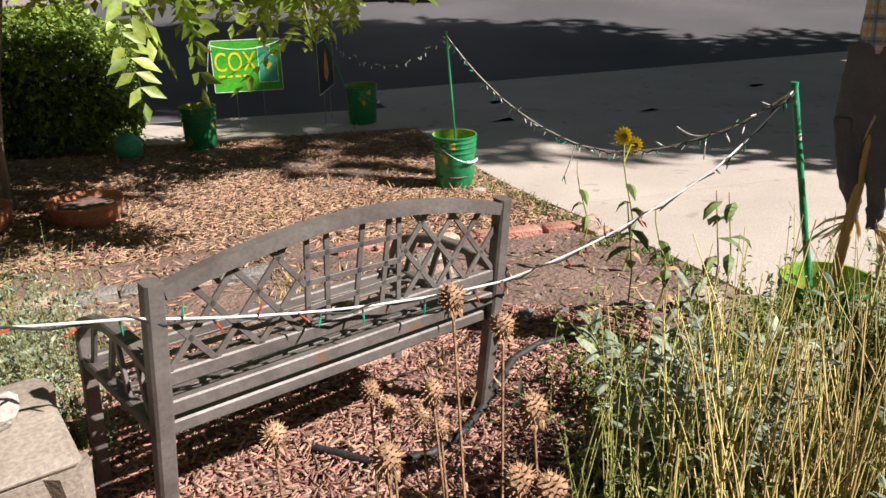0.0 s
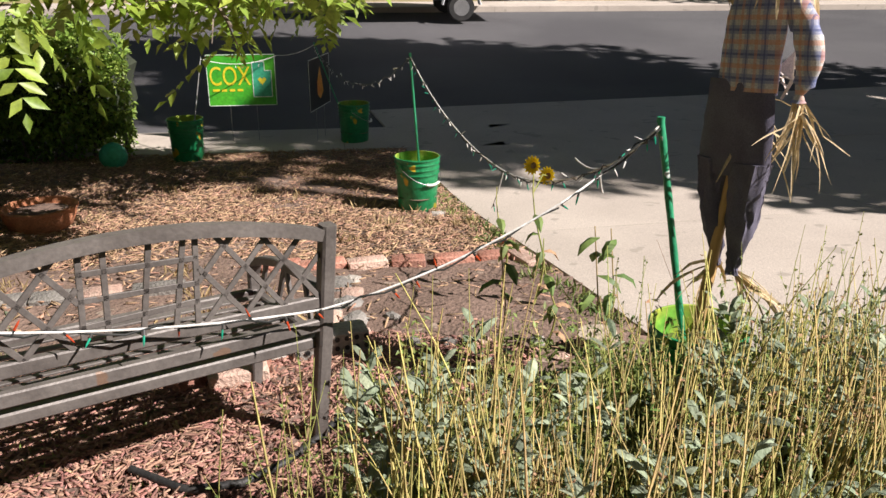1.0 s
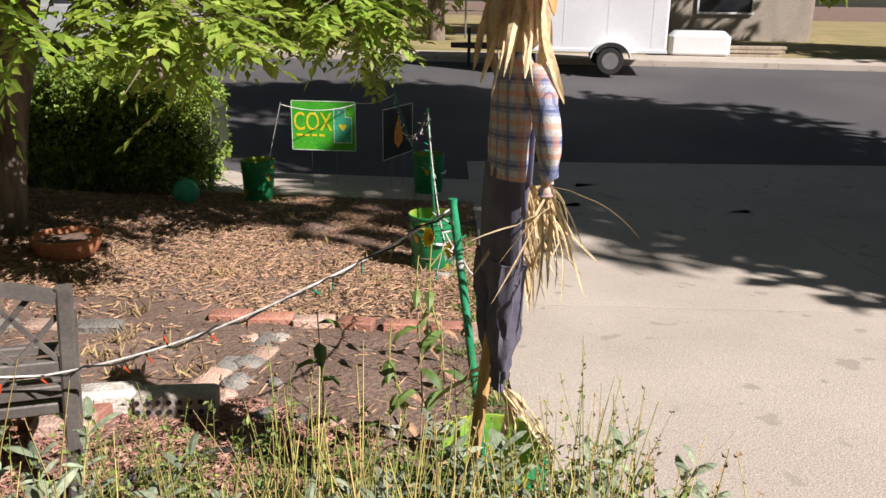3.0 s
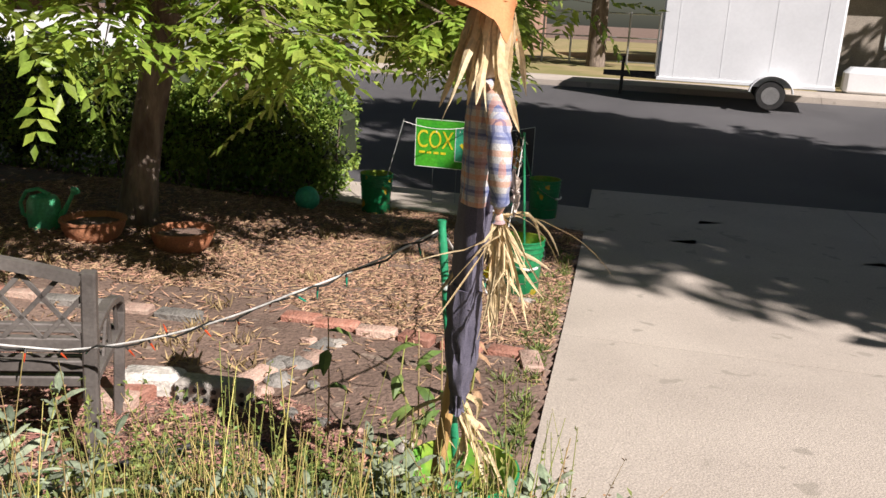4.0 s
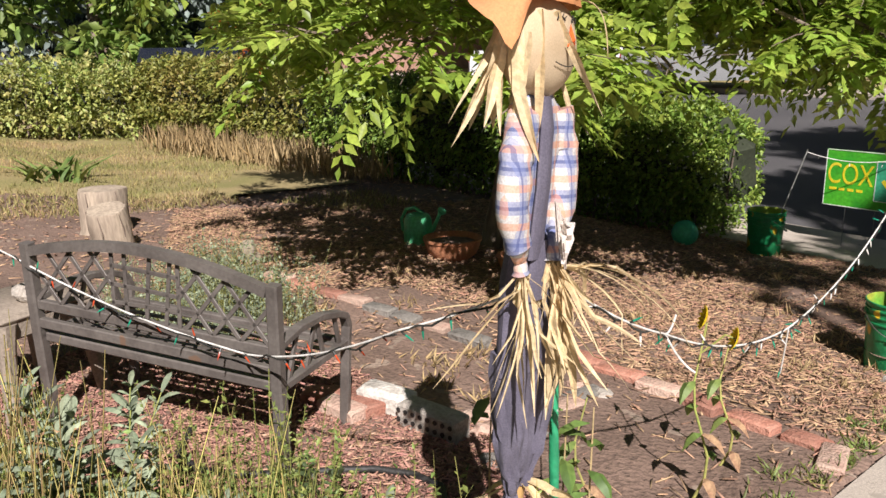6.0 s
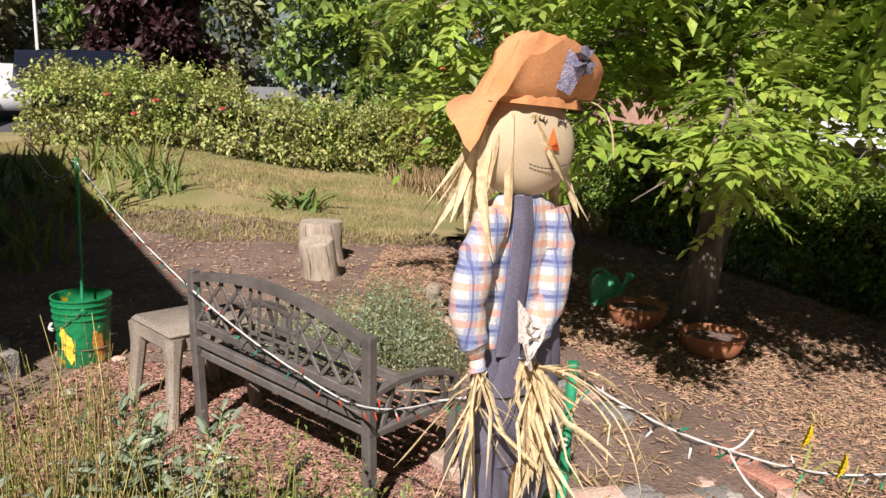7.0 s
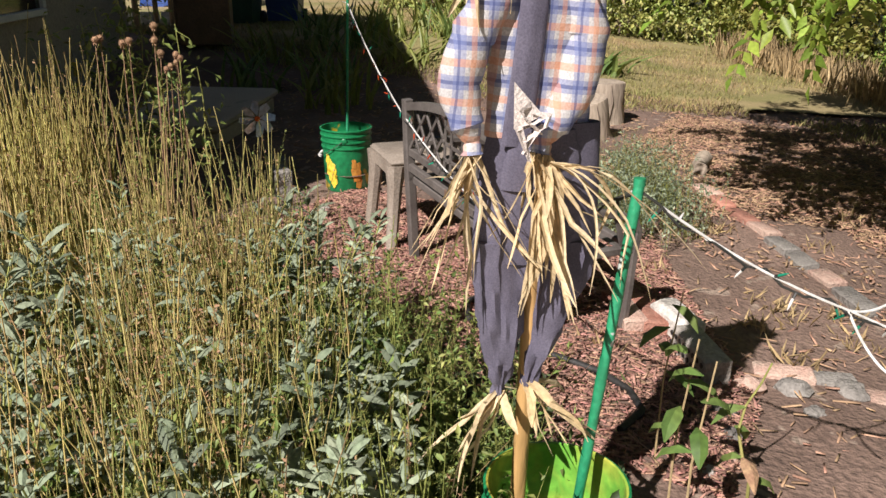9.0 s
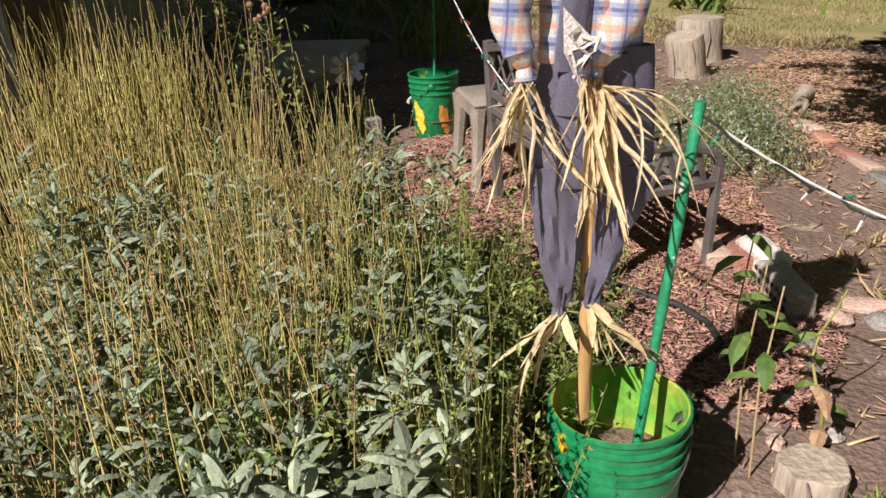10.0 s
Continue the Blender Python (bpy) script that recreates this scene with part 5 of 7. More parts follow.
    b.blob((0, 0, 0), (RX, RY, RZ), "burlap", 0.05, 2.0, 34, 20, m=H)
    face = lambda u, v, lift=0.0: H @ (Vector((RX * math.sin(u) * math.cos(v), -RY * math.cos(u) * math.cos(v), RZ * math.sin(v))) * (1.03 + lift))
    b.add([face(-0.14, 0.0, 0.05), face(0.16, 0.0, 0.05), face(0.02, 0.42, 0.05), face(0.01, 0.13, 0.16)], [(0, 1, 3), (1, 2, 3), (2, 0, 3)], "felt_red")
    for k in range(11):
        u0 = -0.40 + k * 0.08
        f = lambda u: -0.20 - 0.14 * math.cos(u * 2.6)
        b.tube([face(u0, f(u0), 0.02), face(u0 + 0.05, f(u0 + 0.05), 0.02)], 0.0011, "thread", 5)
    for c in (-0.27, 0.29):
        arc = [face(c + 0.12 * math.cos(a), 0.46 + 0.09 * math.sin(a), 0.02) for a in np.linspace(0.1, math.pi - 0.1, 10)]
        b.tube(arc, 0.0015, "thread", 5)
        for q in (1, 3, 5, 7):
            b.tube([arc[q], face(c + 0.18 * math.cos(0.1 + q * 0.3), 0.50 + 0.11 * math.sin(0.1 + q * 0.3), 0.06)], 0.0009, "thread", 4)
    # hat: soft lumpy crown; the brim is turned up over the brow and droops in a flap beside the cheek
    turns = [(-180, 0.052, -0.05), (-163, 0.046, -0.088), (-146, 0.028, -0.01), (-122, 0.022, 0.072), (-92, 0.02, 0.094), (-62, 0.026, 0.086), (-32, 0.042, 0.046), (0, 0.05, 0.0), (45, 0.045, -0.012), (90, 0.036, -0.004), (135, 0.046, -0.012), (180, 0.052, -0.05)]

    def brim(a, f, lift=0.0):
        """A point of the brim at angle a (degrees) and share f of its width."""
        k = next(q for q in range(len(turns) - 1) if a <= turns[q + 1][0])
        (a0, o0, z0), (a1, o1, z1) = turns[k], turns[k + 1]
        g = (a - a0) / (a1 - a0)
        g = g * g * (3 - 2 * g)
        out, up = o0 + (o1 - o0) * g, z0 + (z1 - z0) * g
        r = radians(a)
        w = 0.005 * math.sin(7 * r) * f
        grow = out * f ** (0.7 if up > 0.02 else 1.0) + lift
        return Vector(((0.114 + grow) * math.cos(r), 0.008 + (0.058 + grow) * math.sin(r), 1.474 + 0.05 * math.cos(r) * 0.12 + up * f ** 1.25 + w))

    S = 64
    for lift, flip in ((0.0, False), (-0.0035, True)):
        vs = [brim(-180 + 360 * k / S, f, lift) for f in (0, 0.2, 0.4, 0.6, 0.8, 1.0) for k in range(S)]
        fs = [(i * S + k, (i + 1) * S + k, (i + 1) * S + (k + 1) % S, i * S + (k + 1) % S) for i in range(5) for k in range(S)]
        b.add(vs, [f[::-1] for f in fs] if flip else fs, "felt")
    vs = [brim(-180 + 360 * k / S, 1.0, l) for l in (0.0, -0.0035) for k in range(S)]
    b.add(vs, [(k, S + k, S + (k + 1) % S, (k + 1) % S) for k in range(S)], "felt")
    rings = [(0.12, -0.014), (0.104, 0.02), (0.09, 0.045), (0.078, 0.068), (0.07, 0.088), (0.064, 0.1), (0.052, 0.107), (0.034, 0.103), (0.013, 0.094), (0.0, 0.094)]
    vs = []
    for i, (r, z) in enumerate(rings):
        for k in range(S):
            a = 2 * math.pi * k / S
            c_, s_ = math.cos(a), math.sin(a)
            lum = 1 + (0.26 if i > 2 else 0.06) * noise.noise((c_ * 2.4, s_ * 2.4, z * 18)) + 0.1 * noise.noise((c_ * 6, s_ * 6, z * 45))
            vs.append((r * lum * c_ + 0.024 * i / 6, 0.008 + r * 0.53 * lum * s_, 1.474 + z + (0.012 * noise.noise((c_ * 3, s_ * 3, 3)) if i > 4 else 0)))
    b.add(vs, [(i * S + k, i * S + (k + 1) % S, (i + 1) * S + (k + 1) % S, (i + 1) * S + k) for i in range(len(rings) - 1) for k in range(S)], "felt")
    grid = [brim(-94 + 20 * u + 4 * v, 0.25 + 0.62 * v - 0.12 * u, 0.004) for v in (0, 0.33, 0.66, 1) for u in (0, 0.33, 0.66, 1)]
    b.add(grid, [(r * 4 + k, r * 4 + k + 1, r * 4 + k + 5, r * 4 + k + 4) for r in range(3) for k in range(3)], "patch_blue")
    for k in range(7):
        a = k * 0.9
        p = brim(-73, 0.8, 0.007)
        b.ribbon([p, p + Vector((0.012 * math.cos(a), -0.004, 0.012 * math.sin(a))), p + Vector((0.026 * math.cos(a), -0.001, 0.026 * math.sin(a)))], [0.004, 0.009, 0.006], "denim")

    def strand(p, d, ln, w, sag=0.9, curl=0.3):
        """One strip of raffia: it springs out, bends at a crease or two, and hangs."""
        p, d = Vector(p), Vector(d).normalized()
        pts, side = [p], Vector((rnd.uniform(-1, 1), rnd.uniform(-1, 1), rnd.uniform(-0.4, 0.4))).normalized() * curl
        crease = {rnd.randint(2, 4): rnd.uniform(-0.9, 0.9), rnd.randint(5, 7): rnd.uniform(-0.8, 0.8)}
        for k in range(1, 10):
            d = (d + side * 0.12 + Vector((0, 0, -sag * 0.16))).normalized()
            if k in crease:
                d = Matrix.Rotation(crease[k] * curl * 1.6, 3, Vector((rnd.uniform(-1, 1), rnd.uniform(-1, 1), 0.3)).normalized()) @ d
            pts.append(pts[-1] + d * ln / 9)
        b.ribbon(pts, [w * 0.7, w, w * 1.05, w * 0.9, w * 1.1, w, w * 0.95, w * 0.8, w * 0.5, w * 0.1], "raffia", twist=rnd.uniform(-2.5, 2.5))

    # raffia: hair, the bursts at the cuffs and the tied ankles
    for k in range(16):
        a = radians(rnd.choice([rnd.uniform(100, 200), rnd.uniform(150, 215), rnd.uniform(-15, 70)]))
        p = Vector((0.002 + 0.108 * math.cos(a), 0.052 * math.sin(a), 1.425 + rnd.uniform(-0.02, 0.02)))
        strand(p, (0.16 * math.cos(a), 0.2 * math.sin(a), -0.9), rnd.uniform(0.12, 0.22), rnd.uniform(0.006, 0.0105), 0.4, 0.3)
    for u in (-0.85, -0.42):
        strand(face(u, 0.62, 0.05), (0.4 if u > -0.5 else -0.1, -0.15, -1), 0.21, 0.008, 0.2, 0.2)
    strand((0.10, -0.03, 1.475), (0.6, -0.5, 0.5), 0.14, 0.004, 2.6, 0.1)
    for c, n_, out in (((-0.103, -0.044, 1.008), 20, (-0.2, -0.15)), ((0.018, -0.048, 1.012), 24, (0.05, -0.25))):
        for k in range(n_):
            wide = 0.95 if k % 3 == 0 else 0.4
            d = Vector((out[0] + rnd.uniform(-wide, wide), out[1] + rnd.uniform(-wide, wide * 0.7), rnd.uniform(-1.25, -0.35)))
            strand(Vector(c) + Vector((rnd.uniform(-0.014, 0.014), rnd.uniform(-0.012, 0.012), 0)), d, rnd.uniform(0.12, 0.3), rnd.uniform(0.0018, 0.0065), rnd.uniform(0.35, 1.1), 0.65)
    for k in range(12):
        strand((0.03 + rnd.uniform(-0.02, 0.03), -0.05, 0.97), (rnd.uniform(-0.3, 0.3), -0.15, -1), rnd.uniform(0.18, 0.28), rnd.uniform(0.005, 0.010), 0.1, 0.15)
    for k in range(7):
        strand((0.03, -0.06, 1.0), (rnd.uniform(0.2, 1.0), rnd.uniform(-0.9, -0.2), rnd.uniform(-0.1, 0.35)), rnd.uniform(0.18, 0.34), rnd.uniform(0.002, 0.004), rnd.uniform(1.0, 1.9), 0.7)
    for c, side in (((0.016, 0, 0.525), -1), ((0.079, 0, 0.54), 1)):
        for k in range(11):
            d = Vector((side * rnd.uniform(-0.1, 1.2), rnd.uniform(-0.8, 0.5), rnd.uniform(-0.75, -0.1)))
            strand(Vector(c) + Vector((rnd.uniform(-0.008, 0.008), rnd.uniform(-0.008, 0.008), 0)), d, rnd.uniform(0.08, 0.24), rnd.uniform(0.004, 0.010), rnd.uniform(0.0, 0.9), 0.45)
    o = b.ob("scarecrow")
    o.matrix_world = Matrix.Translation((1.585, 2.549, 0)) @ Matrix.Rotation(radians(4.4), 4, Vector((-0.93, -0.37, 0))) @ pose(0, 0, 0, 0, 0, 135)
    return tagged(o, "small scarecrow with orange felt hat, plaid shirt and straw cuffs", "scarecrow")


scarecrow()
b = MB()
pts = [(0, 0, 0), (0.02, 0.012, 0.22), (0.042, 0.025, 0.47), (0.065, 0.035, 0.72)]
b.tube(pts, [0.0165, 0.017, 0.016, 0.014], "wood_new", 12)
o = b.ob("wooden_stake")
o.matrix_world = pose(1.465, 2.61, 0.11)
tagged(o, "round light wooden stake set in the green bucket", "stake")


# ---------------------------------------------------------------- small things in the yard
def sunflower(x, y, h, heads, dry=True):
    t = thing("sunflower", "withered sunflower plant with small yellow heads", "plant", "sunflowers by the driveway")
    b = MB()
    z0 = gz(x, y)
    pts = [(x + 0.03 * math.sin(k * 0.7), y + 0.025 * math.sin(k * 1.1), z0 + h * k / 7) for k in range(8)]
    b.tube(pts, [0.005 - 0.0004 * k for k in range(8)], "stalk_green", 6)
    b.ob("stem", t)
    for k in range(6):
        f = 0.2 + 0.12 * k
        p = Vector(pts[min(7, int(f * 7))])
        a = k * 2.3
        d = Vector((math.cos(a), math.sin(a), 0.1))
        bb = MB()
        ln = 0.08 if k % 2 else 0.06
        bb.ribbon([p, p + d * ln * 0.4, p + d * ln * 0.75 + Vector((0, 0, -0.02)), p + d * ln + Vector((0, 0, -0.06))], [0.004, 0.02, 0.018, 0.002], "leaf_weed" if k % 3 else "seed", d.cross(Vector((0, 0, 1))))
        bb.ob("leaf", t)
    top = Vector(pts[-1])
    for dx, dy, dz in heads:
        c = top + Vector((dx, dy, dz))
        bb = MB()
        bb.tube([pts[-2], top.lerp(c, 0.6), c], 0.003, "stalk_green", 5)
        face_d = Vector((-0.35, -0.8, 0.25)).normalized()
        m = Matrix.Translation(c) @ face_d.to_track_quat("Z", "Y").to_matrix().to_4x4()
        bb.lathe([(0.0, -0.006), (0.012, -0.004), (0.014, 0.003), (0.008, 0.008), (0.0, 0.009)], "seed", 12, m=m)
        for k in range(14):
            a = 2 * math.pi * k / 14
            r0, r1 = m @ Vector((0.011 * math.cos(a), 0.011 * math.sin(a), 0.002)), m @ Vector((0.04 * math.cos(a), 0.04 * math.sin(a), 0.016))
            bb.ribbon([r0, r0.lerp(r1, 0.5), r1], [0.004, 0.009, 0.002], "petal_yellow", m.to_3x3() @ Vector((-math.sin(a), math.cos(a), 0)))
        bb.ob("flower_head", t, "yellow petals round a brown disc")


sunflower(0.86, 3.47, 0.57, [(0.0, 0.0, 0.03), (0.05, 0.08, -0.03)])
sunflower(0.66, 3.70, 0.46, [])
sunflower(0.98, 3.02, 0.42, [])
for x, y, h in ((1.16, 2.88, 0.52), (1.21, 2.93, 0.5), (0.86, 2.78, 0.5)):
    t = thing("dry_plant", "thin straw coloured stem with a few broad leaves", "plant", "dry stems by the stones")
    b = MB()
    b.tube([(x, y, -0.02), (x + 0.01, y, h * 0.5), (x - 0.02, y + 0.02, h)], [0.003, 0.0028, 0.002], "straw_grass", 6)
    b.ob("stem", t)
    for k in range(4):
        a, z = k * 2.0 + x * 9, h * (0.55 + 0.13 * k)
        d = Vector((math.cos(a), math.sin(a), 0.1))
        p = Vector((x, y, z))
        b = MB()
        b.ribbon([p, p + d * 0.035, p + d * 0.07 + Vector((0, 0, -0.025)), p + d * 0.085 + Vector((0, 0, -0.06))], [0.003, 0.02, 0.018, 0.002], "leaf_weed", d.cross(Vector((0, 0, 1))))
        b.ob("leaf", t)


def rock_piece(name, label, x, y, size, material, heading=0.0, seed=1.0, sink=0.35, group="", z=None):
    b = MB()
    b.blob((0, 0, 0), [s / 2 for s in size], material, 0.45, seed, 12, 8)
    o = b.ob(name)
    o.matrix_world = pose(x, y, (gz(x, y) if z is None else z) + size[2] * (0.5 - sink), 0, 0, heading)
    return tagged(o, label, "rock", group)


def brick_ob(x, y, heading, material, size=(0.2, 0.095, 0.06), tilt=0.0, group="bricks edging the yard bed", label="weathered reddish brick half sunk in the soil", z=0.012):
    key = (material, size)
    if key not in brick_ob.made:
        b = MB()
        b.box((0, 0, 0), size, material, bev=0.007)
        b.v = [(px + 0.004 * noise.noise((px * 30, py * 30, pz * 30)), py + 0.004 * noise.noise((px * 31, py * 29, pz * 30 + 4)), pz + 0.003 * noise.noise((px * 25, py * 25, pz * 30 + 9))) for px, py, pz in b.v]
        brick_ob.made[key] = b.mesh("brick")
    o = new("brick", brick_ob.made[key])
    o.matrix_world = pose(x, y, gz(x, y) + z, tilt, 0, heading)
    return tagged(o, label, "brick", group)


brick_ob.made = {}
# rows of edging
def row(p, q, n, kinds_, jitter=0.02, z=0.006):
    for k in range(n):
        f = (k + 0.5) / n
        x, y = p[0] + (q[0] - p[0]) * f + rb.uniform(-jitter, jitter), p[1] + (q[1] - p[1]) * f + rb.uniform(-jitter, jitter)
        brick_ob(x, y, math.degrees(math.atan2(q[1] - p[1], q[0] - p[0])) + rb.uniform(-9, 9), rb.choice(kinds_), rb.choice([(0.2, 0.095, 0.06), (0.17, 0.1, 0.055), (0.23, 0.09, 0.06)]), rb.uniform(-5, 5), z=z)


row((-2.15, 2.3), (-0.75, 3.3), 8, ["pink_stone", "pink_stone", "grey_stone", "brick"])
row((-0.55, 3.65), (0.62, 4.2), 6, ["brick", "pink_stone"])
row((0.62, 4.2), (0.78, 4.05), 1, ["pink_stone"])
row((0.12, 2.95), (-0.02, 3.55), 4, ["white_stone", "grey_stone", "pink_stone"], 0.04, -0.014)
for x, y, h, m_ in ((-0.02, 2.55, 20, "brick"), (-0.12, 2.42, 70, "brick"), (0.02, 2.46, 35, "pink_stone")):
    brick_ob(x, y, h, m_, label="red brick lying under the bench end", z=0.03)
for k, (x, y, s, m_) in enumerate([(-0.02, 3.58, 0.13, "white_stone"), (0.1, 3.25, 0.16, "grey_stone"), (0.2, 3.08, 0.15, "grey_stone"), (0.27, 2.95, 0.14, "pink_stone"), (0.33, 3.15, 0.1, "grey_stone"), (-0.12, 3.5, 0.12, "pink_stone"), (0.62, 2.95, 0.1, "grey_stone"), (0.75, 3.0, 0.09, "pink_stone"), (0.95, 3.05, 0.1, "white_stone"), (0.85, 2.92, 0.08, "white_stone"), (1.05, 2.95, 0.08, "pink_stone"), (-0.05, 5.12, 0.14, "white_stone"), (0.5, 2.9, 0.12, "grey_stone"), (-1.05, 0.62, 0.1, "pink_stone"), (-0.55, 0.62, 0.12, "white_stone")]):
    rock_piece("stone", "rough pale stone half sunk in the soil", x, y, (s * 0.8, s * 0.6, s * 0.38), m_, k * 37, k * 1.9, group="stones in the yard")


def core_block(x, y, z, heading):
    """A white perforated block lying on its side."""
    t = thing("perforated_block", "whitewashed perforated clay block on the ground", "block", "", pose(x, y, z, 0, 0, heading))
    b = MB()
    b.box((0, 0, 0.04), (0.28, 0.1, 0.1), "white_stone", bev=0.01)
    b.ob("body", t)
    # black discs on the face paint the shade of the holes
    for r in range(2):
        for k in range(8):
            b = MB()
            for s in (-1,):
                b.lathe([(0.0095, 0.0), (0.0095, 0.003), (0.0, 0.003)], "rubber", 10, m=pose(-0.125 + k * 0.036, s * 0.0535, 0.03 + r * 0.036, 90, 0, 0))
            b.ob("hole", t)


core_block(0.22, 2.77, -0.01, 35)
b = MB()
b.box((0, 0, 0.045), (0.24, 0.11, 0.1), "white_block", bev=0.02)
b.v = [(x + 0.012 * noise.noise((x * 14, y * 14, z * 14)), y + 0.012 * noise.noise((x * 14 + 5, y * 14, z * 14)), z + 0.01 * noise.noise((x * 14, y * 14, z * 14 + 8))) for x, y, z in b.v]
o = b.ob("white_block")
o.matrix_world = pose(0.0, 2.64, -0.01, 0, 0, 40)
tagged(o, "chipped whitewashed block lying beside the red bricks", "block")
t = thing("fallen_log", "pale weathered piece of log lying on the soil", "log", "", pose(-2.62, 2.2, gz(-2.62, 2.2) + 0.04, 0, 0, 190))
b = MB()
b.tube([(-0.17, 0, 0), (-0.08, 0.01, 0.005), (0.05, 0.0, 0.0), (0.17, -0.015, 0.006)], [0.046, 0.05, 0.047, 0.052], "cut_wood", 14)
b.v = [(x, y + 0.01 * noise.noise((x * 12, y * 25, z * 25)), z + 0.01 * noise.noise((x * 12, y * 25, z * 25 + 5))) for x, y, z in b.v]
b.ob("wood", t)


def lathe_ob(name, prof, material, label, category, x, y, heading=0, tilt=0, wob=0.02, group="", dz=0.0):
    t = thing(name, label, category, group, pose(x, y, gz(x, y) + dz, tilt, 0, heading))
    b = MB()
    b.lathe(prof, material, 32, wob=wob)
    b.ob("body", t)
    return t


for x, y in ((-2.60, 3.63), (-2.2, 4.06)):
    t = lathe_ob("terracotta_bowl", [(0.0, 0.0), (0.12, 0.0), (0.175, 0.04), (0.2, 0.1), (0.205, 0.135), (0.215, 0.14), (0.215, 0.155), (0.195, 0.157), (0.18, 0.12), (0.0, 0.1)], "terracotta", "wide terracotta bowl planter with dry soil", "planter", x, y, 0, 0, 0.03, "terracotta bowls by the tree", -0.01)
    b = MB()
    b.lathe([(0.185, 0.118), (0.09, 0.13), (0.0, 0.126)], "soil", 20, wob=0.2)
    b.ob("soil_fill", t)


def watering_can(x, y, heading):
    t = thing("watering_can", "green plastic watering can standing by the tree", "watering can", "", pose(x, y, gz(x, y), 0, 0, heading))
    b = MB()
    b.lathe([(0.0, 0.0), (0.1, 0.0), (0.108, 0.02), (0.112, 0.1), (0.104, 0.19), (0.085, 0.225), (0.05, 0.235), (0.045, 0.23), (0.0, 0.21)], "can_green", 30)
    b.ob("body", t)
    b = MB()
    b.tube([(0.09, 0, 0.06), (0.15, 0, 0.13), (0.19, 0, 0.2), (0.22, 0, 0.255)], [0.024, 0.018, 0.014, 0.013], "can_green", 12)
    s = b.ob("spout", t)
    b = MB()
    b.lathe([(0.012, -0.01), (0.016, 0.0), (0.034, 0.03), (0.034, 0.036), (0.0, 0.042)], "can_green", 16, m=pose(0.222, 0, 0.258, 0, 40, 0))
    b.ob("rose", s, "pale green sprinkler rose")
    b = MB()
    b.tube([(-0.1, 0, 0.05), (-0.16, 0, 0.09), (-0.17, 0, 0.17), (-0.12, 0, 0.25), (-0.03, 0, 0.275), (0.05, 0, 0.24)], 0.013, "can_green", 10)
    b.ob("handle", t)


watering_can(-2.97, 3.46, 35)
b = MB()
b.blob((0, 0, 0.1), (0.11, 0.11, 0.11), "sign_teal", 0.05, 4, 18, 12)
b.lathe([(0.07, 0.0), (0.06, 0.02), (0.0, 0.02)], "terracotta", 14)
o = b.ob("glass_globe")
o.matrix_world = pose(-2.98, 5.76, gz(-2.98, 5.76))
tagged(o, "teal and yellow garden globe under the hedge", "ornament")


def log_stump(x, y, r, h, tilt, heading, label, lean=0.0):
    t = thing("tree_stump", label, "stump", "cut stumps", pose(x, y, gz(x, y) - 0.02, tilt, lean, heading))
    b = MB()
    b.lathe([(r * 1.12, 0.0), (r * 1.02, h * 0.15), (r, h * 0.5), (r * 0.97, h * 0.96), (r * 0.93, h), (0.0, h * 1.005)], "cut_wood", 26, wob=0.16)
    b.ob("wood", t)
    for k in range(5):
        a = k * 1.3 + 0.4
        b = MB()
        b.tube([(r * 1.0 * math.cos(a), r * 1.0 * math.sin(a), h * 0.2), (r * 1.005 * math.cos(a + 0.1), r * 1.005 * math.sin(a + 0.1), h * 0.6), (r * 0.97 * math.cos(a), r * 0.97 * math.sin(a), h * 0.97)], [0.002, 0.006, 0.003], "bark", 5)
        b.ob("crack", t)


log_stump(-3.15, 1.27, 0.14, 0.33, 8, 20, "grey cut log standing on end with cracks", 10)
log_stump(-3.78, 1.13, 0.18, 0.36, 0, 80, "weathered grey tree stump behind a log")
log_stump(1.165, 3.06, 0.08, 0.085, 0, 40, "small grey cut stump beside the green bucket")

b = MB()
hose = [(0.80, 2.66), (0.66, 2.69), (0.56, 2.62), (0.49, 2.5), (0.46, 2.34), (0.44, 2.2), (0.40, 2.05), (0.33, 1.93), (0.2, 1.86), (0.0, 1.9)]
P = []
for k in np.linspace(0, len(hose) - 1, 60):
    i = min(int(k), len(hose) - 2)
    f = k - i
    x, y = hose[i][0] * (1 - f) + hose[i + 1][0] * f, hose[i][1] * (1 - f) + hose[i + 1][1] * f
    P.append((x, y, gz(x, y) + 0.022))
b.tube(P, 0.012, "rubber", 10)
tagged(b.ob("hose"), "black rubber garden hose lying on the mulch", "hose")


def pinwheel(x, y):
    t = thing("pinwheel", "shiny silver and blue pinwheel on a stick", "pinwheel", "", pose(x, y, gz(x, y), 0, 0, 130))
    b = MB()
    b.tube([(0, 0, -0.02), (0, 0, 0.42)], 0.004, "white_plastic", 8)
    b.ob("stick", t)
    for k in range(8):
        a = 2 * math.pi * k / 8
        ca, sa = math.cos(a), math.sin(a)
        P_ = lambda r, s, d: (r * ca - s * sa, -0.015 - d, 0.42 + r * sa + s * ca)
        b = MB()
        b.add([P_(0.012, 0, 0), P_(0.06, 0.035, 0.0), P_(0.105, 0.02, 0.012), P_(0.1, -0.012, 0.03), P_(0.05, -0.012, 0.022)], [(0, 1, 4), (1, 2, 3, 4)], "foil" if k % 2 else "foil_blue")
        b.ob("vane", t)
    b = MB()
    b.lathe([(0.016, 0), (0.012, 0.012), (0.0, 0.014)], "felt_red", 12, m=pose(0, -0.02, 0.42, 90, 0, 0))
    b.ob("hub", t)


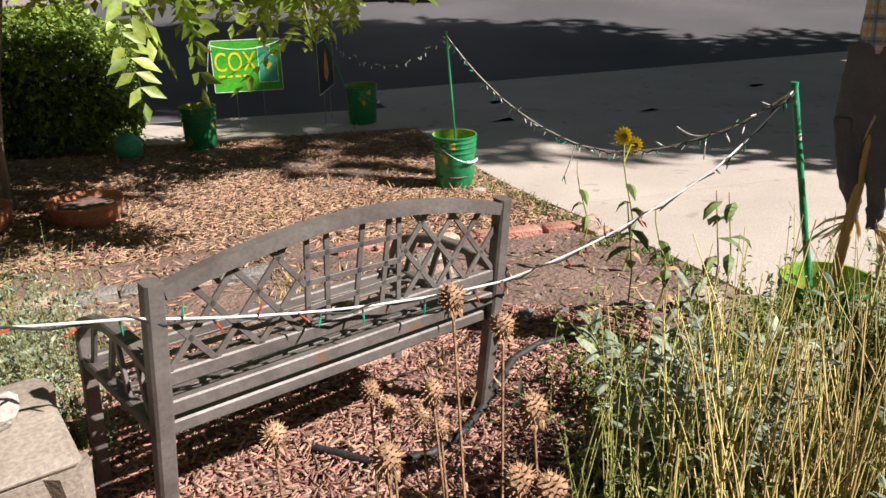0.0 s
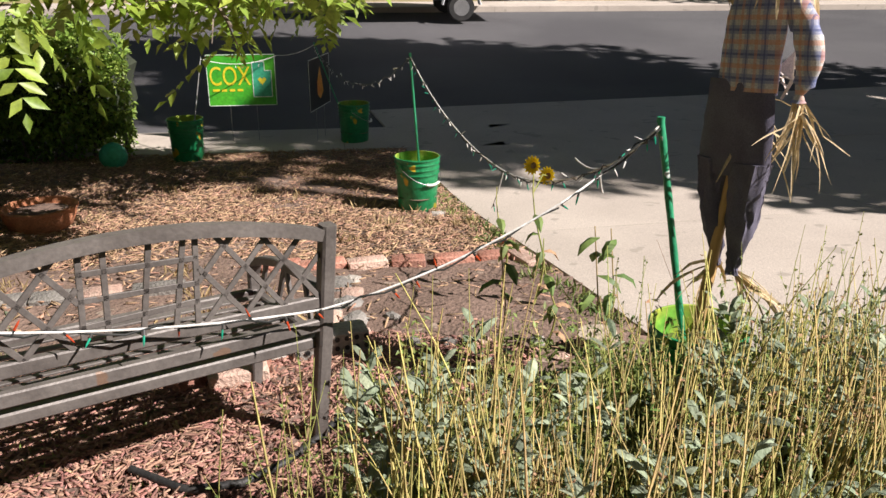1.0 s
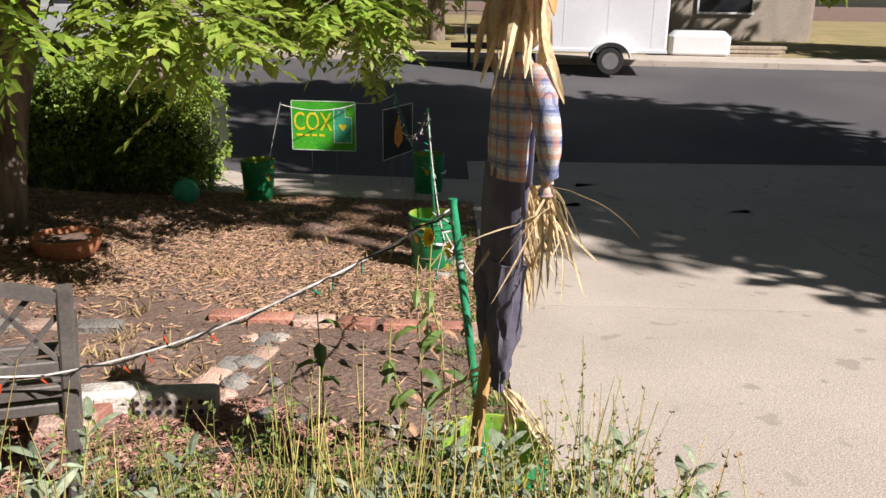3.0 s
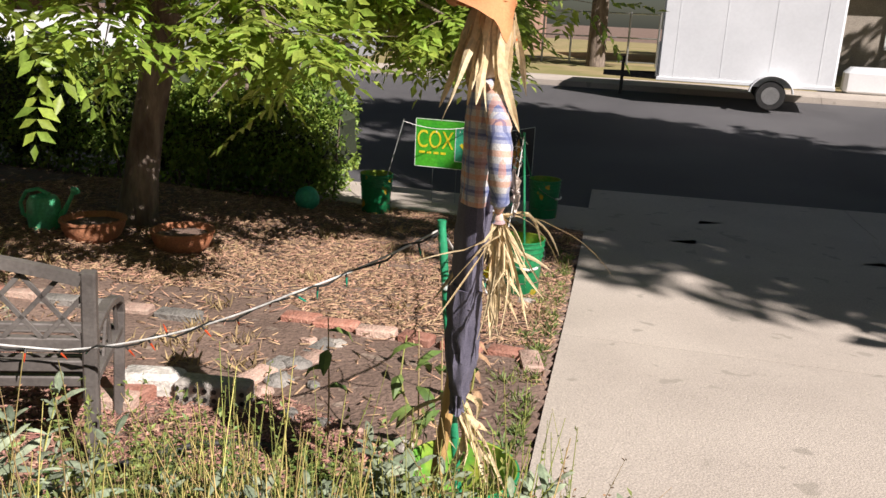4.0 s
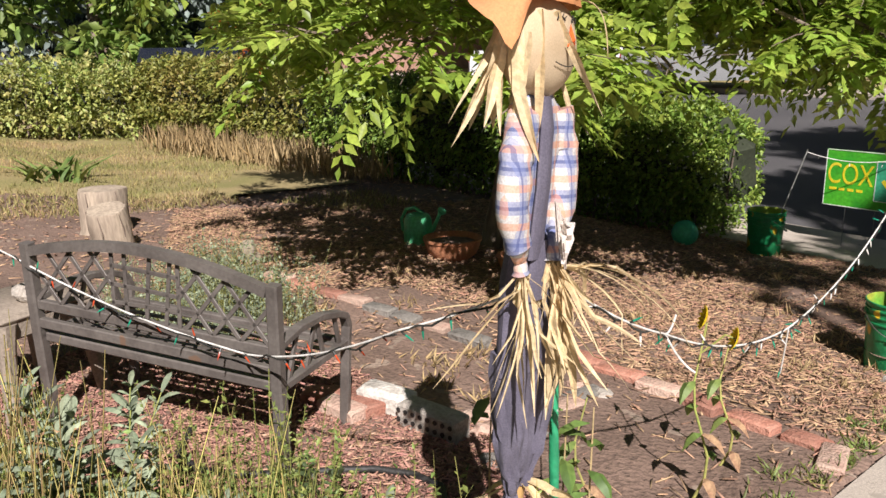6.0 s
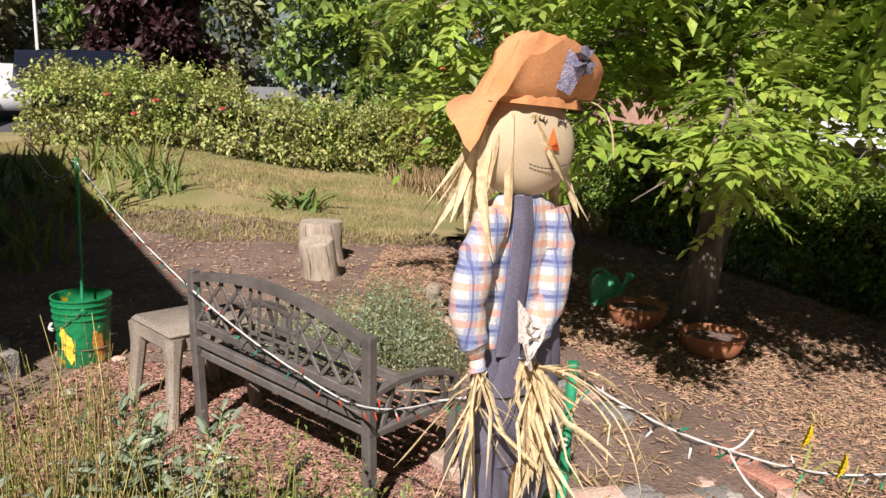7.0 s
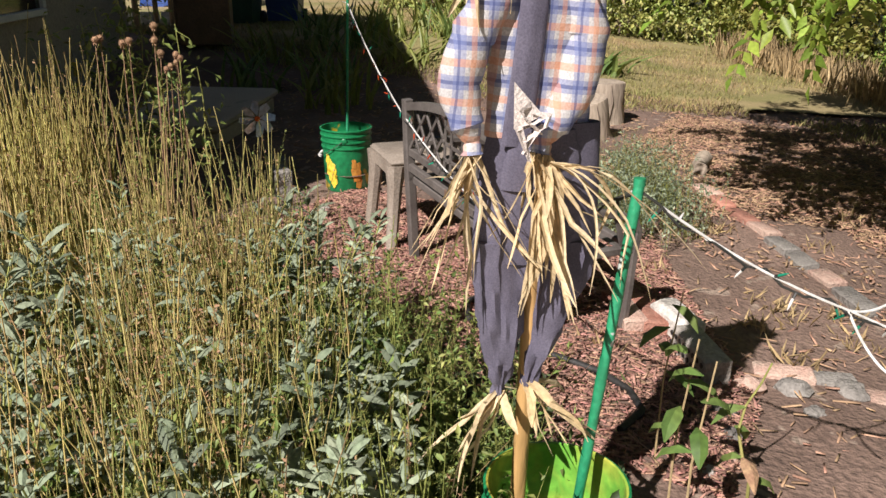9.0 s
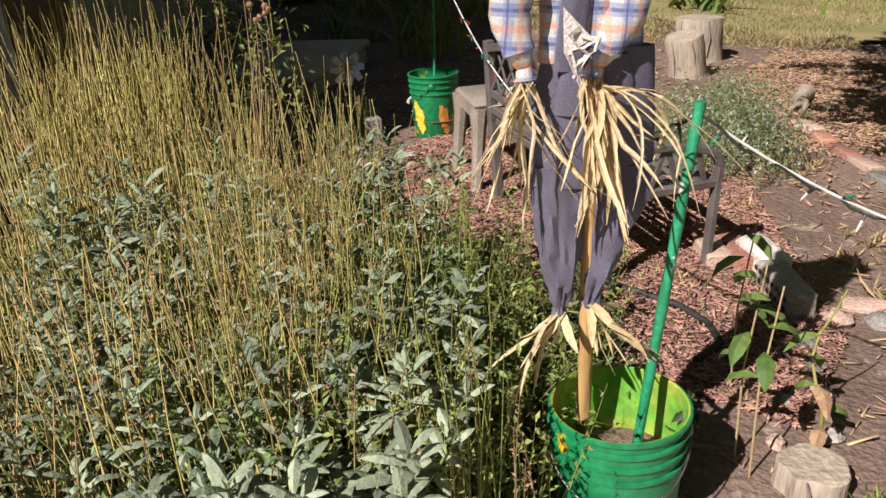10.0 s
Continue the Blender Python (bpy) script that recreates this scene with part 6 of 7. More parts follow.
M["foil"] = mat("foil", (0.85, 0.85, 0.87), (0.75, 0.76, 0.8), 20, 0.25, 0.1, 60, metal=0.25)
M["foil_blue"] = mat("foil_blue", (0.45, 0.6, 0.85), (0.75, 0.75, 0.8), 20, 0.25, 0.1, 60, metal=0.25)
pinwheel(-0.74, 0.03)
for x, y, h in ((-0.75, 0.16, 55), (-0.95, -0.02, 60)):
    brick_ob(x, y, h, "grey_stone", (0.2, 0.1, 0.16), label="grey concrete block edging by the pinwheel", z=0.06, group="blocks by the pinwheel")


# ---------------------------------------------------------------- litter on the ground
def chips(name, label, n, region, material, ln, wd, th, seed):
    rg = np.random.default_rng(seed)
    pts = region(rg, n)
    n = len(pts)
    z = land(pts[:, 0], pts[:, 1]) + rg.uniform(0.0, 0.02, n)
    a, tl, rl = rg.uniform(0, 2 * math.pi, n), rg.normal(0, 0.22, n), rg.normal(0, 0.3, n)
    L, W = rg.uniform(*ln, n), rg.uniform(*wd, n)
    d = np.stack([np.cos(a) * np.cos(tl), np.sin(a) * np.cos(tl), np.sin(tl)], -1)
    s = np.stack([-np.sin(a) * np.cos(rl), np.cos(a) * np.cos(rl), np.sin(rl)], -1)
    u = np.cross(d, s)
    c = np.concatenate([pts, z[:, None]], 1)
    V = np.zeros((n, 8, 3))
    for k, (x, y, w) in enumerate([(-1, -0.7, -1), (1, -1, -1), (0.9, 1, -1), (-1, 0.8, -1), (-1, -0.7, 1), (1, -1, 1), (0.9, 1, 1), (-1, 0.8, 1)]):
        V[:, k] = c + d * (x * L / 2)[:, None] + s * (y * W / 2)[:, None] + u * (w * th / 2)
    q = np.array([[4, 5, 6, 7], [0, 1, 5, 4], [1, 2, 6, 5], [2, 3, 7, 6], [3, 0, 4, 7]])
    F = (np.arange(n)[:, None, None] * 8 + q[None]).reshape(-1, 4)
    return stuff(name, label, "mulch", V.reshape(-1, 3), F, material)


def yard_region(rg, n):
    x, y = rg.uniform(-4.6, 1.2, n * 3), rg.uniform(1.6, 7.4, n * 3)
    a, bb = x * U[0] + y * U[1], x * NRM[0] + y * NRM[1]
    edge = EDGE0.x + (y - EDGE0.y) * EDGE_D.x / EDGE_D.y
    dens = np.array([noise.noise((p * 1.3, q * 1.3, 2.0)) for p, q in zip(x, y)])
    bare = (bb < 3.75 + 0.12 * np.sin(a * 3)) & (a > -0.5)
    ok = (x < edge - 0.03) & (bb < 7.0) & (rg.random(len(x)) < np.where(bare, 0.06, 0.85 + dens))
    return np.stack([x, y], -1)[ok][:n]


def bench_region(rg, n):
    x, y = rg.uniform(-1.0, 1.3, n * 3), rg.uniform(0.5, 3.0, n * 3)
    ok = (x < 0.95) & ((y - 2.75) < 0.5 * (x + 0.1)) & (rg.random(len(x)) < 0.9)
    return np.stack([x, y], -1)[ok][:n]


def left_region(rg, n):
    x, y = rg.uniform(-9, -1.0, n * 2), rg.uniform(-2.5, 4.5, n * 2)
    return np.stack([x, y], -1)[:n]


chips("wood_chips", "pale sun bleached wood chip mulch over the yard", 38000, yard_region, "chip_pale", (0.022, 0.085), (0.003, 0.009), 0.003, 1)
chips("bark_mulch", "reddish brown bark mulch round the bench", 32000, bench_region, "chip_red", (0.014, 0.055), (0.003, 0.009), 0.003, 2)
chips("dry_litter", "scattered dry twigs and leaf litter", 7000, left_region, "chip_pale", (0.02, 0.07), (0.004, 0.014), 0.004, 3)


def grass(name, label, n, region, material, h, seed, lean=0.5):
    rg = np.random.default_rng(seed)
    pts = region(rg, n)
    n = len(pts)
    c = np.concatenate([pts, land(pts[:, 0], pts[:, 1])[:, None] - 0.005], 1)
    way = rg.normal(size=(n, 3)) * [lean, lean, 0.15] + [0, 0, 1]
    L = rg.uniform(*h, n)
    v, f = leaf_arrays(c, way, rg.normal(size=(n, 3)), L, np.minimum(L * 0.09, 0.012) + 0.003, 0.1)
    return stuff(name, label, "grass", v, f, material)


def lawn_region(rg, n):
    x, y = rg.uniform(-13, -4.2, n * 2), rg.uniform(-6, 4.5, n * 2)
    bb = x * NRM[0] + y * NRM[1]
    d = np.array([noise.noise((p * 0.6, q * 0.6, 5.0)) for p, q in zip(x, y)])
    ok = (bb < 5.4) & (x < -4.6 + 0.8 * d) & (d > -0.35)
    return np.stack([x, y], -1)[ok][:n]


def hedge_foot(rg, n):
    f = 0.42 + 0.58 * rg.random(n) ** 0.8
    x, y = -3.2 - 6.8 * f, 5.9 - 4.35 * f
    return np.stack([x + rg.normal(0, 0.22, n), y + rg.normal(0, 0.2, n) - 0.35], -1)


def edge_tufts(rg, n):
    y = rg.uniform(3.2, 6.6, n)
    c = rg.integers(0, 26, n)
    y = 3.2 + c * 0.13 + rg.normal(0, 0.03, n)
    x = EDGE0.x + (y - EDGE0.y) * EDGE_D.x / EDGE_D.y - 0.05 - np.abs(rg.normal(0, 0.06, n)) - (c % 5 == 0) * 0.12
    return np.stack([x, y], -1)


def yard_tufts(rg, n):
    k = n // 25
    cx, cy = rg.uniform(-2.6, 0.5, k), rg.uniform(2.2, 6.8, k)
    p = np.stack([np.repeat(cx, 25), np.repeat(cy, 25)], -1) + rg.normal(0, 0.045, (k * 25, 2))
    edge = EDGE0.x + (p[:, 1] - EDGE0.y) * EDGE_D.x / EDGE_D.y
    return p[p[:, 0] < edge - 0.05]


def left_bed(rg, n):
    k = n // 40
    cx, cy = rg.normal(-1.35, 0.3, k), rg.normal(1.98, 0.25, k)
    return np.stack([np.repeat(cx, 40), np.repeat(cy, 40)], -1) + rg.normal(0, 0.09, (k * 40, 2))


def bench_weeds(rg, n):
    k = n // 14
    cx, cy = rg.uniform(-0.5, 0.85, k), rg.uniform(0.7, 2.6, k)
    return np.stack([np.repeat(cx, 14), np.repeat(cy, 14)], -1) + rg.normal(0, 0.035, (k * 14, 2))


grass("bench_weeds", "small green and yellow weeds in the bark mulch", 1100, bench_weeds, "leaf_weed", (0.015, 0.05), 16, 1.0)
grass("lawn_grass", "patchy half dry lawn grass", 60000, lawn_region, "blade", (0.03, 0.1), 11)
grass("tall_dry_grass", "tall dry straw grass along the hedge foot", 1500, hedge_foot, "straw_grass", (0.12, 0.5), 12, 0.22)
grass("edge_weeds", "small green weeds along the driveway edge", 1600, edge_tufts, "leaf_weed", (0.02, 0.07), 13, 0.9)
grass("yard_tufts", "sparse dry tufts among the wood chips", 1000, yard_tufts, "straw_grass", (0.03, 0.1), 14, 0.7)
pts2 = left_bed(np.random.default_rng(15), 900)
base = np.concatenate([pts2, land(pts2[:, 0], pts2[:, 1])[:, None] - 0.01], 1)
v, f, P = stems_mesh(r3, base, r3.uniform(0.12, 0.44, len(base)), 0.22, np.full(len(base), 0.0014))
stuff("low_plant_stems", "thin stems of low plants beyond the bench", "plants", v, f, "stalk_green")
g = r3.uniform(0.15, 1.0, (len(P), 16))
pts = P[np.arange(len(P))[:, None], np.minimum((g * 6).astype(int), 5)].reshape(-1, 3) + r3.normal(0, 0.008, (len(P) * 16, 3))
L = r3.uniform(0.012, 0.03, len(pts))
v, f = leaf_arrays(pts, r3.normal(size=pts.shape) + [0, 0, 0.3], r3.normal(size=pts.shape) * 0.5 + [0, 0, 1], L, L * 0.45, 0.2)
stuff("low_plants", "low small leaved grey green plants beyond the bench", "plants", v, f, "leaf_sage")


# ---------------------------------------------------------------- far side: houses, trees, cars
def far_tree(name, label, x, y, h, r, material, n=2600, leaf=0.22, trunk_r=0.16, clear=0.25, seed=1, group="trees of the neighbourhood"):
    t = thing(name, label, "tree", group, pose(x, y, gz(x, y)))
    rnd = random.Random(seed)
    b = MB()
    b.tube([(0, 0, -0.1), (rnd.uniform(-0.1, 0.1), 0.05, h * 0.3), (rnd.uniform(-0.2, 0.2), 0, h * 0.6), (0, 0, h * 0.92)], [trunk_r * 1.3, trunk_r, trunk_r * 0.6, 0.02], "bark", 10)
    b.ob("trunk", t)
    cents = []
    for k in range(14):
        a, z = k * 2.4 + rnd.uniform(-0.3, 0.3), h * (clear + (0.95 - clear) * (k + 0.5) / 14)
        rr = r * math.sin(math.pi * min(0.97, 0.25 + 0.72 * (k + 0.5) / 14)) * rnd.uniform(0.5, 0.95)
        p = Vector((rr * math.cos(a), rr * math.sin(a), z + 0.15 * h * rnd.uniform(0, 0.3)))
        bb = MB()
        bb.tube([(0, 0, z * 0.72), (p.x * 0.5, p.y * 0.5, z * 0.9), tuple(p)], [trunk_r * 0.35, trunk_r * 0.2, 0.01], "bark", 6)
        bb.ob("limb", t)
        cents += [p, p * 0.6 + Vector((0, 0, z * 0.42))]
    rg = np.random.default_rng(seed)
    C = np.array([tuple(c) for c in cents])[rg.integers(0, len(cents), n)]
    off = rg.normal(size=(n, 3))
    off /= np.linalg.norm(off, axis=1, keepdims=True)
    C = C + off * (rg.random(n) ** 0.4 * r * 0.36)[:, None] * [1, 1, 0.8]
    C[:, 2] = np.maximum(C[:, 2], h * clear * 0.75)
    v, f = scatter_leaves(rg, C, off, leaf, 0.7, 0.6, 0.4)
    o = new("crown", big_mesh("crown", v, f, material))
    o.parent = t
    return t


M["leaf_purple"] = mat("leaf_purple", (0.05, 0.02, 0.025), (0.085, 0.035, 0.035), 2, 0.5, 0, 60, rand=0.4, glow=0.25)
M["leaf_blue"] = mat("leaf_blue", (0.15, 0.2, 0.18), (0.24, 0.29, 0.26), 2, 0.6, 0, 60, rand=0.35, glow=0.1)
M["leaf_far"] = mat("leaf_far", (0.16, 0.25, 0.05), (0.27, 0.35, 0.08), 1.0, 0.55, 0, 60, rand=0.45, glow=0.3, hue=0.02)
M["leaf_olive"] = mat("leaf_olive", (0.2, 0.21, 0.1), (0.29, 0.3, 0.16), 1.0, 0.55, 0, 60, rand=0.4, glow=0.25, hue=0.02)

# unseen big trees beyond the driveway, placed to shade it and the street
for k, (x, y, h, r) in enumerate([(8.3, 7.3, 12.0, 2.7), (7.2, 10.1, 13.0, 2.5), (12.5, 7.8, 15.0, 2.8), (11.5, 10.2, 16.0, 2.6), (9.8, 9.0, 16.0, 2.6)]):
    far_tree("tree", "unseen tall leafy tree shading the driveway", x, y, h, r, "leaf_far", 6600, 0.34, 0.22, 0.3, 50 + k)

# trees at the back
for k, (x, y, h, r, m_, cl, lf, lab) in enumerate([
        (-23.5, -8.6, 8, 2.2, "leaf_purple", 0.12, 0.3, "purple leaved plum tree behind the parked cars"), (-27, -10.5, 8.5, 3.2, "leaf_olive", 0.12, 0.3, "grey olive leaved tree behind the cars"),
        (-26, -1.8, 10, 3.2, "leaf_far", 0.1, 0.3, "tall green cottonwood behind the rose bushes"), (-30, 1.8, 7.5, 2.6, "leaf_blue", 0.08, 0.3, "blue grey spruce in a far yard"),
        (-31, -4.5, 8, 2.8, "leaf_blue", 0.08, 0.3, "blue grey spruce in a far yard"), (-28, 4.6, 6.4, 2.6, "leaf_far", 0.1, 0.28, "rounded green maple in a far yard"), (-33, 8.0, 8, 3.2, "leaf_olive", 0.15, 0.32, "olive green tree in a far yard"),
        (-22.5, -14.5, 9, 3.2, "leaf_olive", 0.15, 0.3, "grey olive leaved tree behind the cars"), (-22, 12, 9, 3.6, "leaf_far", 0.28, 0.3, "green shade tree across the street"), (-27, 17, 10, 4, "leaf_far", 0.25, 0.34, "green shade tree across the street"),
        (-9.3, 20.6, 8.5, 3.2, "leaf_far", 0.36, 0.28, "street tree with dark trunk on the far lawn"), (-15, 20.5, 8, 3.2, "leaf_far", 0.3, 0.3, "green tree on the far lawn"), (5.2, 23.5, 9, 3.6, "leaf_far", 0.3, 0.3, "green tree on the far lawn"), (-3.5, 33, 10, 4.5, "leaf_far", 0.2, 0.36, "green tree behind the houses"), (-20, 30, 10, 4.5, "leaf_far", 0.2, 0.36, "green tree behind the houses"), (-34, -14, 10, 4, "leaf_far", 0.1, 0.36, "large green tree in a far yard"), (-36, -8, 11, 4.2, "leaf_olive", 0.1, 0.36, "large olive green tree in a far yard"), (-38, 0, 11, 4.5, "leaf_far", 0.08, 0.38, "large green tree in a far yard")]):
    far_tree("tree", lab, x, y, h, r, m_, 5200, lf * 1.35, 0.2, cl, 70 + k)

M["leaf_rose"] = mat("leaf_rose", (0.34, 0.41, 0.10), (0.46, 0.46, 0.17), 1.2, 0.5, 0, 60, rand=0.45, glow=0.3, hue=0.03)
# rose bushes and iris at the lawn's far edge
hedge("rose_hedge", "tall rose bushes with a few pink blooms", (-12.0, 0.9), (-11.6, -1.6), 1.15, 1.3, 6500, 0.6, "leaf_rose", 0.09, core=0.55, wild=0.5, group="hedges")
hedge("rose_hedge", "tall rose bushes with a few pink blooms", (-11.6, -1.7), (-11.0, -5.6), 1.3, 1.5, 10500, 0.6, "leaf_rose", 0.09, core=0.55, wild=0.5, group="hedges")
M["petal"] = mat("petal", (0.7, 0.16, 0.16), (0.75, 0.25, 0.22), 20, 0.6, 0, 60, glow=0.2)
for x, y, z in ((-10.35, -3.05, 1.12), (-10.4, -3.9, 1.2), (-10.6, -2.0, 1.0), (-10.3, -3.4, 0.9)):
    b = MB()
    for k in range(12):
        a, e = k * 2.4, 0.2 + 0.09 * k
        d = Vector((math.cos(a) * math.cos(e), math.sin(a) * math.cos(e), math.sin(e)))
        b.ribbon([(0, 0, 0), d * 0.035, d * 0.065], [0.01, 0.03, 0.012], "petal", d.cross(Vector((0.1, 0.2, 1))))
    o = b.ob("rose_bloom")
    o.matrix_world = pose(x, y, z)
    tagged(o, "pink rose bloom on the bush", "flower", "rose blooms")


def blade_clump(name, label, x, y, n, h, material, seed, width=0.018):
    rnd = random.Random(seed)
    t = thing(name, label, "plant", "", pose(x, y, gz(x, y)))
    for k in range(n):
        a = rnd.uniform(0, 2 * math.pi)
        d = Vector((math.cos(a), math.sin(a), 0))
        hh, out = h * rnd.uniform(0.6, 1.1), rnd.uniform(0.1, 0.55)
        p = Vector((rnd.uniform(-0.3, 0.3), rnd.uniform(-0.3, 0.3), 0))
        b = MB()
        b.ribbon([p + d * out * f * f + Vector((0, 0, hh * (f - 0.35 * out * f * f))) for f in (0, 0.3, 0.6, 0.85, 1.0)], [width, width, width * 0.9, width * 0.5, 0.001], material, d.cross(Vector((0, 0, 1))))
        b.ob("blade", t)


for k, (x, y) in enumerate(((-5.7, -1.2), (-6.4, -1.6), (-7.0, -2.2), (-6.0, -2.3), (-5.2, -2.4))):
    blade_clump("iris_clump", "clump of sword shaped iris leaves, partly dry", x, y, 34, 0.6, "leaf_weed" if k % 2 == 0 else "leaf_yellow", 5 + k)
for k, (x, y) in enumerate(((-3.1, -1.1), (-3.9, -1.7), (-4.4, -2.8), (-3.3, -2.3), (-4.9, -1.5), (-5.6, -3.1))):
    blade_clump("iris_clump", "clump of arching iris leaves in the house's shade", x, y, 26, 0.5, "leaf_weed" if k % 2 else "leaf_yellow", 25 + k, 0.02)
blade_clump("weed_clump", "small green leafy weed on bare soil", -6.1, 0.4, 30, 0.28, "leaf_weed", 41, 0.03)


def car(name, label, x, y, heading, L=4.6, W=1.8, H=1.65, paint="car_dark", pickup=False, wagon=True):
    t = thing(name, label, "car", "parked cars", pose(x, y, gz(x, y) + 0.02, 0, 0, heading))
    b = MB()
    h1 = H * 0.55

    def ring(prof, ys, mat_name):
        vs, fs = [], []
        for yy, sc, in ys:
            for px, pz in prof:
                vs.append((px * (1 - 0.015 * (1 - sc)), yy, pz))
        n = len(prof)
        for j in range(len(ys) - 1):
            fs += [(j * n + i, j * n + (i + 1) % n, (j + 1) * n + (i + 1) % n, (j + 1) * n + i) for i in range(n)]
        fs += [tuple(range(n)), tuple(range((len(ys) - 1) * n, len(ys) * n))[::-1]]
        b.add(vs, fs, mat_name)

    low = [(-L / 2, 0.38), (-L / 2 + 0.08, 0.28), (L / 2 - 0.08, 0.28), (L / 2, 0.4), (L / 2, h1 * 0.75), (L / 2 - 0.1, h1 * 0.93), (L * 0.24, h1 * 1.02), (-L / 2 + 0.1, h1 * 1.02), (-L / 2, h1 * 0.9)]
    ring(low, [(-W / 2, 0), (-W / 2 + 0.06, 1), (W / 2 - 0.06, 1), (W / 2, 0)], paint)
    b.ob("body", t)
    b = MB()
    if pickup:
        cab = [(-L * 0.08, h1), (L * 0.24, h1), (L * 0.13, H), (-L * 0.05, H)]
    elif wagon:
        cab = [(-L * 0.48, h1), (L * 0.26, h1), (L * 0.12, H), (-L * 0.43, H)]
    else:
        cab = [(-L * 0.40, h1), (L * 0.26, h1), (L * 0.08, H), (-L * 0.22, H)]
    ring(cab, [(-W / 2 + 0.08, 0), (-W / 2 + 0.2, 1), (W / 2 - 0.2, 1), (W / 2 - 0.08, 0)], paint)
    b.ob("cabin", t)
    for s in (-1, 1):
        x0, x1 = cab[0][0], cab[1][0]
        n = 2 if pickup else 3
        for k in range(n):
            f0, f1 = k / n + 0.04, (k + 1) / n - 0.02
            lo = lambda f: x0 + (x1 - x0) * f
            hi = lambda f: cab[3][0] + (cab[2][0] - cab[3][0]) * f
            bb = MB()
            yb, yt = s * (W / 2 - 0.074), s * (W / 2 - 0.09)
            bb.add([(lo(f0), yb, h1 + 0.06), (lo(f1), yb, h1 + 0.06), (hi(f1) * 0.96, yt, H - 0.1), (hi(f0) * 0.96, yt, H - 0.1)], [(0, 1, 2, 3)], "glass_dark")
            bb.ob("side_window", t)
    bb = MB()
    bb.add([(cab[0][0] - 0.015, -W / 2 + 0.25, h1 + 0.06), (cab[0][0] - 0.015, W / 2 - 0.25, h1 + 0.06), (cab[3][0] - 0.015, W / 2 - 0.32, H - 0.08), (cab[3][0] - 0.015, -W / 2 + 0.32, H - 0.08)], [(0, 1, 2, 3)], "glass_dark")
    bb.ob("rear_window", t)
    for s in (-1, 1):
        bb = MB()
        bb.box((-L / 2 + 0.01, s * (W / 2 - 0.14), h1 * 0.85), (0.05, 0.16, 0.2), "tail_red", bev=0.015)
        bb.ob("tail_light", t)
        for xx in (-L * 0.31, L * 0.31):
            bb = MB()
            bb.lathe([(0.2, -0.1), (0.33, -0.1), (0.345, -0.06), (0.345, 0.06), (0.33, 0.1), (0.2, 0.1)], "rubber", 24, m=pose(xx, s * (W / 2 - 0.09), 0.345, 90, 0, 0))
            w = bb.ob("wheel", t)
            bb = MB()
            bb.lathe([(0.0, 0.06), (0.05, 0.08), (0.19, 0.07), (0.21, 0.102), (0.2, 0.104)], "rim", 18, m=pose(xx, s * (W / 2 - 0.09), 0.345, 90 * s, 0, 0) if s < 0 else pose(xx, s * (W / 2 - 0.09), 0.345, -90, 0, 0))
            bb.ob("rim", w)
    return t


M["car_dark"] = mat("car_dark", (0.012, 0.016, 0.03), (0.016, 0.02, 0.036), 2, 0.25, 0, 60, coat=0.6)
M["car_white"] = mat("car_white", (0.68, 0.68, 0.68), (0.72, 0.72, 0.72), 2, 0.3, 0, 60, coat=0.5)
M["car_silver"] = mat("car_silver", (0.4, 0.41, 0.42), (0.45, 0.46, 0.47), 2, 0.3, 0, 60, coat=0.5, metal=0.5)
M["tail_red"] = mat("tail_red", (0.5, 0.02, 0.015), (0.55, 0.03, 0.02), 2, 0.2, 0, 60)
M["rim"] = mat("rim", (0.5, 0.5, 0.5), (0.6, 0.6, 0.6), 9, 0.3, 0, 60, metal=0.8)
car("suv", "dark blue parked SUV behind the rose bushes", -18.4, -8.1, 63, 4.9, 1.9, 1.85)
car("sedan", "white parked car in a driveway", -19.0, -11.6, 60, 4.5, 1.8, 1.5, "car_white", wagon=False)
car("suv", "dark parked SUV beyond the hedge", -19.4, 2.2, 85, 4.6, 1.85, 1.62)
car("pickup", "white parked pickup truck across the street", -15.6, 10.6, 62, 5.4, 1.95, 1.8, "car_white", pickup=True)
car("suv", "silver parked SUV across the street", -13.7, 13.2, 62, 4.7, 1.9, 1.75, "car_silver")
car("sedan", "grey parked car far down the street", -26, -4.9, 75, 4.5, 1.8, 1.45, "car_silver", wagon=False)


